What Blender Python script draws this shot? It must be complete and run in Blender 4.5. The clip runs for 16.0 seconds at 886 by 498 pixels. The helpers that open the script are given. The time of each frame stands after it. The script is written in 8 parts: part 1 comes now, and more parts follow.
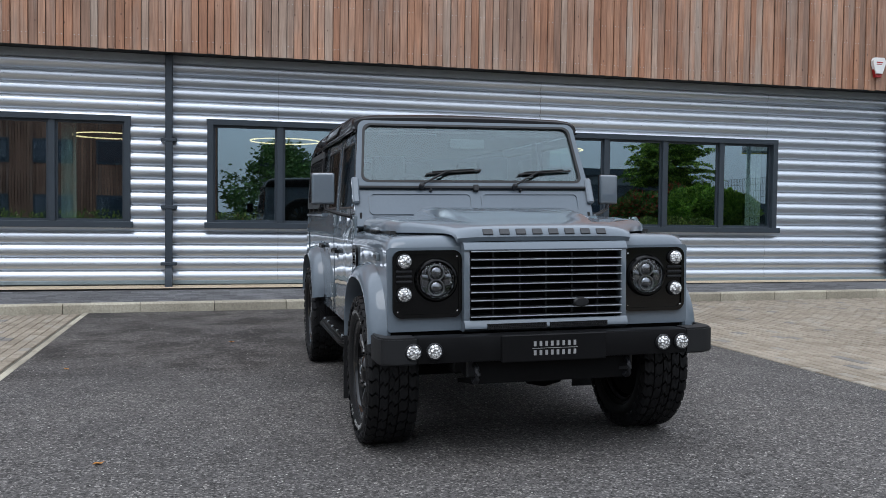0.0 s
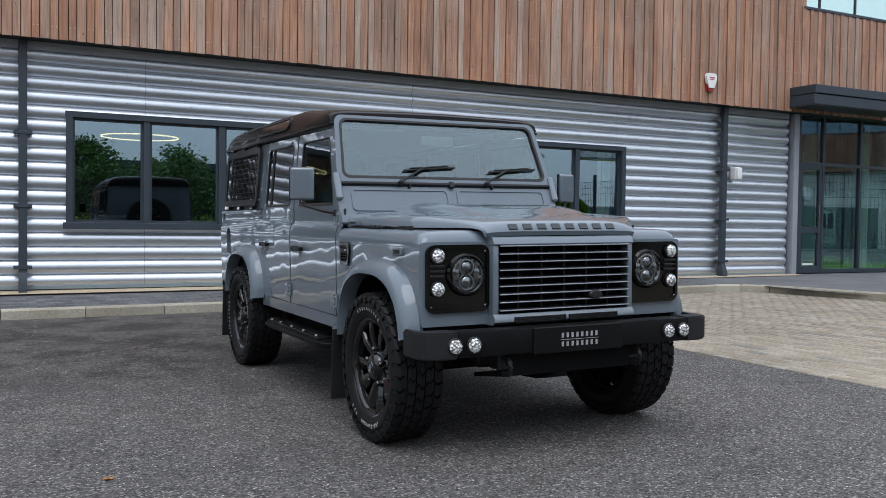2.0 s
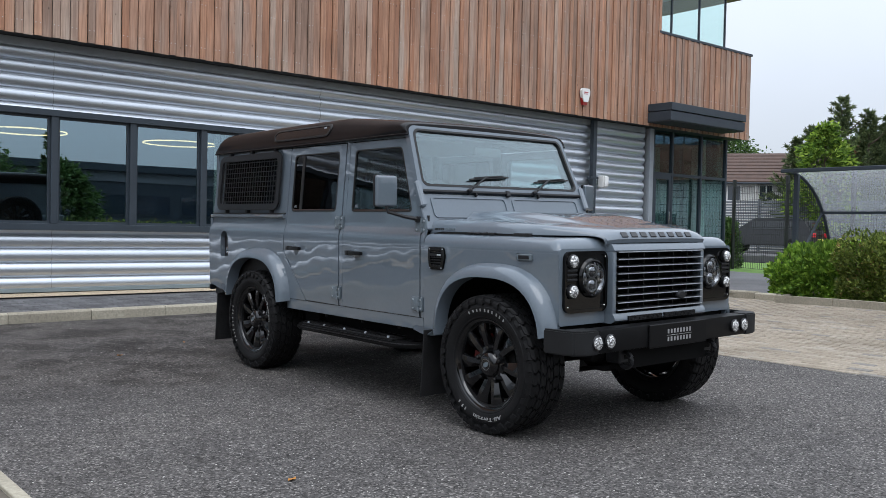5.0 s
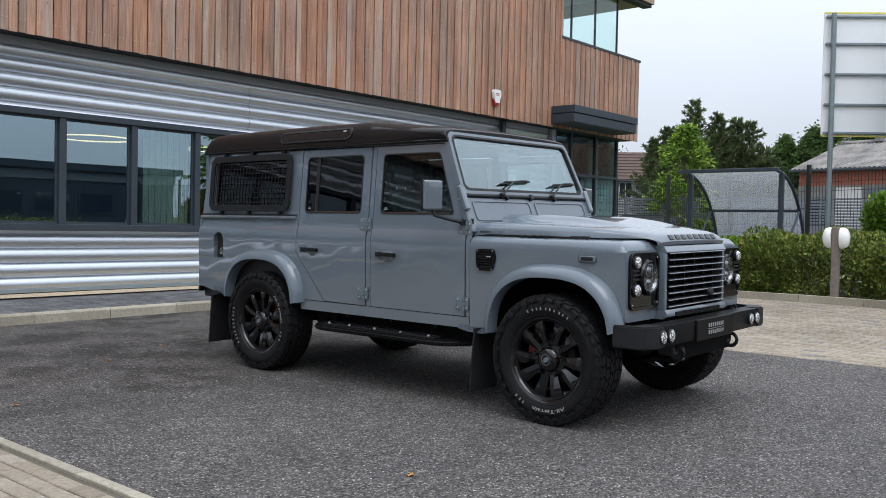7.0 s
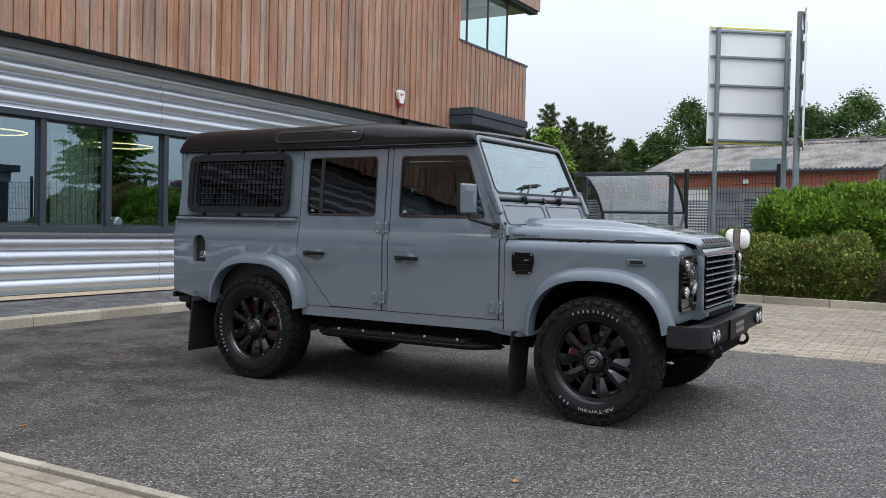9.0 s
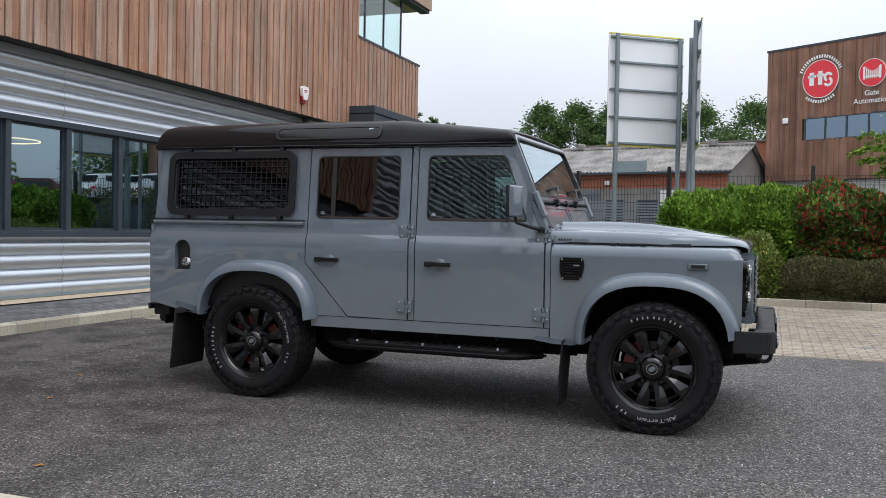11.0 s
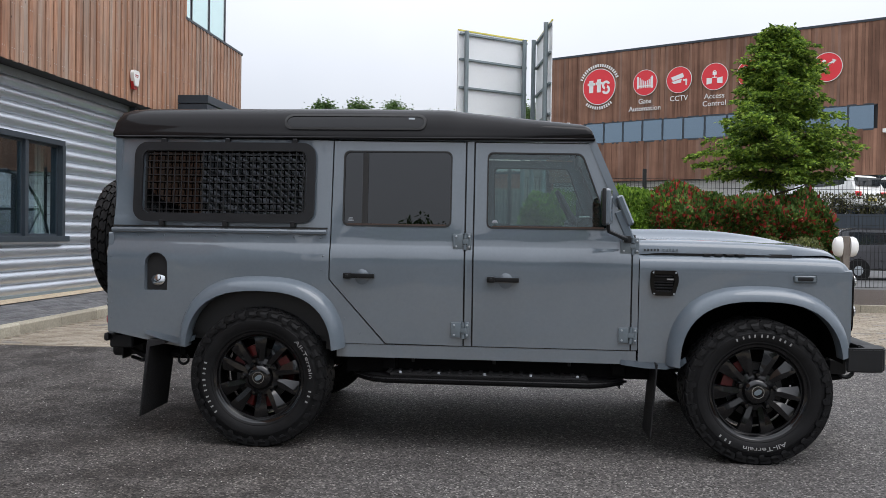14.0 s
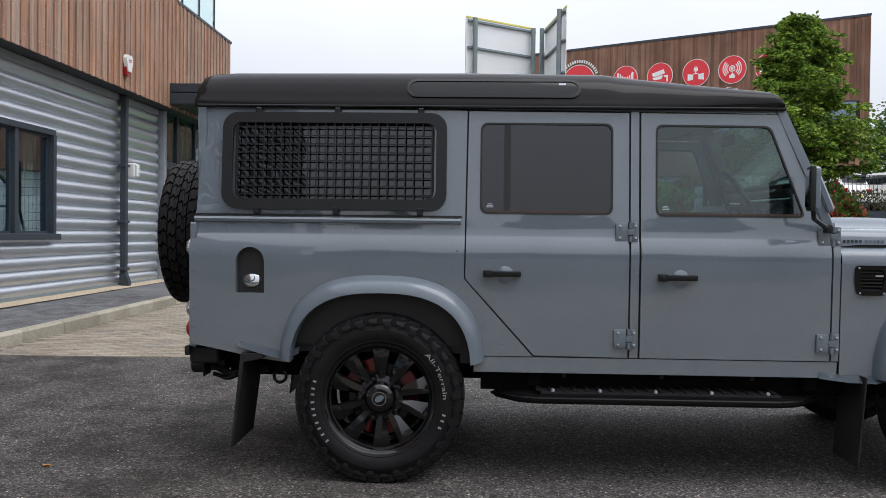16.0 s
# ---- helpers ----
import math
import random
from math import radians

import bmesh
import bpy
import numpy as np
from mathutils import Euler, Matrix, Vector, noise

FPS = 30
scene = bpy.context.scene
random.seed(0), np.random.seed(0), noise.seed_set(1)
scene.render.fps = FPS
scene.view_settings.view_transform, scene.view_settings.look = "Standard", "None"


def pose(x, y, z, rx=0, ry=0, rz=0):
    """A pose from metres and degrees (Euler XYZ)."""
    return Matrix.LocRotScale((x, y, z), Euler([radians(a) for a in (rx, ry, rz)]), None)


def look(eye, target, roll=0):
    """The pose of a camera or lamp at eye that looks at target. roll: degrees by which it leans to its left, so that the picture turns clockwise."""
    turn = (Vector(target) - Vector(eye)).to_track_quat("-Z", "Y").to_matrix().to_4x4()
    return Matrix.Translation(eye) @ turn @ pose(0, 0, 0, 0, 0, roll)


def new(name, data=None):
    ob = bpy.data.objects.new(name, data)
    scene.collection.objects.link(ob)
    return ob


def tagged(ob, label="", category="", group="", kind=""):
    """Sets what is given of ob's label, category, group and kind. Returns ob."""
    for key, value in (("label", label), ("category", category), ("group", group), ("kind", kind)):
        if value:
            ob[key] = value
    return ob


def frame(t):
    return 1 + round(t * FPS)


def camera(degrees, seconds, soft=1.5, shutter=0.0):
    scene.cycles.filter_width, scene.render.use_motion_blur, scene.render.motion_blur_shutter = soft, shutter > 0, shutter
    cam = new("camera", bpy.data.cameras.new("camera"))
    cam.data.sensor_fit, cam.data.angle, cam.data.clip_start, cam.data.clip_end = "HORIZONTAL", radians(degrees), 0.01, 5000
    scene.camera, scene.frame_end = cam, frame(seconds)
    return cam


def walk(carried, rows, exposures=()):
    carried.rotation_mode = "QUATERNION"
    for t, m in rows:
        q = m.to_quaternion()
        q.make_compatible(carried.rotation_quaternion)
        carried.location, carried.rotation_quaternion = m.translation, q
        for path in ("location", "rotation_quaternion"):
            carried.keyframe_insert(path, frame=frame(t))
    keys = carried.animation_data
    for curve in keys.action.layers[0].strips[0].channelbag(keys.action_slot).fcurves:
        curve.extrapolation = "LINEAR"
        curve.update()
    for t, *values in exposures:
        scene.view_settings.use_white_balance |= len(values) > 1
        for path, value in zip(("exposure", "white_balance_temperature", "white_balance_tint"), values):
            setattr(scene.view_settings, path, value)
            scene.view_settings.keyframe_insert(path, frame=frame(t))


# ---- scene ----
cam = camera(53.3, 16.0, soft=0.85)
PATH = [
    (0, (-0.688, 1.052, 1.23), (-0.204, 2.991, 1.158), 0.7),
    (0.5, (-0.943, 1.19, 1.194), (-0.359, 3.102, 1.128), 0.7),
    (1, (-1.207, 1.289, 1.183), (-0.506, 3.161, 1.118), 0.8),
    (1.5, (-1.469, 1.344, 1.173), (-0.658, 3.172, 1.112), 0.7),
    (2, (-1.744, 1.437, 1.171), (-0.84, 3.22, 1.113), 0.8),
    (2.5, (-2.002, 1.52, 1.167), (-1.029, 3.266, 1.112), 0.8),
    (3, (-2.265, 1.579, 1.17), (-1.231, 3.29, 1.116), 0.7),
    (3.5, (-2.531, 1.684, 1.162), (-1.435, 3.356, 1.112), 0.8),
    (6, (-3.931, 2.42, 1.186), (-2.531, 3.847, 1.137), 1.3),
    (6.5, (-4.169, 2.591, 1.189), (-2.714, 3.962, 1.14), 1.2),
    (7, (-4.44, 2.808, 1.202), (-2.92, 4.107, 1.149), 1.2),
    (7.5, (-4.688, 3.05, 1.203), (-3.111, 4.278, 1.151), 1.2),
    (8, (-4.869, 3.289, 1.203), (-3.243, 4.453, 1.151), 1.2),
    (8.5, (-5.036, 3.57, 1.205), (-3.356, 4.654, 1.156), 1.2),
    (9, (-5.143, 3.857, 1.203), (-3.417, 4.866, 1.156), 1.3),
    (11.5, (-5.389, 5.487, 1.207), (-3.485, 6.097, 1.166), 1.1),
    (12, (-5.375, 5.82, 1.214), (-3.446, 6.347, 1.172), 1.1),
    (12.5, (-5.298, 6.179, 1.226), (-3.347, 6.616, 1.187), 0.9),
    (13, (-5.187, 6.491, 1.239), (-3.218, 6.841, 1.202), 1.0),
    (13.5, (-5.06, 6.814, 1.23), (-3.076, 7.066, 1.199), 1.0),
    (14, (-4.909, 7.129, 1.24), (-2.916, 7.295, 1.206), 0.9),
    (14.5, (-4.74, 7.419, 1.228), (-2.743, 7.536, 1.197), 0.7),
    (15, (-4.543, 7.7, 1.218), (-2.545, 7.798, 1.189), 0.7),
    (15.5, (-4.325, 7.936, 1.217), (-2.328, 8.028, 1.181), 0.6),
    (16, (-4.091, 8.147, 1.179), (-2.093, 8.222, 1.145), 0.7),
]
walk(cam, [(t, look(eye, target, roll)) for t, eye, target, roll in PATH],
     exposures=[(0, .20, 6230, 10), (3.7, 0.27, 6270, 10), (9.0, 0.34, 6460, 11), (16, 0.30, 6640, 12)])

# ---- light ----
SUN_EL, SUN_AZ = radians(62), radians(212)
world = bpy.data.worlds.new("sky")
scene.world = world
world.use_nodes = True
wn, wl = world.node_tree.nodes, world.node_tree.links
wbg = wn["Background"]
sky = wn.new("ShaderNodeTexSky")
sky.sky_type = "NISHITA"
sky.sun_disc = False
sky.sun_elevation, sky.sun_rotation = SUN_EL, SUN_AZ
sky.air_density, sky.dust_density, sky.ozone_density = 1.0, 3.0, 1.0
# an overcast veil: the sky's colour mixed with an even white cloud layer, softly mottled
wtc = wn.new("ShaderNodeTexCoord")
wns = wn.new("ShaderNodeTexNoise")
wns.inputs["Scale"].default_value, wns.inputs["Detail"].default_value = 2.2, 4.0
wl.new(wtc.outputs["Generated"], wns.inputs["Vector"])
wrp = wn.new("ShaderNodeValToRGB")
wrp.color_ramp.elements[0].position, wrp.color_ramp.elements[0].color = 0.3, (6.6, 7.15, 8.0, 1)
wrp.color_ramp.elements[1].position, wrp.color_ramp.elements[1].color = 0.75, (7.9, 8.35, 9.0, 1)
wl.new(wns.outputs["Fac"], wrp.inputs["Fac"])
wmx = wn.new("ShaderNodeMix")
wmx.data_type = "RGBA"
wmx.inputs[0].default_value = 0.88
# cloud is brighter overhead than near the horizon
wsp = wn.new("ShaderNodeSeparateXYZ")
wl.new(wtc.outputs["Generated"], wsp.inputs[0])
wmr = wn.new("ShaderNodeMapRange")
wmr.inputs["From Min"].default_value, wmr.inputs["From Max"].default_value = 0.05, 1.0
wmr.inputs["To Min"].default_value, wmr.inputs["To Max"].default_value = 0.665, 2.2
wl.new(wsp.outputs["Z"], wmr.inputs["Value"])
wml = wn.new("ShaderNodeMix")
wml.data_type, wml.blend_type = "RGBA", "MULTIPLY"
wml.inputs[0].default_value = 1.0
wl.new(wrp.outputs["Color"], wml.inputs[6])
wl.new(wmr.outputs["Result"], wml.inputs[7])
wl.new(sky.outputs["Color"], wmx.inputs[6])
wl.new(wml.outputs[2], wmx.inputs[7])
wl.new(wmx.outputs[2], wbg.inputs["Color"])
wbg.inputs["Strength"].default_value = 0.115

sun = new("sun", bpy.data.lights.new("sun", "SUN"))
sun.data.energy, sun.data.angle, sun.data.color = 1.0, radians(40), (0.98, 0.985, 1.0)
sun.matrix_world = look((0, 0, 30), (30 * -math.sin(SUN_AZ) / math.tan(SUN_EL), 30 * -math.cos(SUN_AZ) / math.tan(SUN_EL), 0))

# ---- materials ----
def nodes_of(name):
    m = bpy.data.materials.new(name)
    m.use_nodes = True
    nt = m.node_tree
    return m, nt, nt.nodes["Principled BSDF"]


def ramp(nt, fac, stops):
    r = nt.nodes.new("ShaderNodeValToRGB")
    els = r.color_ramp.elements
    while len(els) < len(stops):
        els.new(0.5)
    for e, (p, c) in zip(els, stops):
        e.position, e.color = p, (*c, 1)
    nt.links.new(fac, r.inputs["Fac"])
    return r.outputs["Color"]


def noise_of(nt, scale, detail=4.0, rough=0.55, vec=None, stretch=None):
    n = nt.nodes.new("ShaderNodeTexNoise")
    n.inputs["Scale"].default_value, n.inputs["Detail"].default_value, n.inputs["Roughness"].default_value = scale, detail, rough
    if vec is None:
        tc = nt.nodes.new("ShaderNodeTexCoord")
        vec = tc.outputs["Object"]
    if stretch:
        mp = nt.nodes.new("ShaderNodeMapping")
        mp.inputs["Scale"].default_value = stretch
        nt.links.new(vec, mp.inputs["Vector"])
        vec = mp.outputs["Vector"]
    nt.links.new(vec, n.inputs["Vector"])
    return n.outputs["Fac"]


def mixc(nt, fac, a, b, mode="MIX"):
    m = nt.nodes.new("ShaderNodeMix")
    m.data_type, m.blend_type = "RGBA", mode
    for sock, v in ((m.inputs[0], fac), (m.inputs[6], a), (m.inputs[7], b)):
        if isinstance(v, (int, float)):
            sock.default_value = v
        elif isinstance(v, tuple):
            sock.default_value = (*v, 1)
        else:
            nt.links.new(v, sock)
    return m.outputs[2]


def bump(nt, bsdf, height, strength, dist):
    b = nt.nodes.new("ShaderNodeBump")
    b.inputs["Strength"].default_value, b.inputs["Distance"].default_value = strength, dist
    nt.links.new(height, b.inputs["Height"])
    nt.links.new(b.outputs["Normal"], bsdf.inputs["Normal"])
    return b


def plain(name, col, rough=0.5, metal=0.0, vary=0.12, scale=6.0, bumps=0.0, coat=0.0, spec=0.5, rvary=0.08):
    """A plain surface with soft variation of tone and gloss at two scales."""
    m, nt, b = nodes_of(name)
    n1, n2 = noise_of(nt, scale), noise_of(nt, scale * 14, 3.0)
    lo, hi = tuple(c * (1 - vary) for c in col), tuple(min(1, c * (1 + vary)) for c in col)
    c1 = ramp(nt, n1, [(0.3, lo), (0.7, hi)])
    c2 = mixc(nt, 0.35, c1, ramp(nt, n2, [(0.35, lo), (0.65, hi)]))
    nt.links.new(c2, b.inputs["Base Color"])
    r = nt.nodes.new("ShaderNodeMapRange")
    r.inputs["To Min"].default_value, r.inputs["To Max"].default_value = max(0.02, rough - rvary), min(1, rough + rvary)
    nt.links.new(n1, r.inputs["Value"])
    nt.links.new(r.outputs["Result"], b.inputs["Roughness"])
    b.inputs["Metallic"].default_value = metal
    b.inputs["Specular IOR Level"].default_value = spec
    b.inputs["Coat Weight"].default_value = coat
    b.inputs["Coat Roughness"].default_value = 0.03
    if bumps:
        bump(nt, b, n2, bumps, 0.004)
    return m


def car_paint(name, col, wave=0.25, rough=0.32, coat=1.0, ior=1.56):
    """Solid gloss paint under lacquer; the thin panels are very slightly wavy."""
    m, nt, b = nodes_of(name)
    n1, n2 = noise_of(nt, 2.3, 2.0), noise_of(nt, 60, 2.0)
    c = ramp(nt, n1, [(0.3, tuple(v * 0.96 for v in col)), (0.7, tuple(v * 1.04 for v in col))])
    nt.links.new(mixc(nt, 0.25, c, ramp(nt, n2, [(0.3, tuple(v * 0.9 for v in col)), (0.7, tuple(v * 1.1 for v in col))])), b.inputs["Base Color"])
    b.inputs["Roughness"].default_value = rough
    b.inputs["Specular IOR Level"].default_value = 0.1
    b.inputs["Coat Weight"].default_value, b.inputs["Coat Roughness"].default_value = coat, 0.008
    b.inputs["Coat IOR"].default_value = ior
    bp = bump(nt, b, noise_of(nt, 3.3, 1.3, 0.4), wave, 0.012)
    nt.links.new(bp.outputs["Normal"], b.inputs["Coat Normal"])
    return m


def glass_pane(name, tint, gloss=1.5, base=0.0, sheen=(0.95, 0.97, 1.0), power=5.0, wave=0.04, ripple=1.1):
    """A thin pane: tinted see-through, mirror gloss by Fresnel."""
    m, nt, b = nodes_of(name)
    nt.nodes.remove(b)
    tr, gl, mx, fr = (nt.nodes.new(k) for k in ("ShaderNodeBsdfTransparent", "ShaderNodeBsdfGlossy", "ShaderNodeMixShader", "ShaderNodeLayerWeight"))
    tr.inputs["Color"].default_value = (*tint, 1)
    gl.inputs["Roughness"].default_value = 0.0
    gl.inputs["Color"].default_value = (*sheen, 1)
    fr.inputs["Blend"].default_value = 0.5
    f0 = ((gloss - 1) / (gloss + 1)) ** 2 + base
    pw = nt.nodes.new("ShaderNodeMath")
    pw.operation = "POWER"
    pw.inputs[1].default_value = power
    nt.links.new(fr.outputs["Facing"], pw.inputs[0])
    ad = nt.nodes.new("ShaderNodeMath")
    ad.operation, ad.use_clamp = "MULTIPLY_ADD", True
    ad.inputs[1].default_value, ad.inputs[2].default_value = 1 - f0, f0
    nt.links.new(pw.outputs[0], ad.inputs[0])
    nt.links.new(ad.outputs[0], mx.inputs["Fac"])
    nt.links.new(tr.outputs[0], mx.inputs[1])
    nt.links.new(gl.outputs[0], mx.inputs[2])
    nt.links.new(mx.outputs[0], nt.nodes["Material Output"].inputs["Surface"])
    bp = nt.nodes.new("ShaderNodeBump")
    bp.inputs["Strength"].default_value, bp.inputs["Distance"].default_value = wave, 0.01
    nt.links.new(noise_of(nt, ripple, 1.0), bp.inputs["Height"])
    nt.links.new(bp.outputs["Normal"], gl.inputs["Normal"])
    return m


def emitter(name, col, strength):
    m, nt, b = nodes_of(name)
    b.inputs["Base Color"].default_value = (*col, 1)
    b.inputs["Emission Color"].default_value = (*col, 1)
    b.inputs["Emission Strength"].default_value = strength
    return m


def tarmac():
    """Worn asphalt: two sizes of aggregate, rare pale chips, worn patches and a damp stretch before the kerb."""
    m, nt, b = nodes_of("tarmac")
    tc = nt.nodes.new("ShaderNodeTexCoord").outputs["Object"]

    def cells(scale):
        v = nt.nodes.new("ShaderNodeTexVoronoi")
        v.inputs["Scale"].default_value = scale
        nt.links.new(tc, v.inputs["Vector"])
        sep = nt.nodes.new("ShaderNodeSeparateColor")
        nt.links.new(v.outputs["Color"], sep.inputs[0])
        return v.outputs["Distance"], sep.outputs[0], sep.outputs[1]

    d1, r1, _ = cells(108.0)
    d2, r2, r3 = cells(54.0)
    fine = ramp(nt, r1, [(0.0, (0.0105, 0.0098, 0.0098)), (0.45, (0.068, 0.0645, 0.0635)), (0.86, (0.140, 0.133, 0.131)), (0.978, (0.36, 0.345, 0.33))])
    coarse = ramp(nt, r2, [(0.0, (0.024, 0.0228, 0.0226)), (0.6, (0.088, 0.0835, 0.0825)), (1.0, (0.175, 0.166, 0.164))])
    c = mixc(nt, 0.30, fine, coarse)
    big = ramp(nt, r3, [(0.962, (0, 0, 0)), (0.968, (1, 1, 1))])
    spot = ramp(nt, d2, [(0.22, (1, 1, 1)), (0.28, (0, 0, 0))])
    patch = ramp(nt, noise_of(nt, 0.55, 5.0, 0.6, tc), [(0.36, (0.84, 0.83, 0.82)), (0.62, (1.07, 1.05, 1.015))])
    c = mixc(nt, 1.0, c, patch, "MULTIPLY")
    mott = noise_of(nt, 2.6, 6.0, 0.68, tc)
    c = mixc(nt, 1.0, c, ramp(nt, mott, [(0.34, (0.84, 0.83, 0.82)), (0.5, (1.0, 0.995, 0.985)), (0.66, (1.09, 1.085, 1.075))]), "MULTIPLY")
    # damp stretch along the kerb, with a ragged edge
    sp = nt.nodes.new("ShaderNodeSeparateXYZ")
    nt.links.new(tc, sp.inputs[0])
    wob = nt.nodes.new("ShaderNodeMath")
    wob.operation = "MULTIPLY_ADD"
    wob.inputs[1].default_value = 3.4
    nt.links.new(noise_of(nt, 0.8, 5.0, 0.62, tc), wob.inputs[0])
    nt.links.new(sp.outputs["Y"], wob.inputs[2])
    wet = nt.nodes.new("ShaderNodeMapRange")
    wet.inputs["From Min"].default_value, wet.inputs["From Max"].default_value = 9.2, 10.8
    nt.links.new(wob.outputs[0], wet.inputs["Value"])
    c = mixc(nt, wet.outputs["Result"], c, mixc(nt, 1.0, c, ramp(nt, noise_of(nt, 1.7, 6.0, 0.7, tc), [(0.40, (0.40, 0.375, 0.36)), (0.56, (0.92, 0.90, 0.88))]), "MULTIPLY"))
    c = mixc(nt, mixc(nt, 1.0, big, spot, "MULTIPLY"), c, (0.58, 0.56, 0.52))
    nt.links.new(c, b.inputs["Base Color"])
    b.inputs["Roughness"].default_value = 0.85
    b.inputs["Specular IOR Level"].default_value = 0.3
    bump(nt, b, mixc(nt, 0.5, d1, d2), 1.0, 0.009)
    return m


def per_piece(name, stops, rough=0.85, grain=(40.0, None), dirt=0.35, bumps=0.4, dist=0.004, island=False, wear=None, spec=0.3, knots=False):
    """A material whose tone differs from piece to piece, with grain and weathering."""
    m, nt, b = nodes_of(name)
    if island:
        rnd = nt.nodes.new("ShaderNodeNewGeometry").outputs["Random Per Island"]
    else:
        rnd = nt.nodes.new("ShaderNodeObjectInfo").outputs["Random"]
    geo = nt.nodes.new("ShaderNodeNewGeometry").outputs["Position"]
    base = ramp(nt, rnd, stops)
    g = noise_of(nt, grain[0], 5.0, 0.65, geo, grain[1])
    c = mixc(nt, 1.0, base, ramp(nt, g, [(0.3, (0.72, 0.72, 0.72)), (0.7, (1.15, 1.15, 1.15))]), "MULTIPLY")
    d = noise_of(nt, 0.8, 5.0, 0.6, geo)
    c = mixc(nt, dirt, c, mixc(nt, 1.0, c, ramp(nt, d, [(0.35, (0.5, 0.48, 0.46)), (0.65, (1.1, 1.1, 1.1))]), "MULTIPLY"))
    if wear:
        w = noise_of(nt, wear[0], 4.0, 0.6, geo, wear[1])
        c = mixc(nt, ramp(nt, w, [(0.5, (0, 0, 0)), (0.72, (wear[3],) * 3)]), c, wear[2])
    if knots:
        mp = nt.nodes.new("ShaderNodeMapping")
        mp.inputs["Scale"].default_value = (1.0, 1.0, 0.55)
        nt.links.new(geo, mp.inputs["Vector"])
        v = nt.nodes.new("ShaderNodeTexVoronoi")
        v.inputs["Scale"].default_value = 8.5
        nt.links.new(mp.outputs["Vector"], v.inputs["Vector"])
        c = mixc(nt, ramp(nt, v.outputs["Distance"], [(0.055, (0.8, 0.8, 0.8)), (0.095, (0, 0, 0))]), c, (0.075, 0.04, 0.026))
        sp = nt.nodes.new("ShaderNodeMapping")
        sp.inputs["Scale"].default_value = (60.0, 60.0, 2.2)
        nt.links.new(geo, sp.inputs["Vector"])
        s2 = noise_of(nt, 1.0, 3.0, 0.6, sp.outputs["Vector"])
        c = mixc(nt, 1.0, c, ramp(nt, s2, [(0.3, (0.74, 0.72, 0.70)), (0.7, (1.18, 1.18, 1.18))]), "MULTIPLY")
    nt.links.new(c, b.inputs["Base Color"])
    b.inputs["Roughness"].default_value = rough
    b.inputs["Specular IOR Level"].default_value = spec
    if bumps:
        bump(nt, b, g, bumps, dist)
    return m


GREY = (0.119, 0.145, 0.171)
M_paint = car_paint("grey_paint", GREY, 0.5, ior=1.76)
M_pressed = car_paint("grey_paint_pressed", GREY, 0.12, ior=1.46)
M_roofblack = car_paint("gloss_black", (0.004, 0.0035, 0.0042), 0.08, 0.6, 0.38, 1.43)
M_piano = plain("piano_black", (0.003, 0.003, 0.003), 0.06, vary=0.1, spec=0.3)
M_satin = plain("satin_black", (0.012, 0.0125, 0.014), 0.42, vary=0.2, scale=9, spec=0.3)
M_plastic = plain("black_plastic", (0.011, 0.0115, 0.0125), 0.55, vary=0.2, scale=12, bumps=0.1, spec=0.3)
M_rubber = plain("tyre_rubber", (0.0095, 0.0095, 0.010), 0.55, vary=0.35, scale=14, bumps=0.25, spec=0.17)
M_flap = plain("flap_rubber", (0.019, 0.019, 0.020), 0.7, vary=0.4, scale=9, bumps=0.5, spec=0.2)
M_channel = plain("bronze_strip", (0.07, 0.047, 0.038), 0.4, 0.3, spec=0.3)
M_handle = plain("handle_black", (0.0055, 0.0058, 0.0065), 0.36, vary=0.2, scale=12, spec=0.3)
M_seal = plain("rubber_seal", (0.01, 0.01, 0.01), 0.6)
M_under = plain("underbody", (0.0048, 0.0048, 0.005), 0.8, vary=0.3, spec=0.12)
M_alloy = plain("black_alloy", (0.004, 0.004, 0.0045), 0.13, vary=0.15, spec=0.4, coat=0.35)
M_red = plain("red_caliper", (0.10, 0.006, 0.006), 0.4)
M_disc = plain("brake_disc", (0.3, 0.3, 0.3), 0.4, 1.0)
M_drum = plain("dark_disc", (0.035, 0.034, 0.034), 0.5, 0.6)
M_capchrome = plain("worn_chrome", (0.42, 0.43, 0.44), 0.16, 1.0, vary=0.15)
M_chrome = plain("chrome", (0.75, 0.76, 0.78), 0.1, 1.0, vary=0.05)
M_hinge = plain("grey_hinge", (0.115, 0.143, 0.162), 0.35, vary=0.1, coat=0.4)
M_slatedge = plain("slat_edge", (0.30, 0.33, 0.36), 0.3, 0.2, coat=0.5)
M_letter = plain("dark_lettering", (0.022, 0.024, 0.027), 0.4)
M_white = plain("white_lettering", (0.27, 0.27, 0.265), 0.6)
M_wletter = plain("grey_lettering", (0.26, 0.26, 0.26), 0.6)
M_interior = plain("black_leather", (0.012, 0.012, 0.013), 0.55, vary=0.2, scale=20)
M_lining = plain("headlining", (0.16, 0.16, 0.16), 0.9)
M_glass_clear = glass_pane("windscreen_glass", (0.74, 0.82, 0.82), 1.5, 0.050, (0.86, 0.96, 1.0), 2.8)
M_glass_front = glass_pane("door_glass", (0.66, 0.77, 0.76), 1.5, 0.012, wave=0.05, ripple=4.0)
M_glass_tint = glass_pane("tinted_glass", (0.045, 0.048, 0.05), 1.5, 0.02, wave=0.05, ripple=6.0)
M_lens = glass_pane("lamp_glass", (0.95, 0.96, 0.97), 1.3, 0.0)
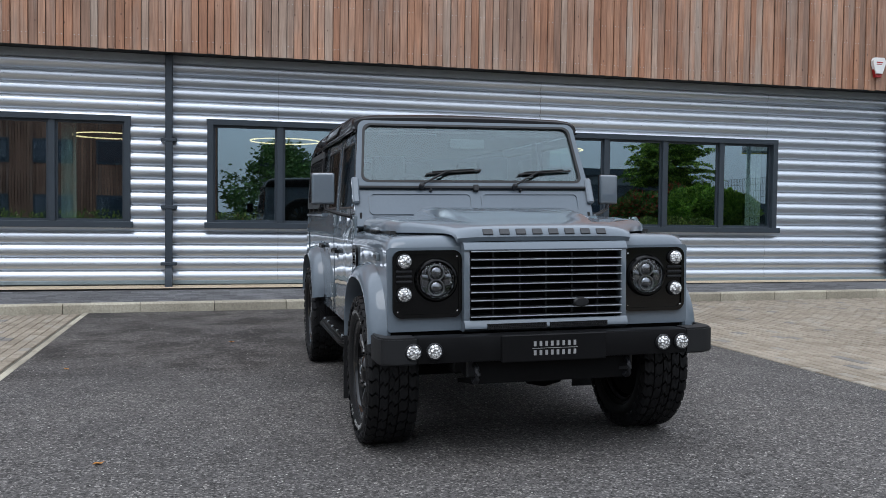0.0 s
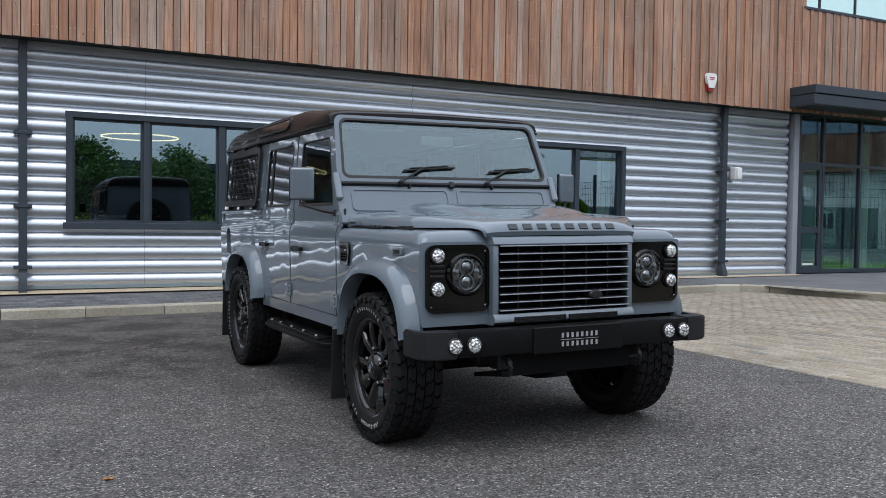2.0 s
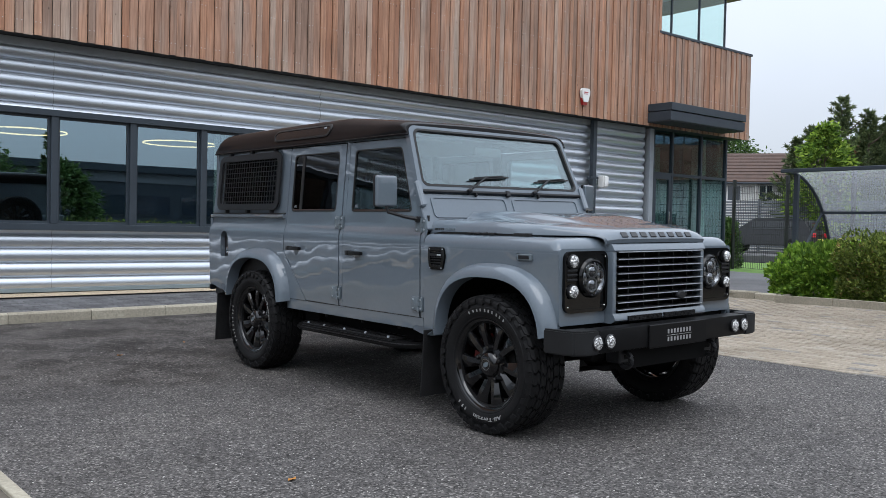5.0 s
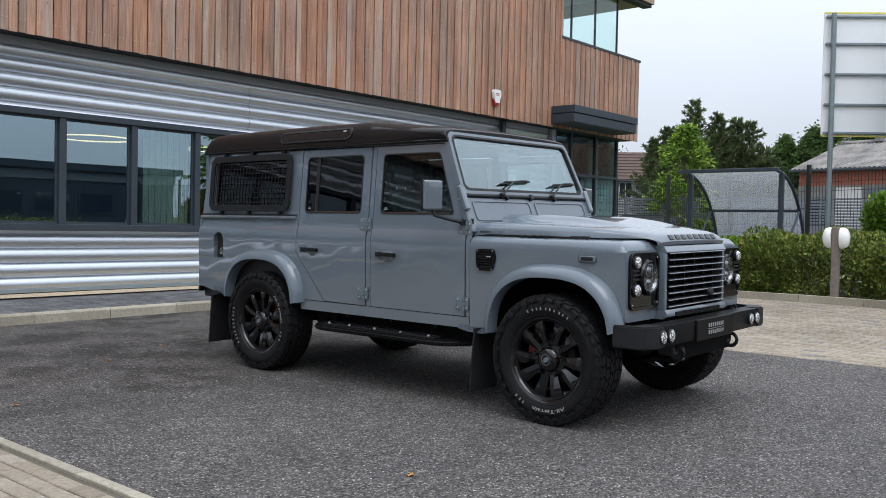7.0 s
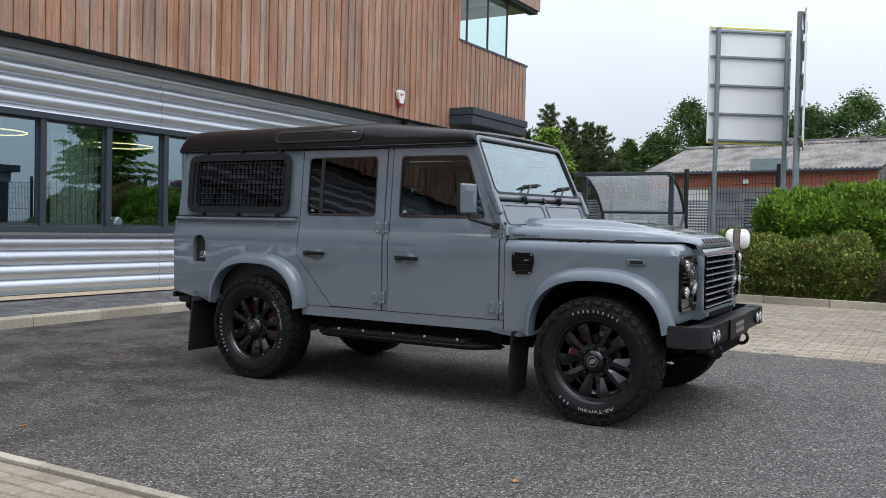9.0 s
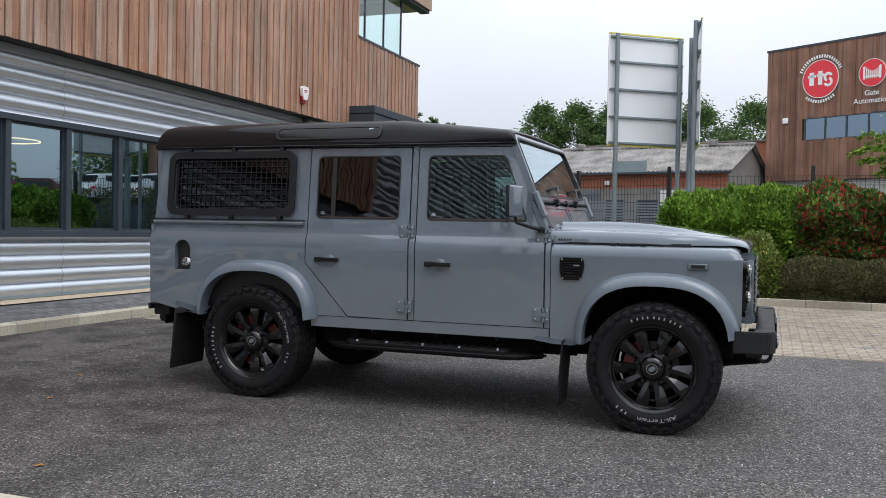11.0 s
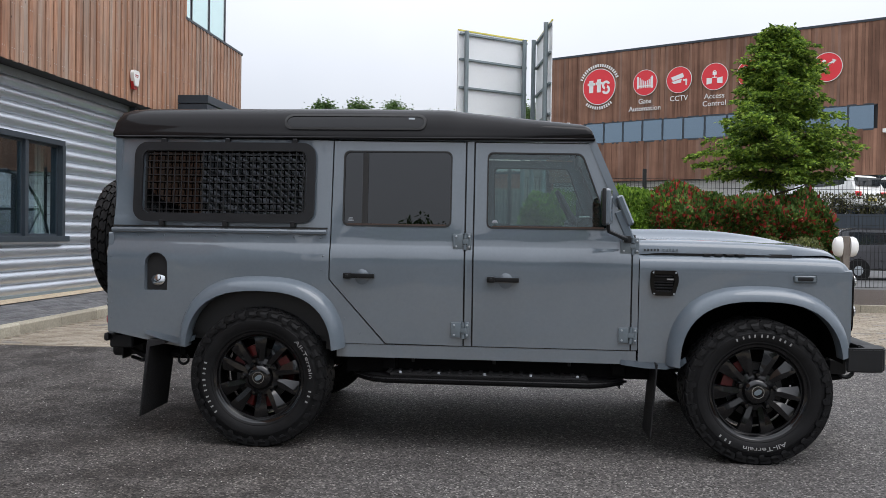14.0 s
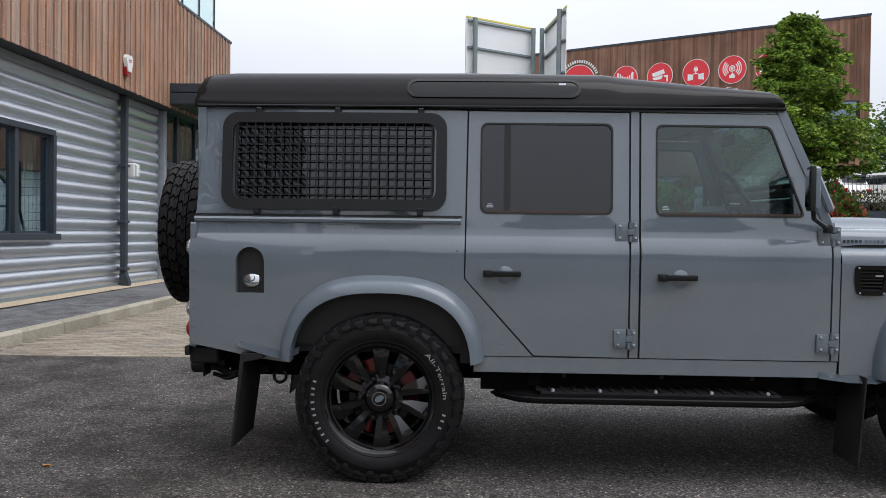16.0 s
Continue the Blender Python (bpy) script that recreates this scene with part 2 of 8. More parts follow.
def led_cells():
    m, nt, b = nodes_of("led_lens")
    v = nt.nodes.new("ShaderNodeTexVoronoi")
    v.inputs["Scale"].default_value = 85.0
    nt.links.new(nt.nodes.new("ShaderNodeTexCoord").outputs["Object"], v.inputs["Vector"])
    nt.links.new(ramp(nt, v.outputs["Distance"], [(0.0, (0.95, 0.95, 0.93)), (0.45, (0.8, 0.8, 0.78)), (0.65, (0.3, 0.3, 0.3))]), b.inputs["Base Color"])
    b.inputs["Metallic"].default_value, b.inputs["Roughness"].default_value = 0.6, 0.15
    bump(nt, b, v.outputs["Distance"], 0.7, 0.01)
    return m


M_ledlens = led_cells()
M_bowl = plain("dark_reflector", (0.21, 0.214, 0.22), 0.14, 1.0, vary=0.3, scale=30)
M_mirror = plain("mirror_glass", (0.55, 0.57, 0.58), 0.02, 1.0, vary=0.01)

M_tarmac = tarmac()
M_paver = per_piece("buff_paver", [(0.0, (0.255, 0.215, 0.165)), (0.35, (0.295, 0.252, 0.196)), (0.8, (0.335, 0.290, 0.230)), (0.94, (0.345, 0.31, 0.255)), (0.97, (0.20, 0.188, 0.172)), (1.0, (0.23, 0.215, 0.195))], 0.9, dirt=0.4)
M_paver_far = per_piece("buff_paver_joined", [(0.0, (0.255, 0.215, 0.165)), (0.35, (0.295, 0.252, 0.196)), (0.8, (0.335, 0.290, 0.230)), (0.94, (0.345, 0.31, 0.255)), (0.97, (0.20, 0.188, 0.172)), (1.0, (0.23, 0.215, 0.195))], 0.9, dirt=0.4, island=True)
M_bed = plain("jointing_sand", (0.10, 0.088, 0.068), 0.95, vary=0.3, scale=3)
M_greypave = per_piece("grey_paver", [(0.0, (0.10, 0.10, 0.105)), (1.0, (0.17, 0.17, 0.175))], 0.9, dirt=0.5, island=True)
M_kerb = per_piece("concrete_kerb", [(0.0, (0.34, 0.31, 0.245)), (1.0, (0.45, 0.415, 0.33))], 0.9, dirt=0.6)
M_gravel = plain("pale_gravel", (0.44, 0.355, 0.25), 0.95, vary=0.5, scale=40, bumps=0.8)
M_grass = plain("grass_ground", (0.095, 0.19, 0.024), 0.9, vary=0.4, scale=5, bumps=0.5)
M_soil = plain("bark_mulch", (0.05, 0.035, 0.026), 0.95, vary=0.5, scale=20, bumps=0.8)
M_road = plain("far_ground", (0.09, 0.09, 0.09), 0.9, vary=0.3, scale=0.5)
M_clad = plain("silver_cladding", (0.60, 0.635, 0.68), 0.39, 0.95, vary=0.04, scale=1.6, rvary=0.02)
M_anthra = plain("anthracite_metal", (0.034, 0.045, 0.057), 0.45, vary=0.12, scale=3, spec=0.4)
M_soffit = plain("dark_soffit", (0.02, 0.022, 0.025), 0.7)
M_postwood = plain("weathered_post", (0.165, 0.14, 0.12), 0.7, vary=0.3, scale=14, bumps=0.3)
M_steel = plain("galvanised_grey", (0.33, 0.36, 0.39), 0.5, 0.3)
WOOD = [(0.0, (0.347, 0.165, 0.095)), (0.2, (0.473, 0.248, 0.149)), (0.42, (0.385, 0.226, 0.156)), (0.6, (0.517, 0.295, 0.193)), (0.78, (0.281, 0.165, 0.114)), (0.9, (0.501, 0.363, 0.281)), (1.0, (0.330, 0.182, 0.119))]
M_wood = per_piece("larch_board", WOOD, 0.62, (26.0, (1.0, 1.0, 0.06)), 0.5, 0.35, 0.003, wear=(5.0, (1.0, 1.0, 0.12), (0.38, 0.335, 0.29), 0.45), knots=True, spec=0.5)
M_wood_far = per_piece("larch_board_joined", WOOD, 0.8, (26.0, (1.0, 1.0, 0.06)), 0.5, 0.35, 0.003, island=True, wear=(5.0, (1.0, 1.0, 0.12), (0.27, 0.235, 0.20), 0.55))
WOODNB = [(0.0, (0.185, 0.094, 0.062)), (0.4, (0.25, 0.131, 0.087)), (0.8, (0.305, 0.162, 0.107)), (1.0, (0.225, 0.143, 0.112))]
M_wood_nb = per_piece("dark_larch_board", WOODNB, 0.8, (6.0, (1.0, 1.0, 0.05)), 0.5, 0.2, 0.003, island=True)
M_skyglass = glass_pane("sky_glass", (0.14, 0.19, 0.24), 1.5, 0.26, (0.62, 0.82, 1.0))
M_carglass2 = plain("far_window_glass", (0.025, 0.035, 0.05), 0.04, vary=0.2, scale=0.4, coat=1.0)
M_nail = plain("nail_head", (0.55, 0.55, 0.55), 0.4, 0.6)
M_wglass = glass_pane("window_glass", (0.62, 0.70, 0.68), 1.62, 0.25, (0.70, 0.88, 1.0), 4.0)
M_lobglass = glass_pane("lobby_glass", (0.60, 0.72, 0.70), 1.5, 0.16, (0.72, 0.90, 1.0))
M_upglass = glass_pane("upper_glass", (0.92, 0.985, 0.97), 1.4, 0.01)
# room surfaces coloured dark, so the interior's shade lies in the colour
M_room_dim = plain("dim_room_wall", (0.10, 0.11, 0.11), 0.9)
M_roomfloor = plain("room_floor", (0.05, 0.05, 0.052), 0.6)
M_column = plain("pale_blind", (0.72, 0.80, 0.72), 0.8)
M_ring = emitter("ring_lamp", (1.0, 0.70, 0.36), 3.2)
M_whitebox = plain("white_plastic", (0.78, 0.78, 0.76), 0.4, vary=0.03)
M_redplastic = plain("red_plastic", (0.35, 0.02, 0.02), 0.4)
M_poly = glass_pane("polycarbonate", (0.84, 0.87, 0.89), 1.5, 0.12)
nt_ = M_poly.node_tree
tl_, hz_ = nt_.nodes.new("ShaderNodeBsdfTranslucent"), nt_.nodes.new("ShaderNodeMixShader")
tl_.inputs["Color"].default_value = (0.75, 0.78, 0.8, 1)
hz_.inputs["Fac"].default_value = 0.2
src_ = nt_.nodes["Material Output"].inputs["Surface"].links[0].from_socket
nt_.links.new(src_, hz_.inputs[1])
nt_.links.new(tl_.outputs[0], hz_.inputs[2])
nt_.links.new(hz_.outputs[0], nt_.nodes["Material Output"].inputs["Surface"])
M_panel = plain("sign_back", (0.80, 0.82, 0.83), 0.4, 0.0, vary=0.03, scale=1.5)
M_yellow = plain("yellow_edge", (0.7, 0.62, 0.12), 0.5)
M_signpost = plain("sign_post", (0.20, 0.245, 0.26), 0.5, 0.2)
M_gable = plain("grey_boarding", (0.20, 0.19, 0.175), 0.85, vary=0.25, scale=2.0)
M_brick = plain("red_brick", (0.33, 0.11, 0.065), 0.85, vary=0.35, scale=8)
M_asb = plain("asbestos_roof", (0.20, 0.188, 0.175), 0.9, vary=0.75, scale=1.1, bumps=0.4)
M_rooftile = plain("brown_rooftile", (0.075, 0.045, 0.034), 0.85, vary=0.35, scale=2.5)
M_render = plain("white_render", (0.62, 0.61, 0.58), 0.85, vary=0.06)
M_redcar = plain("red_car", (0.14, 0.008, 0.014), 0.3, coat=0.8)
M_darkcar = plain("dark_car", (0.008, 0.009, 0.012), 0.35, coat=0.35)
M_greycar = plain("grey_car", (0.035, 0.037, 0.043), 0.3, coat=0.8)
M_carglass = plain("car_glass", (0.02, 0.025, 0.03), 0.05, coat=1.0)
M_step = plain("step_coating", (0.0055, 0.0055, 0.006), 0.42, vary=0.2, scale=9, spec=0.13)
M_alpine = plain("alpine_glass", (0.010, 0.010, 0.011), 0.12, vary=0.1, spec=0.3)
M_bark = plain("bark", (0.10, 0.075, 0.055), 0.9, vary=0.4, scale=12, bumps=0.8)
M_signred = plain("sign_red", (0.72, 0.03, 0.042), 0.45, vary=0.04)
M_fence = plain("fence_green_black", (0.012, 0.014, 0.014), 0.5)
M_louvre = plain("grey_louvre", (0.15, 0.165, 0.18), 0.5, 0.1)
M_cream = plain("cream_wall", (0.55, 0.53, 0.47), 0.85)


def foliage(name, stops, trans=0.25):
    m, nt, b = nodes_of(name)
    rnd = nt.nodes.new("ShaderNodeNewGeometry").outputs["Random Per Island"]
    geo = nt.nodes.new("ShaderNodeNewGeometry").outputs["Position"]
    c = ramp(nt, rnd, stops)
    c = mixc(nt, 1.0, c, ramp(nt, noise_of(nt, 1.4, 3.0, 0.5, geo), [(0.3, (0.7, 0.72, 0.7)), (0.7, (1.2, 1.2, 1.1))]), "MULTIPLY")
    nt.links.new(c, b.inputs["Base Color"])
    b.inputs["Roughness"].default_value = 0.62
    b.inputs["Specular IOR Level"].default_value = 0.3
    tl = nt.nodes.new("ShaderNodeBsdfTranslucent")
    nt.links.new(c, tl.inputs["Color"])
    mx = nt.nodes.new("ShaderNodeMixShader")
    mx.inputs["Fac"].default_value = trans
    nt.links.new(b.outputs[0], mx.inputs[1])
    nt.links.new(tl.outputs[0], mx.inputs[2])
    nt.links.new(mx.outputs[0], nt.nodes["Material Output"].inputs["Surface"])
    return m


M_leaf_hedge = foliage("hedge_leaf", [(0.0, (0.06, 0.13, 0.016)), (0.4, (0.125, 0.235, 0.028)), (0.75, (0.20, 0.335, 0.042)), (1.0, (0.31, 0.45, 0.07))], 0.3)
M_leaf_dark = foliage("low_hedge_leaf", [(0.0, (0.06, 0.09, 0.018)), (0.5, (0.13, 0.172, 0.036)), (0.8, (0.22, 0.28, 0.06)), (0.92, (0.32, 0.38, 0.085)), (1.0, (0.27, 0.15, 0.08))])
M_leaf_heath = foliage("heather_leaf", [(0.0, (0.045, 0.05, 0.018)), (0.6, (0.09, 0.085, 0.035)), (1.0, (0.13, 0.12, 0.05))])
M_leaf_olive = foliage("olive_leaf", [(0.0, (0.05, 0.065, 0.02)), (0.6, (0.12, 0.14, 0.045)), (1.0, (0.2, 0.21, 0.08))])
M_leaf_red = foliage("photinia_leaf", [(0.0, (0.035, 0.08, 0.018)), (0.45, (0.075, 0.145, 0.03)), (0.76, (0.16, 0.235, 0.05)), (0.79, (0.22, 0.03, 0.025)), (0.91, (0.36, 0.04, 0.035)), (1.0, (0.52, 0.10, 0.075))])
M_leaf_tree = foliage("tree_leaf", [(0.0, (0.04, 0.085, 0.014)), (0.45, (0.11, 0.195, 0.028)), (0.75, (0.235, 0.36, 0.05)), (1.0, (0.40, 0.52, 0.09))], 0.35)
M_leaf_conifer = foliage("conifer_needle", [(0.0, (0.05, 0.08, 0.04)), (0.6, (0.115, 0.155, 0.068)), (1.0, (0.25, 0.29, 0.13))], 0.3)
M_leaf_far = foliage("far_leaf", [(0.0, (0.04, 0.085, 0.025)), (0.6, (0.08, 0.145, 0.04)), (1.0, (0.14, 0.22, 0.065))], 0.3)
M_leaf_dry = plain("dry_leaf", (0.38, 0.16, 0.03), 0.8)


# ---- mesh helpers ----
def finish(bm, name, material, smooth=True, angle=35):
    me = bpy.data.meshes.new(name)
    bmesh.ops.recalc_face_normals(bm, faces=bm.faces)
    bm.to_mesh(me)
    bm.free()
    me.materials.append(material)
    if smooth:
        me.polygons.foreach_set("use_smooth", [True] * len(me.polygons))
        me.set_sharp_from_angle(angle=radians(angle))
    return me


def part(name, bm, material, parent, label="", smooth=True, angle=35):
    """Links a bmesh as one mesh object under a thing or a part."""
    ob = new(name, finish(bm, name, material, smooth, angle))
    if parent is not None:
        ob.parent = parent
    if label:
        ob["label"] = label
    return ob


def thing(name, at, label, category, group="", kind="", turn=(0, 0, 0)):
    ob = new(name)
    ob.empty_display_size = 0.2
    ob.matrix_basis = pose(*at, *turn)
    return tagged(ob, label, category, group, kind)


def setting(name, bm, material, label, category, smooth=False):
    return tagged(part(name, bm, material, None, smooth=smooth), label, category, kind="structure")


def box(bm, x0, x1, y0, y1, z0, z1, bevel=0.0, seg=1):
    r = bmesh.ops.create_cube(bm, size=1.0)
    vs = r["verts"]
    bmesh.ops.scale(bm, vec=(abs(x1 - x0), abs(y1 - y0), abs(z1 - z0)), verts=vs)
    bmesh.ops.translate(bm, vec=((x0 + x1) / 2, (y0 + y1) / 2, (z0 + z1) / 2), verts=vs)
    if bevel:
        es = list({e for v in vs for e in v.link_edges})
        bmesh.ops.bevel(bm, geom=es, offset=bevel, segments=seg, affect="EDGES", profile=0.6)


def boxed(x0, x1, y0, y1, z0, z1, bevel=0.0, seg=1):
    bm = bmesh.new()
    box(bm, x0, x1, y0, y1, z0, z1, bevel, seg)
    return bm


def prism(bm, pts, axis, a, b):
    """A polygon of 2D points, extruded along an axis from a to b. 2D order: x:(y,z) y:(x,z) z:(x,y)."""
    def at(p, d):
        return {"x": (d, p[0], p[1]), "y": (p[0], d, p[1]), "z": (p[0], p[1], d)}[axis]
    lo = [bm.verts.new(at(p, a)) for p in pts]
    hi = [bm.verts.new(at(p, b)) for p in pts]
    n = len(pts)
    bm.faces.new(lo)
    bm.faces.new(hi[::-1])
    for i in range(n):
        bm.faces.new((lo[i], hi[i], hi[(i + 1) % n], lo[(i + 1) % n]))


def rounded(a0, a1, b0, b1, r, n=5):
    """A rounded rectangle's outline."""
    out = []
    for (cx, cy, s) in ((a1 - r, b1 - r, 0), (a0 + r, b1 - r, 90), (a0 + r, b0 + r, 180), (a1 - r, b0 + r, 270)):
        for i in range(n + 1):
            t = radians(s + 90 * i / n)
            out.append((cx + r * math.cos(t), cy + r * math.sin(t)))
    return out


def ring_prism(bm, outer, inner, axis, a, b):
    """A frame between two outlines with equally many points."""
    def at(p, d):
        return {"x": (d, p[0], p[1]), "y": (p[0], d, p[1]), "z": (p[0], p[1], d)}[axis]
    rows = [[bm.verts.new(at(p, d)) for p in o] for o, d in ((outer, a), (outer, b), (inner, b), (inner, a))]
    n = len(outer)
    for k in range(4):
        r0, r1 = rows[k], rows[(k + 1) % 4]
        for i in range(n):
            j = (i + 1) % n
            bm.faces.new((r0[i], r0[j], r1[j], r1[i]))


def tube(bm, pts, r, n=8, closed=False, cap=True):
    """A round bar through points."""
    pts = [Vector(p) for p in pts]
    rings = []
    for i, p in enumerate(pts):
        a = pts[i - 1] if i or closed else p
        c = pts[(i + 1) % len(pts)] if i + 1 < len(pts) or closed else p
        d = (c - a).normalized()
        u = d.cross(Vector((0, 0, 1)))
        if u.length < 1e-3:
            u = d.cross(Vector((1, 0, 0)))
        u.normalize()
        w = d.cross(u)
        rr = r[i] if isinstance(r, (list, tuple)) else r
        rings.append([bm.verts.new(p + rr * (math.cos(2 * math.pi * k / n) * u + math.sin(2 * math.pi * k / n) * w)) for k in range(n)])
    m = len(rings)
    for i in range(m if closed else m - 1):
        a, c = rings[i], rings[(i + 1) % m]
        for k in range(n):
            bm.faces.new((a[k], a[(k + 1) % n], c[(k + 1) % n], c[k]))
    if cap and not closed:
        bm.faces.new(rings[0][::-1])
        bm.faces.new(rings[-1])


def lathe(bm, profile, n=32, axis="x", at=(0, 0, 0), closed=False):
    """Spins (radius, along) about an axis."""
    rings = []
    for r, d in profile:
        ring = []
        for k in range(n):
            c, s = r * math.cos(2 * math.pi * k / n), r * math.sin(2 * math.pi * k / n)
            v = {"x": (d, c, s), "y": (c, d, s), "z": (c, s, d)}[axis]
            ring.append(bm.verts.new((v[0] + at[0], v[1] + at[1], v[2] + at[2])))
        rings.append(ring)
    m = len(rings)
    for i in range(m if closed else m - 1):
        a, c = rings[i], rings[(i + 1) % m]
        for k in range(n):
            bm.faces.new((a[k], a[(k + 1) % n], c[(k + 1) % n], c[k]))
    if not closed:
        if profile[0][0] > 1e-6:
            bm.faces.new(rings[0][::-1])
        if profile[-1][0] > 1e-6:
            bm.faces.new(rings[-1])


def sheet(bm, fn, nu, nv, thick=None):
    """A grid of points fn(i, j)."""
    g = [[bm.verts.new(fn(i, j)) for j in range(nv + 1)] for i in range(nu + 1)]
    for i in range(nu):
        for j in range(nv):
            bm.faces.new((g[i][j], g[i + 1][j], g[i + 1][j + 1], g[i][j + 1]))
    return g


def text_mesh(body, size, depth, align="CENTER"):
    """Lettering in the built-in font as a bmesh in the x-y plane."""
    cu = bpy.data.curves.new("letters", "FONT")
    cu.body, cu.size, cu.extrude, cu.align_x, cu.align_y = body, size, depth, align, "CENTER"
    cu.resolution_u = 3
    ob = bpy.data.objects.new("letters", cu)
    scene.collection.objects.link(ob)
    me = bpy.data.meshes.new_from_object(ob.evaluated_get(bpy.context.evaluated_depsgraph_get()))
    bm = bmesh.new()
    bm.from_mesh(me)
    bpy.data.objects.remove(ob)
    bpy.data.curves.remove(cu)
    bpy.data.meshes.remove(me)
    return bm

# ---- ground and building ----
def gz(x, y):
    """Height of the yard: a slight cross-fall, flatter towards the building."""
    k = 0.016 + (0.007 - 0.016) * min(1, max(0, (y - 8.0) / 4.0))
    return k * min(14.0, max(-8.0, x))


def grid_mesh(bm, xs, ys, zf):
    g = [[bm.verts.new((x, y, zf(x, y))) for y in ys] for x in xs]
    for i in range(len(xs) - 1):
        for j in range(len(ys) - 1):
            bm.faces.new((g[i][j], g[i + 1][j], g[i + 1][j + 1], g[i][j + 1]))


YS = [-400, -60, -20, -8, 0, 4, 8, 9, 10, 11, 12, 14, 20, 40, 80, 500]
bm = bmesh.new()
grid_mesh(bm, [-400, -60, -20, -8, -4, 0, 4, 8, 11, 14, 20, 40, 80, 500], YS, lambda x, y: gz(x, y) - 0.05)
setting("ground", bm, M_road, "grey level ground of the estate", "ground", True)

EDGE_L, EDGE_R, KERB_Y = -2.30, 3.78, 12.72
bm = bmesh.new()
grid_mesh(bm, [EDGE_L, -1, 0, 1, 2, 3, EDGE_R], [-14, -8, 0, 4, 8, 9, 10, 11, 12, KERB_Y], gz)
setting("road", bm, M_tarmac, "dark weathered tarmac with pale aggregate chips", "tarmac", True)
bm = bmesh.new()
grid_mesh(bm, [EDGE_R, 5, 6, 7, 8, 9, 10.4], [-14, -8, 0, 4, 8, 9, 10, 11, 12, KERB_Y], lambda x, y: gz(x, y) - 0.012)
paving_r = setting("pavement_yard", bm, M_bed, "buff block paving of the parking yard", "paving", True)
bm = bmesh.new()
grid_mesh(bm, [-14, -8, -6, -4, EDGE_L], [-14, -8, 0, 4, 8, 9, 10, 11, 12, KERB_Y], lambda x, y: gz(x, y) - 0.012)
paving_l = setting("pavement_bay", bm, M_bed, "buff block paving beside the tarmac bay", "paving", True)

# concrete edging strip between tarmac and blocks
edging = thing("edging_strip", (EDGE_L, 0, 0), "pale concrete edging strip flush with the tarmac", "edging", kind="structure")
for k in range(20):
    y0 = -5 + k * 0.915
    bm = bmesh.new()
    z = gz(EDGE_L, y0)
    box(bm, -0.062, 0.0, y0 + 0.003, min(y0 + 0.912, KERB_Y), z - 0.04, z + 0.006, 0.004)
    part("edging_stone", bm, M_kerb, edging, smooth=False)


def pave_z(x, y):
    """Top of the footway along the building."""
    a = gz(x, KERB_Y) + 0.115
    w = 0.205 + 0.003 * max(-8, min(14, x))
    return a + (w - a) * min(1, max(0, (y - KERB_Y) / 1.6))


bm = bmesh.new()
grid_mesh(bm, [-14, -8, -4, 0, 4, 8, 9.3], [KERB_Y + 0.1, 13.2, 13.8, 14.35], lambda x, y: pave_z(x, y) - 0.004)
grid_mesh(bm, [9.3, 9.9], [12.75, 13.2, 13.8, 14.4], lambda x, y: pave_z(x, max(y, 12.8)) - 0.004)
grid_mesh(bm, [9.9, 10, 11, 12, 13, 14, 15, 16.4], [9.6, 10.5, 11.5, 12.8, 13.8, 14.4, 18, 24], lambda x, y: pave_z(x, max(y, 12.8)) - 0.004)
footway = setting("pavement_footway", bm, M_greypave, "grey block footway along the building", "paving", True)

# kerb stones along the building, round to the planting bed and along the bed
kerb = thing("kerb", (0, KERB_Y, 0), "weathered buff concrete kerb stones", "kerb", kind="structure")


def kerb_run(pts, h, w=0.125, step=0.915):
    acc = []
    for a, b in zip(pts, pts[1:]):
        a, b = Vector(a), Vector(b)
        n = max(1, round((b - a).length / step))
        acc += [(a.lerp(b, i / n), a.lerp(b, (i + 1) / n)) for i in range(n)]
    for a, b in acc:
        d = (b - a).normalized()
        s = Vector((-d.y, d.x))
        bm = bmesh.new()
        za, zb = gz(a.x, a.y), gz(b.x, b.y)
        a2, b2 = a + d * 0.004, b - d * 0.004
        prof = [(0, -0.06), (0, h - 0.02), (0.018, h), (w, h), (w, -0.06)]
        ra = [bm.verts.new((a2.x + s.x * u, a2.y + s.y * u - KERB_Y, za + v)) for u, v in prof]
        rb = [bm.verts.new((b2.x + s.x * u, b2.y + s.y * u - KERB_Y, zb + v)) for u, v in prof]
        for i in range(len(prof)):
            j = (i + 1) % len(prof)
            bm.faces.new((ra[i], rb[i], rb[j], ra[j]))
        bm.faces.new(ra)
        bm.faces.new(rb[::-1])
        part("kerb_stone", bm, M_kerb, kerb, smooth=False)


kerb_run([(-13.5, KERB_Y), (9.2, KERB_Y)], 0.12)
kerb_run([(9.2, KERB_Y), (9.65, 12.6), (9.95, 12.25), (10.05, 11.8), (9.95, 10.6), (9.85, 9.9)], 0.125, step=0.45)
kerb_run([(9.85, 9.9), (9.7, 9.45)], 0.11, step=0.45)
kerb_run([(20, 9.55), (10.0, 9.5)], 0.1)
BED = [(9.55, 9.3), (9.3, 5.5), (9.05, 1.0), (8.9, -6.0)]
kerb_run(BED[::-1], 0.11)
bm = bmesh.new()
prism(bm, [(9.66, 9.4), (9.42, 5.5), (9.17, 1.0), (9.02, -6.0), (14.5, -6.0), (14.5, 9.4)], "z", 0.0, 0.2)
setting("ground_bed", bm, M_soil, "dark bark mulch of the planting bed", "planting bed")
bm = bmesh.new()
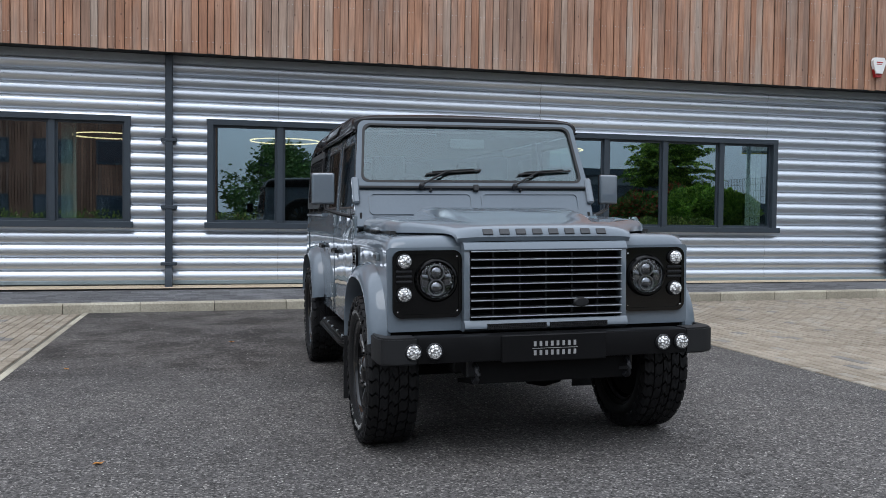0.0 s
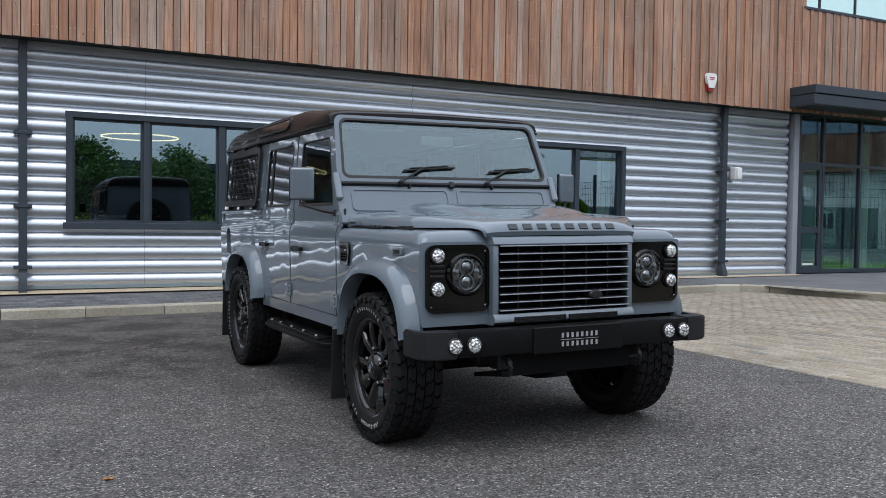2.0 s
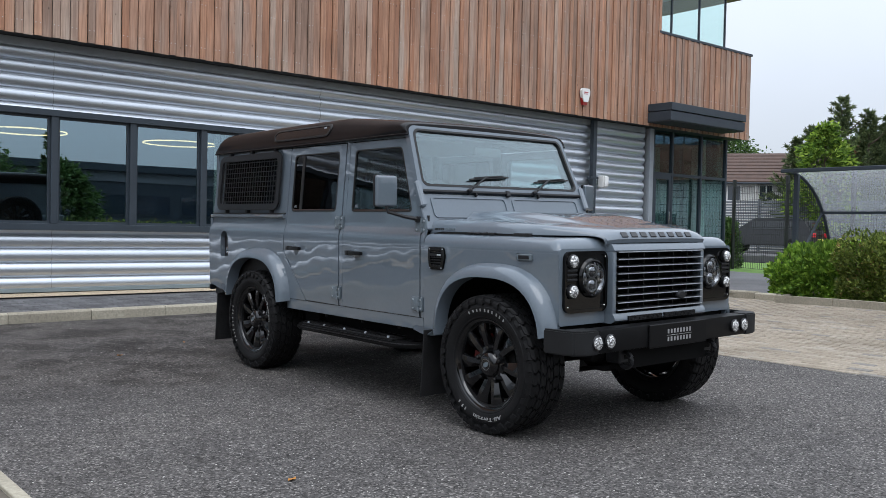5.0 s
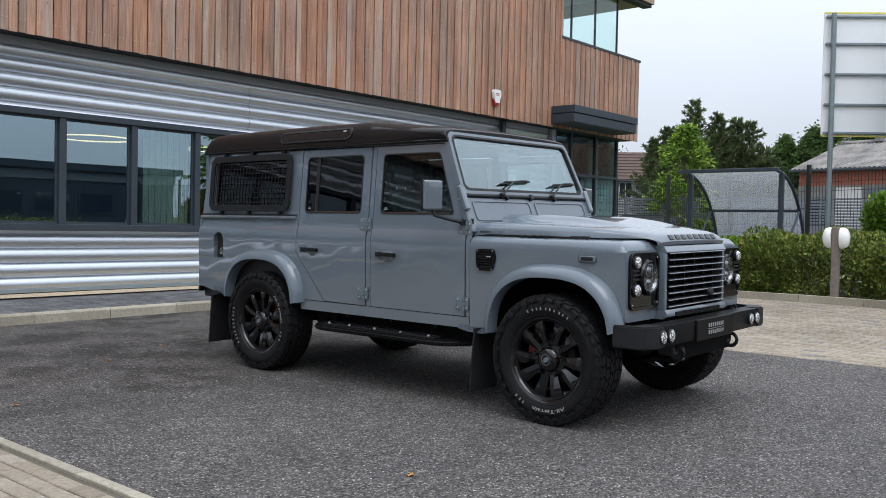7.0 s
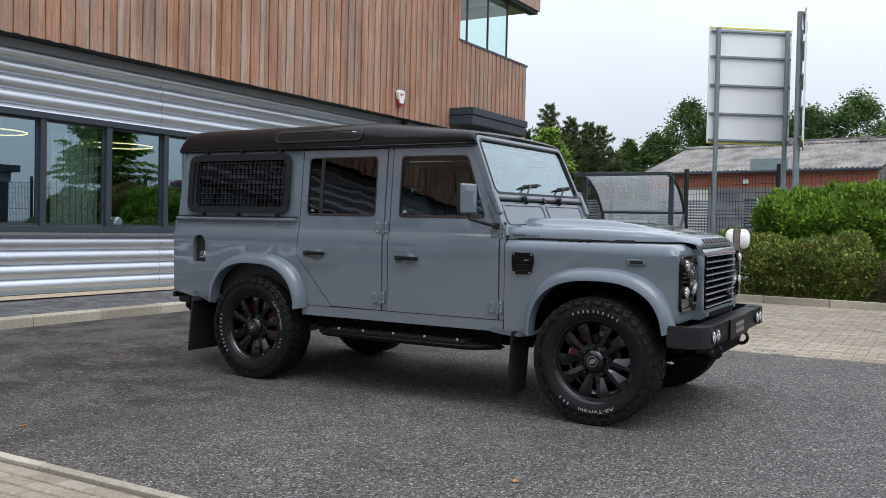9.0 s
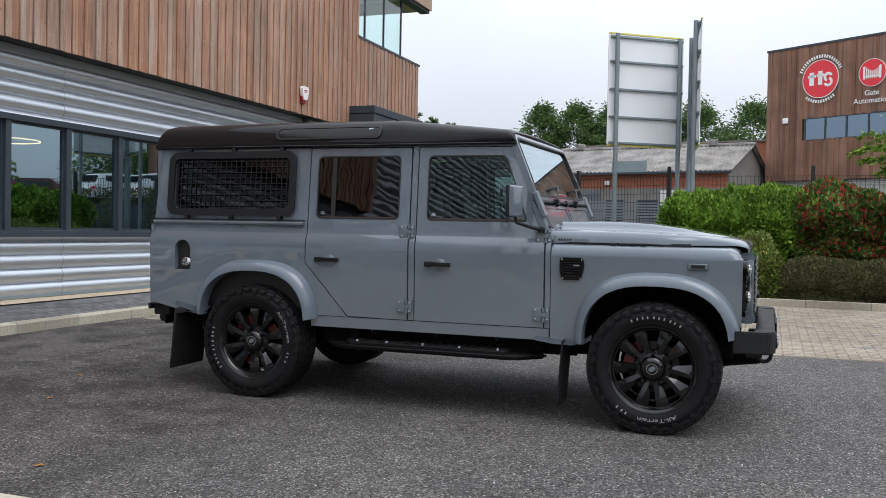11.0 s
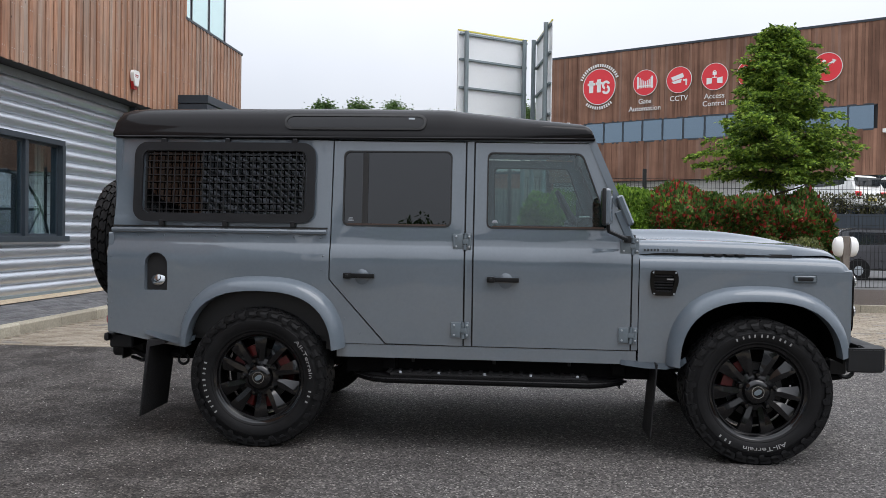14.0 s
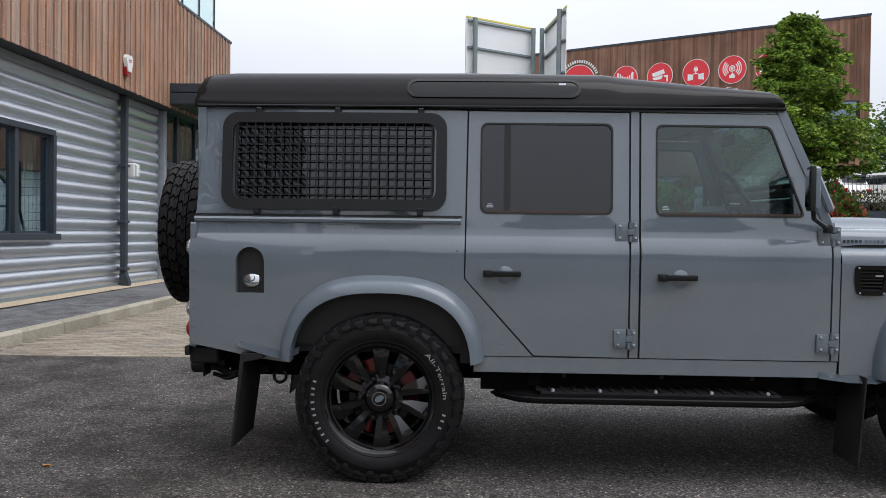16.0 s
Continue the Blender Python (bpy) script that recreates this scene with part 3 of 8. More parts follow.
grid_mesh(bm, [16.5, 20, 24, 26.2], [-6, 0, 9.4, 14.4, 20, 26], lambda x, y: 0.14)
setting("ground_lawn", bm, M_grass, "green mown grass verge behind the shelter", "grass")
bm = bmesh.new()
grid_mesh(bm, [-14, 9, 12.7], [13.88, 14.0, 14.22], lambda x, y: pave_z(x, y) + 0.008)
setting("ground_gravel", bm, M_gravel, "pale gravel strip at the foot of the cladding", "gravel")

WALL_Y, WIN_Z0, WIN_Z1 = 14.25, 1.042, 2.595
WINS = [(-11.29, -1.952), (-0.91, 8.40)]
PITCH = 0.1863
RIB_R = 0.106


def clad_y(z):
    """Half-round ribs that meet in a crease."""
    u = (z - 0.890) / PITCH
    u = (u - math.floor(u + 0.5)) * PITCH
    return WALL_Y + 0.008 - (math.sqrt(RIB_R ** 2 - u * u) - math.sqrt(RIB_R ** 2 - PITCH ** 2 / 4))


wall_main = thing("wall_main", (0, WALL_Y, 0.2), "silver horizontally corrugated metal cladding wall", "wall", kind="structure")
seams = [-26, -21, -17, -13, -8.0, -3.9, 0.1, 4.15, 8.2, 12.5]
for a, b in zip(seams, seams[1:]):
    cuts = sorted({a, b - 0.004} | {x for w in WINS for x in w if a < x < b})
    tall = 3.47 if a > -13.1 else 9.2
    zs = sorted(set([z for z in [round(0.890 - PITCH * 3.5 + i * PITCH / 14, 5) for i in range(700)] if 0.215 < z < tall] + [0.215, WIN_Z0, WIN_Z1, tall]))
    bm = bmesh.new()
    vv = {}
    for x0, x1 in zip(cuts, cuts[1:]):
        mid = (x0 + x1) / 2
        inwin = any(w[0] < mid < w[1] for w in WINS)
        for z0, z1 in zip(zs, zs[1:]):
            if inwin and z0 >= WIN_Z0 - 1e-6 and z1 <= WIN_Z1 + 1e-6:
                continue
            q = []
            for x, z in ((x0, z0), (x1, z0), (x1, z1), (x0, z1)):
                if (x, z) not in vv:
                    vv[x, z] = bm.verts.new((x, clad_y(z) - WALL_Y - (0.002 if a in (-3.9, 4.15) else 0), z - 0.2))
                q.append(vv[x, z])
            bm.faces.new(q)
    part("cladding_sheet", bm, M_clad, wall_main, angle=40)
# dark flashing at the foot and head of the cladding
part("base_flashing", boxed(-26, 12.5, -0.045, 0.05, 0.026, 0.078, 0.004), M_signpost, wall_main)
part("base_gap", boxed(-26, 12.5, -0.02, 0.05, -0.04, 0.025), M_soffit, wall_main)
part("head_flashing", boxed(-13, 12.5, -0.05, 0.05, 3.165, 3.275, 0.004), M_steel, wall_main, "plain grey metal flashing")
# fixing rivets along the sheets
bm = bmesh.new()
for z in [0.890 + k * PITCH for k in range(-3, 14)]:
    if (round((z - 0.890) / PITCH)) % 2:
        continue
    for i in range(26):
        x = -9.6 + i * 0.86
        if any(w[0] - 0.1 < x < w[1] + 0.1 for w in WINS) and WIN_Z0 - 0.05 < z < WIN_Z1 + 0.05:
            continue
        box(bm, x - 0.006, x + 0.006, clad_y(z) - WALL_Y - 0.006, clad_y(z) - WALL_Y, z - 0.206, z - 0.194)
tagged(part("rivets", bm, M_steel, wall_main, smooth=False), kind="stuff")

# strip windows
MULL = 1.0344
for wi, (wx0, wx1) in enumerate(WINS):
    win = thing("window_%d" % (wi + 1), ((wx0 + wx1) / 2, WALL_Y, WIN_Z0), "dark grey aluminium strip window in the metal cladding", "window", kind="structure")
    hx = (wx1 - wx0) / 2
    h = WIN_Z1 - WIN_Z0
    part("head_trim", boxed(-hx - 0.01, hx + 0.01, -0.05, 0.1, h - 0.075, h + 0.004), M_anthra, win)
    part("sill_trim", boxed(-hx - 0.035, hx + 0.035, -0.12, 0.1, -0.012, 0.075, 0.004), M_anthra, win)
    part("jamb_trim", boxed(-hx, -hx + 0.085, -0.062, 0.1, 0.075, h - 0.075), M_anthra, win)
    part("jamb_trim", boxed(hx - 0.085, hx, -0.062, 0.1, 0.075, h - 0.075), M_anthra, win)
    n = round((wx1 - wx0) / MULL)
    for k in range(n + 1):
        x = -hx + k * (2 * hx) / n
        if 0 < k < n:
            part("mullion", boxed(x - 0.045, x + 0.045, -0.03, 0.1, 0.075, h - 0.075, 0.004), M_anthra, win)
        if k < n:
            x1 = x + 2 * hx / n
            a, b = x + (0.085 if k == 0 else 0.045), x1 - (0.085 if k == n - 1 else 0.045)
            bm = bmesh.new()
            ring_prism(bm, [(a, 0.075), (b, 0.075), (b, h - 0.075), (a, h - 0.075)], [(a + 0.03, 0.11), (b - 0.03, 0.11), (b - 0.03, h - 0.11), (a + 0.03, h - 0.11)], "y", 0.02, 0.06)
            fr = part("sash", bm, M_anthra, win, smooth=False)
            part("pane", boxed(a + 0.03, b - 0.03, 0.036, 0.042, 0.11, h - 0.11), M_wglass, fr, smooth=False)

# the room behind the windows; its dimness is put into the dark surface colours
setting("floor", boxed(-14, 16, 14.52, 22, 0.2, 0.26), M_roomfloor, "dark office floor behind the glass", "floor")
setting("ceiling", boxed(-14, 16, 14.6, 22, 3.3, 3.4), M_room_dim, "office ceiling coloured dark grey to look dim", "ceiling")
setting("wall_back", boxed(-14, 16, 22, 22.2, 0.26, 3.3), M_room_dim, "rear wall of the office, coloured dark grey to look dim", "wall")
setting("wall_inner_left", boxed(-14.2, -14, 14.6, 22.2, 0.2, 3.4), M_room_dim, "inner end wall of the office", "wall")
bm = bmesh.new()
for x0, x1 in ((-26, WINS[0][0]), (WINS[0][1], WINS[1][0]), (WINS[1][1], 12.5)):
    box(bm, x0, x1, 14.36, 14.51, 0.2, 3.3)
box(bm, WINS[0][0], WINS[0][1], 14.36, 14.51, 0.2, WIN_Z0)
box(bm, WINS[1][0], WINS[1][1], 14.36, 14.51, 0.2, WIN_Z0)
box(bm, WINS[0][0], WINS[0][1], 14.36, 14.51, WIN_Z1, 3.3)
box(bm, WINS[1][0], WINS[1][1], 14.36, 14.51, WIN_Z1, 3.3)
setting("wall_inner", bm, M_room_dim, "inner leaf of the office wall", "wall")
for x, n in ((-3.09, 2), (-2.90, 4), (2.46, 15), (7.96, 6)):
    bl = thing("vertical_blind", (x, 14.46, 0.262), "pale green vertical blind drawn to one side", "blind")
    for k in range(n):
        part("blind_slat", boxed(k * 0.05, 0.048 + k * 0.05, -0.012 + 0.012 * (k % 2), -0.008 + 0.012 * (k % 2), 0.0, 2.6), M_column, bl)
for x in (-2.5, 0.35, 2.8, 5.2):
    rl = thing("ring_pendant", (x, 16.5, 2.5), "glowing warm ring-shaped pendant lamp", "pendant lamp", group="office pendants")
    bm = bmesh.new()
    lathe(bm, [(0.588, -0.009), (0.6, -0.009), (0.6, 0.009), (0.588, 0.009)], 64, "z", closed=True)
    part("ring", bm, M_ring, rl)
    for a in (0, 120, 240):
        bm = bmesh.new()
        tube(bm, [(0.58 * math.cos(radians(a)), 0.58 * math.sin(radians(a)), 0.02), (0, 0, 0.8)], 0.003, 4)
        part("wire", bm, M_satin, rl)
for x, y in ((-4.6, 17.5), (1.6, 17.2), (4.4, 18.0), (6.9, 17.0)):
    dk = thing("office_desk", (x, y, 0.26), "dark office desk behind the window", "desk", group="office desks")
    part("desktop", boxed(-0.7, 0.7, -0.35, 0.35, 0.71, 0.74), M_room_dim, dk)
    for sx in (-0.64, 0.64):
        part("leg", boxed(sx - 0.025, sx + 0.025, -0.3, 0.3, 0, 0.71), M_satin, dk)

# downpipes
for px, w in ((-1.43, 0.1), (10.69, 0.11)):
    dp = thing("downpipe", (px, 14.13, 0.2), "dark grey square rainwater downpipe on the cladding", "downpipe", group="downpipes")
    part("pipe", boxed(-w / 2, w / 2, -0.05, 0.05, 0.26, 3.26, 0.006), M_anthra, dp)
    bm = bmesh.new()
    prism(bm, [(-0.05, 0.26), (0.05, 0.26), (0.05, 0.0), (-0.05, 0.0), (-0.11, 0.0), (-0.11, 0.1)], "x", -w / 2, w / 2)
    part("shoe", bm, M_anthra, dp)
    for z in (0.3, 1.1, 2.05):
        part("bracket", boxed(-w / 2 - 0.06, w / 2 + 0.06, -0.058, 0.07, z, z + 0.045, 0.004), M_anthra, dp)

# upper storey in vertical larch boards; the pieces come last in the file
WOOD_Y, WOOD_Z0, WOOD_TOP, PARAPET, WOOD_X1, GLASS_X = 13.86, 3.46, 9.3, 5.52, 16.1, 12.42
bm = bmesh.new()
box(bm, -13, GLASS_X, WOOD_Y + 0.04, 22, 3.48, WOOD_TOP)
box(bm, -26, -13, WALL_Y + 0.12, 22, 0.2, WOOD_TOP)
box(bm, GLASS_X, WOOD_X1 - 0.03, WOOD_Y + 0.04, 22, 3.48, PARAPET - 0.05)
wall_upper = setting("wall_upper", bm, M_soffit, "upper storey clad in weathered vertical larch boards", "wall")
setting("trim_parapet", boxed(GLASS_X, WOOD_X1 + 0.03, WOOD_Y - 0.03, 22, PARAPET - 0.03, PARAPET + 0.02), M_anthra, "dark metal coping on the timber parapet", "coping")
bm = bmesh.new()
box(bm, GLASS_X - 0.2, WOOD_X1 + 0.25, WOOD_Y - 0.25, 22, 6.98, 7.0)
box(bm, GLASS_X + 0.8, WOOD_X1 + 0.25, WOOD_Y - 0.25, 22, 7.0, 9.3)
setting("roof_overhang", bm, M_wood_far, "timber-clad overhang above the corner glazing", "roof")
setting("trim_soffit", boxed(GLASS_X + 0.75, WOOD_X1 + 0.2, WOOD_Y - 0.2, WOOD_Y + 0.04, 6.9, 6.975), M_soffit, "dark soffit over the corner glazing", "soffit")
cw = thing("window_3", (GLASS_X, WOOD_Y + 0.05, PARAPET), "frameless pale green corner glazing of the upper storey", "window", kind="structure")
gx = [0.0, 0.52, 1.56, 2.60]
for a, b in zip(gx, gx[1:]):
    part("pane", boxed(a + 0.02, b - 0.02, 0.0, 0.012, 0.02, 1.4), M_upglass, cw, smooth=False)
    part("mullion", boxed(b - 0.02, b + 0.02, -0.01, 0.03, 0.02, 1.4), M_anthra, cw, smooth=False)
part("pane", boxed(2.588, 2.6, 0.03, 6.0, 0.02, 1.4), M_upglass, cw, smooth=False)
setting("ceiling_upper", boxed(GLASS_X, WOOD_X1 - 1.1, WOOD_Y + 0.1, 21.9, 6.93, 6.975), M_render, "white ceiling behind the corner glazing", "ceiling")
setting("wall_upper_inner", boxed(GLASS_X - 0.1, GLASS_X, 14.0, 22, PARAPET, 7.0), M_render, "white inner wall seen through the corner glazing", "wall")

# entrance lobby
cp = thing("entrance_canopy", (12.1, WOOD_Y, 3.54), "dark grey flat metal canopy over the entrance", "canopy")
part("upper_fascia", boxed(0.0, 2.85, -0.62, -0.001, 0.21, 0.37, 0.006), M_anthra, cp)
part("lower_fascia", boxed(0.0, 2.83, -0.6, -0.001, 0.0, 0.195, 0.006), M_anthra, cp)
part("soffit_panel", boxed(0.0, 2.8, -0.58, 0.45, -0.02, -0.002), M_soffit, cp)
LOB_Y, LOB_Z = 14.2, 0.26
setting("column_steel", boxed(12.57, 12.705, 14.12, 14.36, 0.2, 3.46), M_steel, "pale grey steel corner post beside the entrance", "column")
lob = thing("door_1", (12.76, LOB_Y, LOB_Z), "dark framed glazed entrance lobby with a door", "entrance", kind="structure")
for x in (0.0, 0.70, 1.83, 2.87):
    part("mullion", boxed(x, x + 0.055, -0.03, 0.06, 0.0, 3.2), M_anthra, lob)
part("transom", boxed(0.055, 2.87, -0.025, 0.055, 2.20, 2.265), M_anthra, lob)
part("sill_rail", boxed(0.76, 2.87, -0.025, 0.055, 0.0, 0.075), M_anthra, lob)
for a, b in ((0.055, 0.70), (0.755, 1.83), (1.885, 2.87)):
    part("top_pane", boxed(a, b, 0.01, 0.018, 2.265, 3.2), M_lobglass, lob, smooth=False)
    if a > 0.1:
        part("pane", boxed(a, b, 0.01, 0.018, 0.075, 2.20), M_lobglass, lob, smooth=False)
bm = bmesh.new()
ring_prism(bm, [(0.06, 0.0), (0.70, 0.0), (0.70, 2.20), (0.06, 2.20)], [(0.14, 0.14), (0.62, 0.14), (0.62, 2.12), (0.14, 2.12)], "y", -0.02, 0.04)
dl = part("door_leaf", bm, M_anthra, lob, smooth=False)
part("glass", boxed(0.14, 0.62, 0.01, 0.018, 0.14, 2.12), M_lobglass, dl, smooth=False)
part("mid_rail", boxed(0.14, 0.62, -0.015, 0.035, 0.82, 0.95), M_anthra, dl)
part("pull_handle", boxed(0.57, 0.60, -0.08, -0.05, 0.8, 1.4, 0.008), M_chrome, dl)
part("kick_sign", boxed(0.2, 0.5, -0.006, 0.0, 0.16, 0.2), M_whitebox, dl)
part("side_pane", boxed(2.905, 2.913, 0.06, 5.0, 0.0, 3.2), M_lobglass, lob, smooth=False)
# the lobby's dimness, too, comes from its dark surface colours
setting("wall_lobby_back", boxed(12.6, 15.8, 20.0, 20.2, 0.2, 3.46), M_room_dim, "rear wall of the lobby, coloured dark grey to look dim", "wall")
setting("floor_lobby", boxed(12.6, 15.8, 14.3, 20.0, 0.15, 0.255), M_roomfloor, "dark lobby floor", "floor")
setting("wall_lobby_inner", boxed(12.80, 12.85, 14.9, 20.0, 0.255, 3.46), M_cream, "pale inner wall of the lobby", "wall")
setting("wall_lobby_screen", boxed(14.55, 14.95, 15.6, 15.66, 0.255, 3.4), M_column, "pale green panel inside the lobby glass", "panel")
# added brown panel behind the upper panes, standing in for their timber reflection
setting("wall_lobby_beam", boxed(15.70, 15.76, 14.45, 19.5, 2.56, 3.44), M_wood_nb, "brown board panel added for the reflection in the lobby's upper panes", "beam")
for k in range(3):
    part("side_mullion", boxed(2.88, 2.93, 1.2 + k * 1.2, 1.25 + k * 1.2, 0.0, 3.2), M_anthra, lob)
part("side_transom", boxed(2.885, 2.925, 0.06, 5.0, 2.20, 2.265), M_anthra, lob)
bm = bmesh.new()
lathe(bm, [(0.17, 0.0), (0.17, 3.2)], 24, "z")
col = part("column_lobby", bm, M_column, None)
col.location = (15.35, 14.75, 0.255)
tagged(col, "pale green round column inside the lobby glass", "column", kind="structure")

for o in bpy.data.objects:
    if o.type == "MESH" and o.data.materials and o.data.materials[0] in (M_upglass, M_lobglass, M_wglass):
        o.visible_shadow = False

# alarm box and wall lamp
al = thing("alarm_box", (10.0, WOOD_Y - 0.02, 3.86), "white security alarm sounder with a red lower half", "alarm")
bm = bmesh.new()
prism(bm, [(-0.115, 0.09), (0.115, 0.09), (0.11, 0.03), (0.055, -0.19), (-0.055, -0.19), (-0.11, 0.03)], "y", -0.055, 0.0)
part("back_case", bm, M_redplastic, al)
bm = bmesh.new()
prism(bm, [(-0.09, 0.135), (0.09, 0.135), (0.122, 0.085), (0.116, 0.02), (0.062, -0.13), (-0.062, -0.13), (-0.116, 0.02), (-0.122, 0.085)], "y", -0.078, -0.012)
part("cover", bm, M_whitebox, al)
part("label_bar", boxed(-0.06, 0.06, -0.081, -0.077, 0.045, 0.065), M_redplastic, al)
part("label_bar", boxed(-0.06, 0.04, -0.081, -0.077, 0.018, 0.03), M_redplastic, al)
wlp = thing("wall_lamp", (10.97, 14.14, 2.21), "white bulkhead wall lamp on the cladding", "wall lamp")
part("backplate", boxed(-0.055, 0.095, -0.10, 0.05, -0.125, 0.125, 0.03, 3), M_whitebox, wlp)
part("diffuser", boxed(-0.04, 0.08, -0.14, -0.095, -0.11, 0.11, 0.02, 3), M_whitebox, wlp)

# ---- the off-road estate car ----
CAR_AT = (0.915, 5.797, 0.0146)
car = thing("car", CAR_AT, "grey gloss off-road estate car with black roof, standing on tarmac", "car", turn=(0, -0.92, 0))


def mix_table(tab, v):
    if v <= tab[0][0]:
        return tab[0][1]
    for (a, x), (b, y) in zip(tab, tab[1:]):
        if v <= b:
            return x + (y - x) * (v - a) / (b - a)
    return tab[-1][1]


SIDE = [(0.5, 0.806), (1.03, 0.8115), (1.06, 0.8122), (1.085, 0.8115), (1.105, 0.8095), (1.122, 0.8062), (1.138, 0.8018), (1.152, 0.7968), (1.163, 0.7928), (1.168, 0.7905), (1.174, 0.789), (1.20, 0.786), (1.25, 0.783), (1.79, 0.736)]
BENDS = [1.03, 1.06, 1.085, 1.105, 1.122, 1.138, 1.152, 1.163, 1.168, 1.174, 1.20, 1.215]


def side_x(z):
    return mix_table(SIDE, z)


def side_panel(outline, holes=(), sgn=-1, thick=0.016, fn=side_x, off=0.0, bends=BENDS, extra=()):
    """A body panel given in (y, z), bent to the body's side and thickened inwards."""
    bm = bmesh.new()
    for loop in (outline, *holes):
        vs = [bm.verts.new((0, y, z)) for y, z in loop]
        for i in range(len(vs)):
            bm.edges.new((vs[i], vs[(i + 1) % len(vs)]))
    bmesh.ops.triangle_fill(bm, edges=bm.edges[:], use_beauty=True, normal=(1, 0, 0))
    for z in bends:
        bmesh.ops.bisect_plane(bm, geom=bm.verts[:] + bm.edges[:] + bm.faces[:], plane_co=(0, 0, z), plane_no=(0, 0, 1))
    for y in extra:
        bmesh.ops.bisect_plane(bm, geom=bm.verts[:] + bm.edges[:] + bm.faces[:], plane_co=(0, y, 0), plane_no=(0, 1, 0))
    old = bm.verts[:]
    ex = bmesh.ops.extrude_face_region(bm, geom=bm.faces[:])
    newv = {g for g in ex["geom"] if isinstance(g, bmesh.types.BMVert)}
    for v in bm.verts:
        v.co.x = sgn * (fn(v.co.z) + off - (thick if v in newv else 0.0))
    return bm


def arch_curve(yc, a, b, zc, t0, t1, n=22, p=0.76):
    out = []
    for i in range(n + 1):
        t = radians(t0 + (t1 - t0) * i / n)
        c, s = math.cos(t), math.sin(t)
        out.append((yc + a * math.copysign(abs(c) ** p, c), zc + b * math.copysign(abs(s) ** p, s)))
    return out


R_ARCH = arch_curve(2.80, 0.455, 0.42, 0.50, 8, 172)
F_ARCH = arch_curve(0.0, 0.455, 0.42, 0.50, 2, 170)

QUARTER = [(3.722, 0.64), (3.40, 0.575), (3.26, 0.555)] + R_ARCH + [(2.34, 0.602), (2.077, 0.602), (2.4065, 0.966), (2.399, 1.768), (3.66, 1.782), (3.70, 1.25), (3.722, 1.12)]
FDOOR = [(1.573, 0.603), (0.692, 0.603), (0.692, 1.205), (0.908, 1.758), (1.573, 1.762)]
RDOOR = [(1.630, 0.603), (2.070, 0.607), (2.400, 0.968), (2.391, 1.766), (1.630, 1.762)]
WING = [(0.645, 0.525), (0.452, 0.512)] + F_ARCH + [(-0.47, 0.60), (-0.495, 0.655), (-0.497, 1.06), (0.645, 1.06)]
QWIN = rounded(2.555, 3.515, 1.33, 1.712, 0.05)
RWIN = rounded(1.705, 2.335, 1.275, 1.712, 0.035)


FUEL = [(3.502, 0.880), (3.357, 0.880), (3.357, 1.035)] + [(3.4295 - 0.0725 * math.cos(radians(a)), 1.035 + 0.0725 * math.sin(radians(a))) for a in range(20, 180, 20)] + [(3.502, 1.035)]


def round_poly(pts, r, n=4):
    out = []
    m = len(pts)
    for i in range(m):
        p, a, b = Vector(pts[i]), Vector(pts[i - 1]), Vector(pts[(i + 1) % m])
        u, w = (a - p).normalized(), (b - p).normalized()
        p0, p1 = p + u * r, p + w * r
        for k in range(n + 1):
            t = k / n
            q = p0.lerp(p, t).lerp(p.lerp(p1, t), t)
            out.append((q.x, q.y))
    return out


FWIN = round_poly([(1.505, 1.272), (0.806, 1.272), (0.966, 1.706), (1.505, 1.709)], 0.035)


def inset(pts, d):
    """The outline shrunk by d towards its inside."""
    cx, cy = sum(p[0] for p in pts) / len(pts), sum(p[1] for p in pts) / len(pts)
    w, h = max(p[0] for p in pts) - min(p[0] for p in pts), max(p[1] for p in pts) - min(p[1] for p in pts)
    return [(cx + (x - cx) * (1 - 2 * d / w), cy + (y - cy) * (1 - 2 * d / h)) for x, y in pts]


def side_ring(outer, inner, sgn, a, b, fn=side_x):
    """A frame that follows the body's side, from a to b metres proud of it."""
    bm = bmesh.new()
    n = len(outer)
    rows = [[bm.verts.new((sgn * (fn(z) + d), y, z)) for y, z in o] for o, d in ((outer, a), (outer, b), (inner, b), (inner, a))]
    for k in range(4):
        r0, r1 = rows[k], rows[(k + 1) % 4]
        for i in range(n):
            bm.faces.new((r0[i], r0[(i + 1) % n], r1[(i + 1) % n], r1[i]))
    return bm


def flare(yc, sgn, t0, t1, ai, bi, ao, bo, zc, n=26):
    """A wheel-arch flare: body edge, rounded crown and rolled lip."""
    rows = []
    for f, x in ((0.0, 0.808), (0.12, 0.845), (0.3, 0.872), (0.55, 0.888), (0.8, 0.896), (0.97, 0.898), (1.0, 0.89), (1.0, 0.80)):
        a, b = ao + (ai - ao) * f, bo + (bi - bo) * f
        rows.append([(sgn * x, y, z) for y, z in arch_curve(yc, a, b, zc, t0, t1, n)])
    bm = bmesh.new()
    g = [[bm.verts.new(p) for p in r] for r in rows]
    for i in range(len(rows) - 1):
        for j in range(n):
            bm.faces.new((g[i][j], g[i][j + 1], g[i + 1][j + 1], g[i + 1][j]))
    for j in (0, n):
        bm.faces.new([r[j] for r in g])
    return bm


GUARD_BAR_V = finish(boxed(-0.0025, 0.0025, -0.0025, 0.0025, -0.19, 0.19), "guard_bar", M_satin, False)
GUARD_BAR_H = finish(boxed(-0.0025, 0.0025, -0.475, 0.475, -0.0025, 0.0025), "guard_bar_long", M_satin, False)


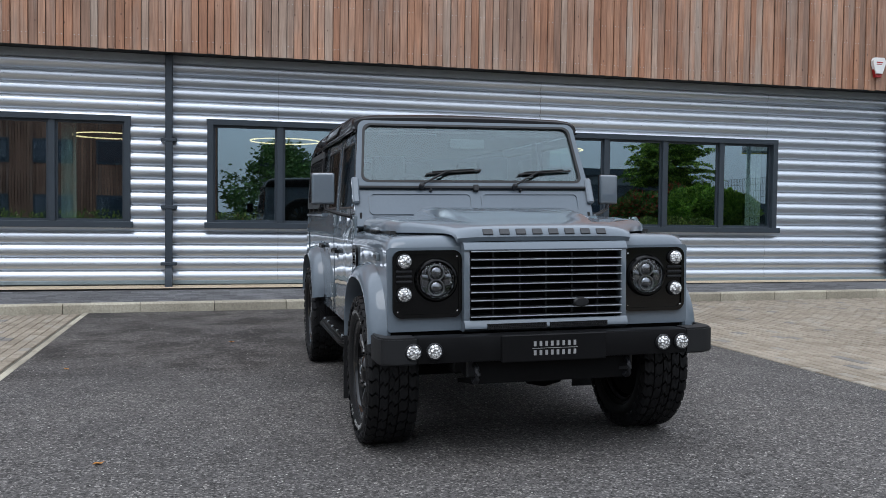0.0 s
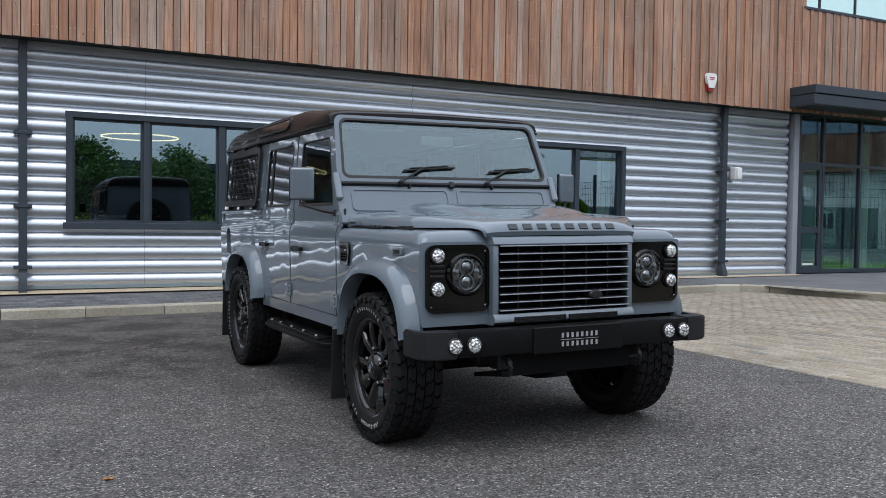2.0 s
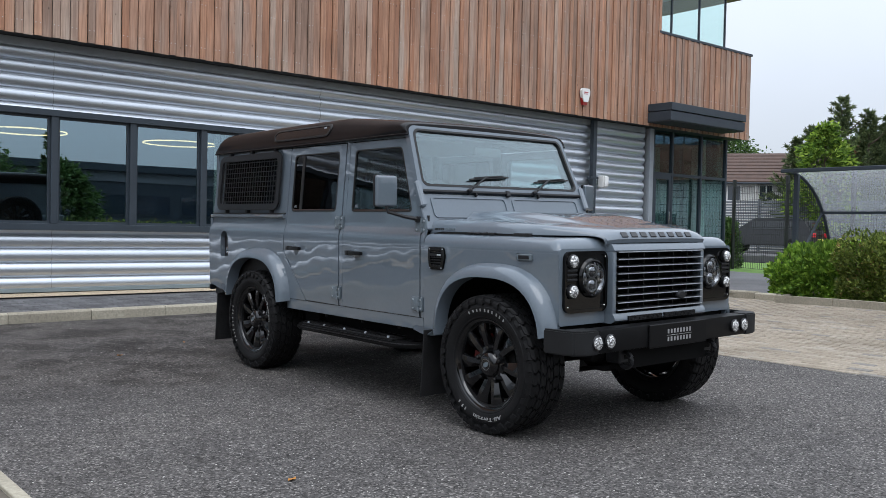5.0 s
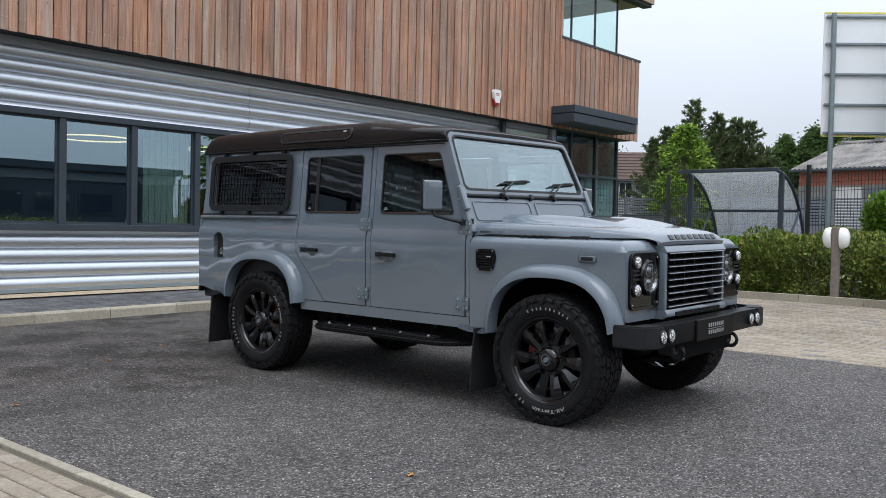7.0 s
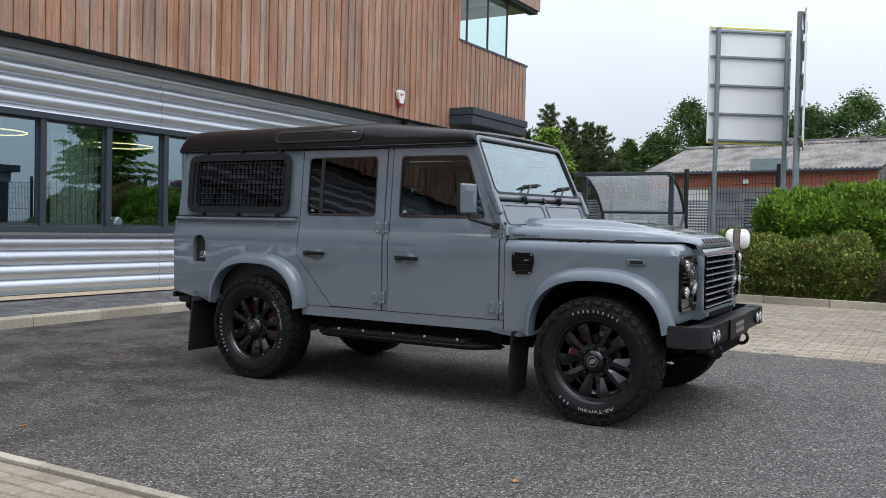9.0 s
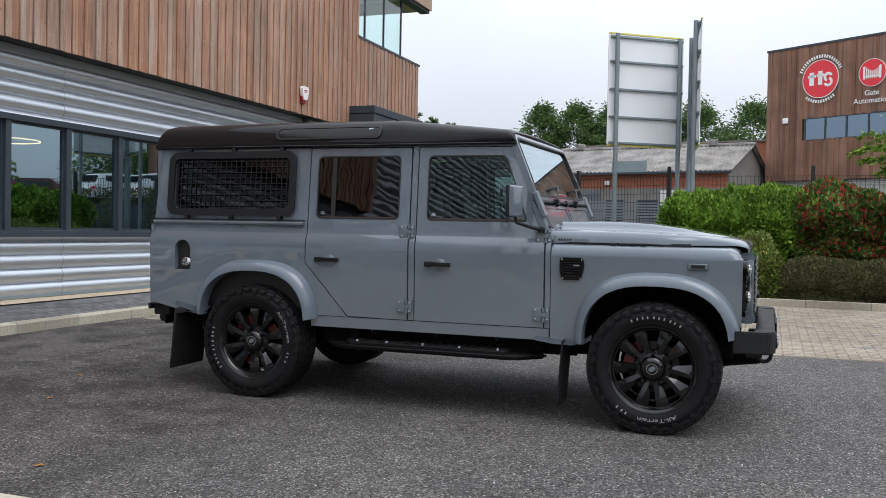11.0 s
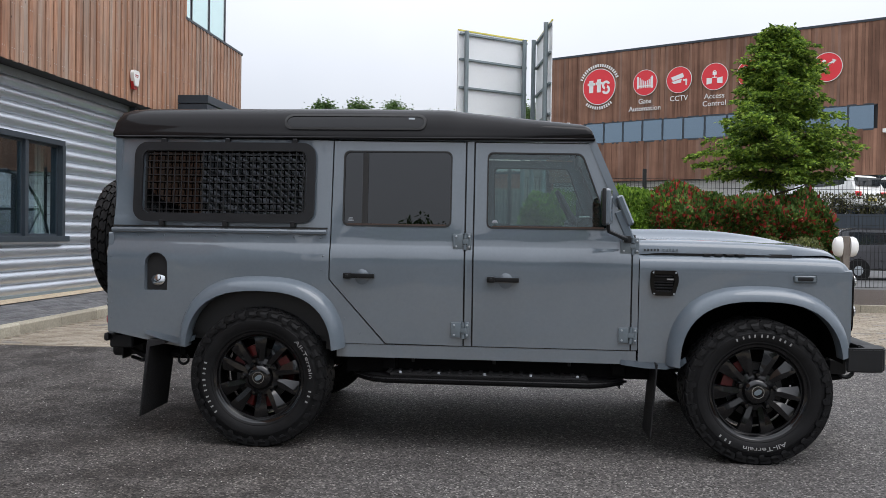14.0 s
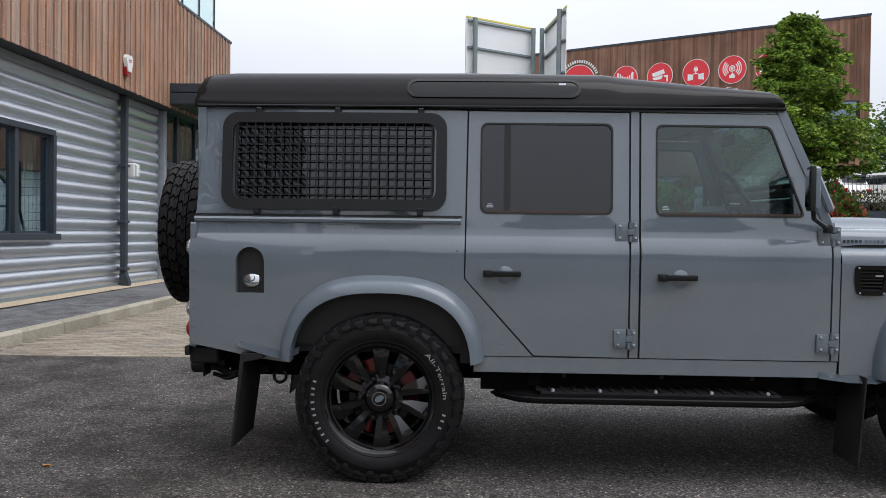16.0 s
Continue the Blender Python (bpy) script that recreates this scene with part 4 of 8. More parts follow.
def share(name, me, parent, m):
    ob = new(name, me)
    ob.parent = parent
    ob.matrix_basis = m
    return ob


def hinge(parent, sgn, y, z, back=1):
    """A two-leaf external door hinge with bolts."""
    x = side_x(z)
    y += 0.012
    bm = boxed(sgn * (x - 0.002), sgn * (x + 0.014), y + 0.011, y + 0.070, z - 0.044, z + 0.044, 0.007, 2)
    box(bm, sgn * (x - 0.002), sgn * (x + 0.013), y - 0.036, y - 0.011, z - 0.046, z + 0.046, 0.006, 2)
    box(bm, sgn * (x + 0.002), sgn * (x + 0.017), y - 0.016, y + 0.016, z - 0.015, z + 0.015, 0.004, 2)
    h = part("hinge", bm, M_hinge, parent, "grey cast door hinge")
    for z0 in (z - 0.047, z + 0.017):
        bm = bmesh.new()
        tube(bm, [(sgn * (x + 0.012), y, z0), (sgn * (x + 0.012), y, z0 + 0.03)], 0.010, 10)
        part("knuckle", bm, M_hinge, h)
    part("pin_gap", boxed(sgn * (x - 0.002), sgn * (x + 0.005), y - 0.011, y + 0.011, z - 0.044, z + 0.044), M_under, h, smooth=False)
    for dy in (-0.024, 0.050):
        for dz in (-0.028, 0.028):
            bm = bmesh.new()
            lathe(bm, [(0.0065, 0.0), (0.0065, 0.004), (0.003, 0.006)], 8, "x", (0, 0, 0))
            o = part("bolt", bm, M_steel, h)
            o.matrix_basis = pose(sgn * (x + 0.0135), y + dy, z + dz, 0, 0 if sgn > 0 else 180, 0)


def turned_lip(edge, sgn):
    """A thin painted lip that slopes outward to its lower edge."""
    bm = bmesh.new()
    last = len(edge) - 1
    sheet(bm, lambda i, j: (sgn * (0.800 + 0.068 * (1 - j) * math.sin(math.pi * (0.12 + 0.80 * i / last))), edge[i][0], edge[i][1] + 0.030 * j), last, 1)
    bmesh.ops.solidify(bm, geom=bm.faces[:], thickness=0.004)
    return bm


def side_handle(parent, sgn, y0, y1, z):
    x = side_x(z)
    bm = bmesh.new()
    lathe(bm, [(0.001, 0.012), (0.03, 0.009), (0.043, 0.0)], 20, "x")
    cup = part("handle_cup", bm, M_paint, parent)
    cup.matrix_basis = Matrix.Translation((sgn * (x - 0.006), (y0 + y1) / 2 - 0.015, z - 0.006)) @ pose(0, 0, 0, 0, 0 if sgn > 0 else 180, 0) @ Matrix.Diagonal((1, 1.2, 1.28, 1))
    bm = boxed(sgn * (x + 0.014), sgn * (x + 0.032), y0 + 0.005, y1 - 0.045, z - 0.0135, z + 0.0135, 0.005, 2)
    box(bm, sgn * x, sgn * (x + 0.022), y0 + 0.01, y0 + 0.04, z - 0.012, z + 0.012, 0.005, 2)
    box(bm, sgn * x, sgn * (x + 0.034), y1 - 0.05, y1 - 0.004, z - 0.0165, z + 0.0165, 0.006, 2)
    hd = part("handle", bm, M_handle, parent, "black lever door handle")
    bm = bmesh.new()
    lathe(bm, [(0.001, 0.003), (0.008, 0.003), (0.010, 0.0)], 14, "x")
    o = part("lock_barrel", bm, M_satin, hd)
    o.matrix_basis = pose(sgn * (x + 0.0335), y1 - 0.027, z, 0, 0 if sgn > 0 else 180, 0)


for sgn in (-1, 1):
    q = part("rear_quarter", side_panel(QUARTER, [QWIN, FUEL] if sgn < 0 else [QWIN], sgn), M_paint, car, angle=20)
    fd = part("front_door", side_panel(FDOOR, [FWIN], sgn), M_paint, car, angle=20)
    rd = part("rear_door", side_panel(RDOOR, [RWIN], sgn), M_paint, car, angle=20)
    part("pillar", side_panel([(1.582, 0.603), (1.621, 0.603), (1.621, 1.768), (1.582, 1.768)], (), sgn, off=-0.004), M_paint, car)
    wg = part("front_wing", side_panel(WING, (), sgn, bends=[1.045]), M_paint, car)
    part("sill", side_panel([(0.655, 0.524), (2.355, 0.524), (2.355, 0.598), (0.655, 0.598)], (), sgn, 0.03, off=-0.004), M_paint, car)
    part("bulkhead_edge", side_panel([(0.65, 0.603), (0.683, 0.603), (0.683, 1.2), (0.65, 1.15)], (), sgn, off=-0.003), M_paint, car)
    part("top_rail", side_panel([(0.90, 1.764), (3.66, 1.786), (3.66, 1.80), (0.92, 1.79)], (), sgn, 0.02, off=-0.004), M_paint, car)
    # dark shut lines behind the panel gaps
    part("door_seal", side_panel([(0.66, 0.56), (2.42, 0.56), (2.42, 0.62), (2.45, 0.97), (2.41, 1.25), (0.665, 1.25)], (), sgn, 0.012, off=-0.022), M_seal, car)
    part("door_seal", side_panel([(1.56, 1.2), (1.645, 1.2), (1.645, 1.775), (1.56, 1.775)], (), sgn, 0.01, off=-0.022), M_seal, car)
    part("door_seal", side_panel([(2.372, 1.2), (2.44, 1.2), (2.43, 1.775), (2.372, 1.775)], (), sgn, 0.01, off=-0.022), M_seal, car)
    # glass
    for owner, outl, mat in ((q, QWIN, M_glass_tint), (fd, FWIN, M_glass_front), (rd, RWIN, M_glass_tint)):
        part("window_seal", side_ring(outl, inset(outl, 0.009), sgn, -0.014, 0.002), M_seal, owner)
        part("pane", side_panel(inset(outl, 0.008), (), sgn, 0.004, off=-0.006, bends=[]), mat, owner, smooth=False)
    bm = side_panel([(2.190, 1.285), (2.222, 1.285), (2.222, 1.70), (2.190, 1.70)], (), sgn, 0.008, off=0.0, bends=[])
    part("window_divider", bm, M_seal, rd)
    for owner, outl in ((fd, FWIN), (rd, RWIN)):
        zb = min(p[1] for p in outl)
        ya, yb = min(p[0] for p in outl) + 0.03, max(p[0] for p in outl) - 0.03
        part("glass_channel", side_panel([(ya, zb + 0.004), (yb, zb + 0.004), (yb, zb + 0.017), (ya, zb + 0.017)], (), sgn, 0.004, off=0.001, bends=[]), M_channel, owner, "bronze-brown weather strip")
        # maker's mark on the glass, as small bars
        for k in range(3):
            part("glass_mark", side_panel([(yb - 0.035 + 0.003 * k, zb + 0.032 + 0.007 * k), (yb - 0.003 * k, zb + 0.032 + 0.007 * k), (yb - 0.003 * k, zb + 0.036 + 0.007 * k), (yb - 0.035 + 0.003 * k, zb + 0.036 + 0.007 * k)], (), sgn, 0.001, off=-0.0045, bends=[]), M_steel, owner, smooth=False)
    # waist moulding above the rear tub
    bm = bmesh.new()
    prism(bm, [(sgn * 0.784, 1.222), (sgn * 0.805, 1.228), (sgn * 0.808, 1.24), (sgn * 0.803, 1.250), (sgn * 0.784, 1.252)], "y", 2.425, 3.70)
    part("moulding", bm, M_paint, q)
    part("moulding_gap", boxed(sgn * 0.78, sgn * 0.79, 2.42, 3.70, 1.256, 1.264), M_seal, q)
    # wheel-arch flares and liners
    part("arch_flare", flare(2.795, sgn, 5, 175, 0.425, 0.39, 0.492, 0.472, 0.507), M_pressed, q)
    part("arch_flare", flare(-0.005, sgn, 1, 172, 0.432, 0.39, 0.498, 0.472, 0.507), M_pressed, wg)
    for yc in (0.0, 2.80):
        bm = bmesh.new()
        crv = arch_curve(yc, 0.47, 0.43, 0.5, 4, 176, 20)
        sheet(bm, lambda i, j: (sgn * (0.80 - 0.38 * j), crv[i][0], crv[i][1]), 20, 1)
        v = [bm.verts.new((sgn * 0.42, y, z)) for y, z in crv]
        bm.faces.new(v)
        part("wheel_liner", bm, M_under, car)
    hinge(fd, sgn, 0.672, 1.187)
    hinge(fd, sgn, 0.676, 0.687)
    hinge(rd, sgn, 1.612, 1.197)
    hinge(rd, sgn, 1.616, 0.694)
    side_handle(fd, sgn, 1.31, 1.50, 0.985)
    side_handle(rd, sgn, 2.132, 2.321, 0.993)
    # rivets on the tub
    for y, z in [(2.46 + 0.155 * k, 1.205) for k in range(8)] + [(2.44, 1.10), (2.45, 1.02), (2.50, 0.94), (2.46, 0.90), (2.40, 0.83), (2.31, 0.745), (2.22, 0.66)] + [(3.70, 0.72 + 0.09 * k) for k in range(5)]:
        bm = bmesh.new()
        lathe(bm, [(0.006, 0.0), (0.005, 0.003), (0.001, 0.0045)], 7, "x")
        o = part("rivet", bm, M_paint, q)
        o.matrix_basis = pose(sgn * (side_x(z) - 0.0005), y, z, 0, 0 if sgn > 0 else 180, 0)
    # window guard over the rear quarter light
    GO, GI = rounded(2.495, 3.57, 1.288, 1.752, 0.075), rounded(2.545, 3.52, 1.338, 1.702, 0.04)
    gd = part("window_guard", side_ring(GO, GI, sgn, 0.022, 0.036), M_satin, car, "satin black steel mesh window guard")
    tilt = math.degrees(math.atan2(0.785 - 0.736, 0.54))
    for k in range(23):
        share("guard_bar", GUARD_BAR_V, gd, pose(sgn * (side_x(1.52) + 0.028), 2.545 + 0.0424 * (k + 0.5), 1.52, 0, -sgn * tilt, 0))
    for k in range(9):
        z = 1.338 + 0.0404 * (k + 0.5)
        share("guard_bar", GUARD_BAR_H, gd, pose(sgn * (side_x(z) + 0.025), 3.0325, z))
    for y in (2.62, 3.02, 3.40):
        for z0, z1 in ((1.262, 1.30), (1.742, 1.775)):
            zz = (z0 + z1) / 2
            part("guard_bracket", boxed(sgn * side_x(zz), sgn * (side_x(zz) + 0.036), y - 0.014, y + 0.014, z0, z1, 0.004), M_satin, gd)
    # side repeater
    o = part("side_repeater", boxed(sgn * 0.811, sgn * 0.826, -0.31, -0.19, 1.002, 1.042, 0.012, 3), M_hinge, wg, "grey side repeater lamp in a rounded surround")
    part("lens", boxed(sgn * 0.82, sgn * 0.829, -0.292, -0.208, 1.011, 1.033, 0.006, 2), M_satin, o)
    # wing air vent
    vo = round_poly([(0.586, 1.055), (0.44, 1.055), (0.43, 1.0), (0.452, 0.915), (0.575, 0.915), (0.588, 0.98)], 0.02)
    vent = part("wing_vent", side_ring(vo, inset(vo, 0.022), sgn, -0.002, 0.014), M_piano, wg, "gloss black air vent with honeycomb mesh")
    part("mesh_backing", side_panel(inset(vo, 0.012), (), sgn, 0.004, off=0.003, bends=[]), M_under, vent)
    for k in range(7):
        z = 0.938 + k * 0.0165
        part("vent_slat", boxed(sgn * 0.813, sgn * 0.823, 0.462, 0.565, z, z + 0.006), M_satin, vent, smooth=False)
    part("badge_bar", boxed(sgn * 0.818, sgn * 0.828, 0.462, 0.498, 1.003, 1.011), M_chrome, vent)
    part("vent_bar", boxed(sgn * 0.816, sgn * 0.826, 0.458, 0.568, 0.998, 1.015), M_piano, vent)
    for y_, z_ in ((0.448, 1.043), (0.572, 1.043), (0.458, 0.926), (0.566, 0.926)):
        part("screw", boxed(sgn * 0.826, sgn * 0.8285, y_ - 0.004, y_ + 0.004, z_ - 0.004, z_ + 0.004, 0.001), M_steel, vent, smooth=False)
    # script on the wing, as plain bars
    for k in range(10):
        yk = 0.615 - k * 0.0185 - (0.012 if k > 4 else 0)
        part("letter_bar", boxed(sgn * 0.742, sgn * 0.7485, yk - 0.0095, yk, 1.160, 1.172), M_letter if k < 5 else M_hinge, wg, smooth=False)
    # scuttle-side intake and wing-top vents
    part("scuttle_vent", boxed(sgn * 0.60, sgn * 0.69, 0.59, 0.66, 1.205, 1.225, 0.008), M_plastic, car)

# fuel filler on the driver's side
part("filler_recess", side_ring(FUEL, inset(FUEL, 0.004), -1, -0.075, 0.0), M_paint, car)
part("filler_back", side_panel(FUEL, (), -1, 0.003, off=-0.07, bends=[]), M_paint, car)
bm = bmesh.new()
lathe(bm, [(0.040, 0.0), (0.045, 0.006), (0.044, 0.018), (0.036, 0.024), (0.018, 0.027), (0.016, 0.036), (0.005, 0.038)], 24, "x")
o = part("filler_cap", bm, M_capchrome, car, "chrome locking fuel cap")
o.matrix_basis = pose(-0.752, 3.43, 0.945, 0, 200, 0)

# upper wings with rounded top and front edges
for sgn in (-1, 1):
    ys = [(0.645, 0.0), (0.3, 0.0), (0.0, 0.001), (-0.25, 0.004), (-0.40, 0.008)] + [(-0.425 - 0.075 * math.sin(radians(a)), 0.008 + 0.075 * (1 - math.cos(radians(a)))) for a in (0, 20, 40, 60, 78, 90)]
    prof = [(0.812, 1.045), (0.812, 1.066), (0.808, 1.09), (0.797, 1.112), (0.780, 1.127), (0.755, 1.135), (0.70, 1.139), (0.42, 1.143)]
    bm = bmesh.new()
    def wing_pt(i, j):
        y, d = ys[i]
        x, z = prof[j]
        return (sgn * x, y, max(1.046 - 0.001 * j, z - d) if j > 1 else min(z, 1.125 - d))
    sheet(bm, wing_pt, len(ys) - 1, len(prof) - 1)
    part("wing_top", bm, M_pressed, car)
    # headlamp panel
    bm = bmesh.new()
    prism(bm, round_poly([(sgn * 0.808, 0.66), (sgn * 0.808, 1.075), (sgn * 0.42, 1.075), (sgn * 0.42, 0.66)], 0.02), "y", -0.503, -0.47)
    fp = part("front_panel", bm, M_pressed, car)
    lo = [(x * sgn, z) for x, z in rounded(0.435, 0.785, 0.728, 1.062, 0.045)]
    li = [(x * sgn, z) for x, z in rounded(0.452, 0.768, 0.746, 1.045, 0.035)]
    bm = bmesh.new()
    ring_prism(bm, lo, li, "y", -0.522, -0.50)
    sur = part("lamp_surround", bm, M_piano, car, "gloss black headlamp surround")
    bm = bmesh.new()
    prism(bm, [(x * sgn, z) for x, z in rounded(0.446, 0.774, 0.74, 1.05, 0.035)], "y", -0.514, -0.502)
    part("lamp_panel", bm, M_piano, sur)
    hx, hz = sgn * 0.566, 0.915
    bm = bmesh.new()
    lathe(bm, [(0.085, -0.512), (0.108, -0.512), (0.110, -0.522), (0.101, -0.535), (0.094, -0.537), (0.09, -0.53)], 36, "y", (hx, 0, hz), closed=True)
    part("bezel", bm, M_piano, sur)
    hl = part("headlamp", boxed(hx - 0.002, hx + 0.002, -0.512, -0.508, hz - 0.002, hz + 0.002), M_satin, car, "round projector headlamp with clear lens")
    bm = bmesh.new()
    lathe(bm, [(0.089, -0.532), (0.08, -0.516), (0.02, -0.509), (0.001, -0.508), (0.001, -0.505), (0.09, -0.505)], 36, "y", (hx, 0, hz), closed=True)
    part("bowl", bm, M_bowl, hl)
    for dz, r in ((0.036, 0.034), (-0.038, 0.034)):
        bm = bmesh.new()
        lathe(bm, [(r * math.cos(radians(a)), -0.512 - 0.022 * math.sin(radians(a))) for a in (0, 25, 50, 75, 89)], 20, "y", (hx, 0, hz + dz))
        part("projector", bm, M_bowl, hl)
        bm = bmesh.new()
        lathe(bm, [(r + 0.001, -0.512), (r + 0.009, -0.512), (r + 0.007, -0.524), (r + 0.002, -0.524)], 20, "y", (hx, 0, hz + dz), closed=True)
        part("projector_ring", bm, M_disc, hl)
    for dx in (-0.058, 0.058):
        part("reflector", boxed(hx + dx - 0.018, hx + dx + 0.018, -0.522, -0.512, hz - 0.028, hz + 0.028, 0.008, 2), M_bowl, hl)
    bm = bmesh.new()
    lathe(bm, [(0.089 * math.cos(radians(a)), -0.531 - 0.022 * math.sin(radians(a))) for a in (0, 15, 30, 45, 60, 75, 89.5)], 36, "y", (hx, 0, hz))
    part("lens", bm, M_lens, hl)
    for dz, nm in ((1.008, "clear indicator lamp"), (0.845, "clear side lamp")):
        cx = sgn * 0.728
        bm = bmesh.new()
        lathe(bm, [(0.036, -0.512), (0.04, -0.518), (0.038, -0.532), (0.034, -0.534)], 24, "y", (cx, 0, dz))
        w = part("round_lamp", bm, M_satin, car, nm)
        bm = bmesh.new()
        lathe(bm, [(0.034, -0.53), (0.033, -0.54), (0.022, -0.548), (0.001, -0.551)], 24, "y", (cx, 0, dz))
        part("led_lens", bm, M_ledlens, w)
    for k in range(3):
        z = 0.902 + k * 0.025
        part("louvre", boxed(sgn * 0.688, sgn * 0.768, -0.526, -0.512, z, z + 0.013, 0.005, 2), M_satin, sur)
    for x, z in ((0.46, 0.76), (0.76, 0.76), (0.46, 1.03), (0.49, 0.90)):
        part("screw", boxed(sgn * x - 0.004, sgn * x + 0.004, -0.525, -0.514, z - 0.004, z + 0.004, 0.002), M_chrome, sur)

# grille
bm = bmesh.new()
prism(bm, [(-0.49, 1.058), (-0.566, 1.058), (-0.569, 1.064), (-0.551, 1.094), (-0.543, 1.099), (-0.49, 1.101)], "x", -0.435, 0.435)
gr = part("grille_surround", bm, M_pressed, car, "grey grille surround with black slats")
for sgn in (-1, 1):
    part("side_bar", boxed(sgn * 0.402, sgn * 0.435, -0.56, -0.49, 0.70, 1.058, 0.008, 2), M_paint, gr)
bm = bmesh.new()
prism(bm, [(-0.47, 0.712), (-0.56, 0.712), (-0.575, 0.69), (-0.575, 0.672), (-0.55, 0.655), (-0.47, 0.655)], "x", -0.435, 0.435)
part("lower_bar", bm, M_paint, gr)
for a, b in ((-0.32, -0.01), (0.01, 0.32)):
    mv = part("lower_mesh", boxed(a, b, -0.581, -0.574, 0.667, 0.695), M_under, gr)
    for k in range(26):
        x = a + (b - a) * (k + 0.5) / 26
        part("mesh_wire", boxed(x - 0.002, x + 0.002, -0.584, -0.58, 0.667, 0.695), M_flap, mv, smooth=False)
    for k in range(4):
        part("mesh_wire", boxed(a, b, -0.5835, -0.5805, 0.6695 + 0.0075 * k, 0.6715 + 0.0075 * k), M_satin, mv, smooth=False)
part("grille_backing", boxed(-0.405, 0.405, -0.50, -0.49, 0.70, 1.06), M_under, gr)
for k in range(9):
    z = 0.724 + k * 0.0405
    bm = bmesh.new()
    prism(bm, [(-0.568, z + 0.001), (-0.572, z + 0.007), (-0.566, z + 0.012), (-0.51, z + 0.016), (-0.51, z + 0.010)], "x", -0.402, 0.402)
    part("grille_slat", bm, M_satin, gr)
    part("slat_edge", boxed(-0.402, 0.402, -0.575, -0.570, z + 0.003, z + 0.0080, 0.001), M_slatedge, gr)
for x in (-0.28, -0.14, 0.0, 0.14, 0.28):
    part("grille_bar", boxed(x - 0.004, x + 0.004, -0.545, -0.51, 0.715, 1.058), M_satin, gr)
bm = bmesh.new()
lathe(bm, [(0.042, -0.57), (0.042, -0.584), (0.034, -0.59), (0.001, -0.591)], 24, "y")
o = part("oval_badge", bm, M_satin, gr, "blank satin black oval badge")
o.matrix_basis = Matrix.Translation((0.175, 0, 0.792)) @ Matrix.Diagonal((1.0, 1, 0.55, 1))

part("lock_panel", boxed(-0.43, 0.43, -0.525, -0.49, 1.096, 1.122), M_under, gr, smooth=False)

# bonnet
BW = [(-0.54, 0.462), (-0.50, 0.475), (-0.44, 0.505), (-0.38, 0.555), (-0.30, 0.635), (-0.22, 0.695), (-0.12, 0.727), (0.0, 0.738), (0.65, 0.740)]
BC = [(-0.54, 1.126), (-0.533, 1.142), (-0.522, 1.158), (-0.505, 1.171), (-0.47, 1.184), (-0.38, 1.200), (-0.25, 1.219), (-0.1, 1.247), (0.1, 1.272), (0.35, 1.283), (0.65, 1.278)]
BE = [(-0.54, 1.110), (-0.53, 1.124), (-0.50, 1.138), (-0.40, 1.162), (-0.23, 1.190), (0.0, 1.199), (0.2, 1.203), (0.65, 1.207)]


def sstep(a, b, v):
    t = min(1, max(0, (v - a) / (b - a)))
    return t * t * (3 - 2 * t)


def bonnet_pt(u, y):
    w, zc, ze = mix_table(BW, y), mix_table(BC, y), mix_table(BE, y)
    k = abs(u)
    front = sstep(-0.5, -0.1, y)
    f = (1 - 0.72 * front) * (1 - k ** 7) + 0.72 * front * (1 - sstep(0.49, 0.595, k))
    return Vector((u * w, y, ze + 0.008 + (zc - ze - 0.008) * f - 0.03 * front * max(0.0, (k - 0.945) / 0.055) ** 2))


by = [-0.54, -0.535, -0.52, -0.50, -0.47, -0.44, -0.41, -0.38, -0.34, -0.30, -0.26, -0.22, -0.17, -0.12, -0.06, 0.0, 0.08, 0.18, 0.3, 0.42, 0.54, 0.675]
us = [-1, -0.99, -0.975, -0.955, -0.93, -0.90, -0.86, -0.78, -0.7, -0.66, -0.62, -0.58, -0.54, -0.5, -0.46, -0.42, -0.38, -0.28, -0.14, 0]
us = us + [-u for u in us[-2::-1]]
bm = bmesh.new()
g = sheet(bm, lambda i, j: bonnet_pt(us[j], by[i]), len(by) - 1, len(us) - 1)
edge = [e for e in bm.edges if e.is_boundary]
ex = bmesh.ops.extrude_edge_only(bm, edges=edge)
for v in [v for v in ex["geom"] if isinstance(v, bmesh.types.BMVert)]:
    if v.co.y < -0.535:
        v.co += Vector((0, 0.012, -0.022))
    elif v.co.y < 0.6:
        v.co = Vector((v.co.x + 0.006 * (1 if v.co.x > 0 else -1), v.co.y, min(v.co.z - 0.012, 1.143 + 0.007 * sstep(-0.3, 0.2, v.co.y))))
    else:
        v.co += Vector((0, 0, -0.05))
bon = part("bonnet", bm, M_pressed, car, angle=50)
# name on the bonnet's nose as plain raised bars
for k in range(8):
    x = -0.305 + k * 0.0875
    u = x / 0.47
    p0, p1 = bonnet_pt(u, -0.538), bonnet_pt(u, -0.512)
    bm = bmesh.new()
    box(bm, -0.026, 0.026, -0.017, 0.017, -0.004, 0.008, 0.002)
    o = part("letter_bar", bm, M_letter, bon)
    d = (p1 - p0)
    o.matrix_basis = Matrix.Translation((p0 + p1) / 2) @ Euler((math.atan2(d.z, d.y), 0, 0)).to_matrix().to_4x4()
# black vents along the bonnet's edge
for sgn in (-1, 1):
    for k in range(4):
        part("edge_vent", boxed(sgn * 0.742, sgn * 0.765, 0.06 + k * 0.062, 0.105 + k * 0.062, 1.136, 1.152, 0.004), M_plastic, car)
    part("bonnet_gap", boxed(sgn * 0.70, sgn * 0.736, -0.2, 0.64, 1.136, 1.152), M_seal, car)

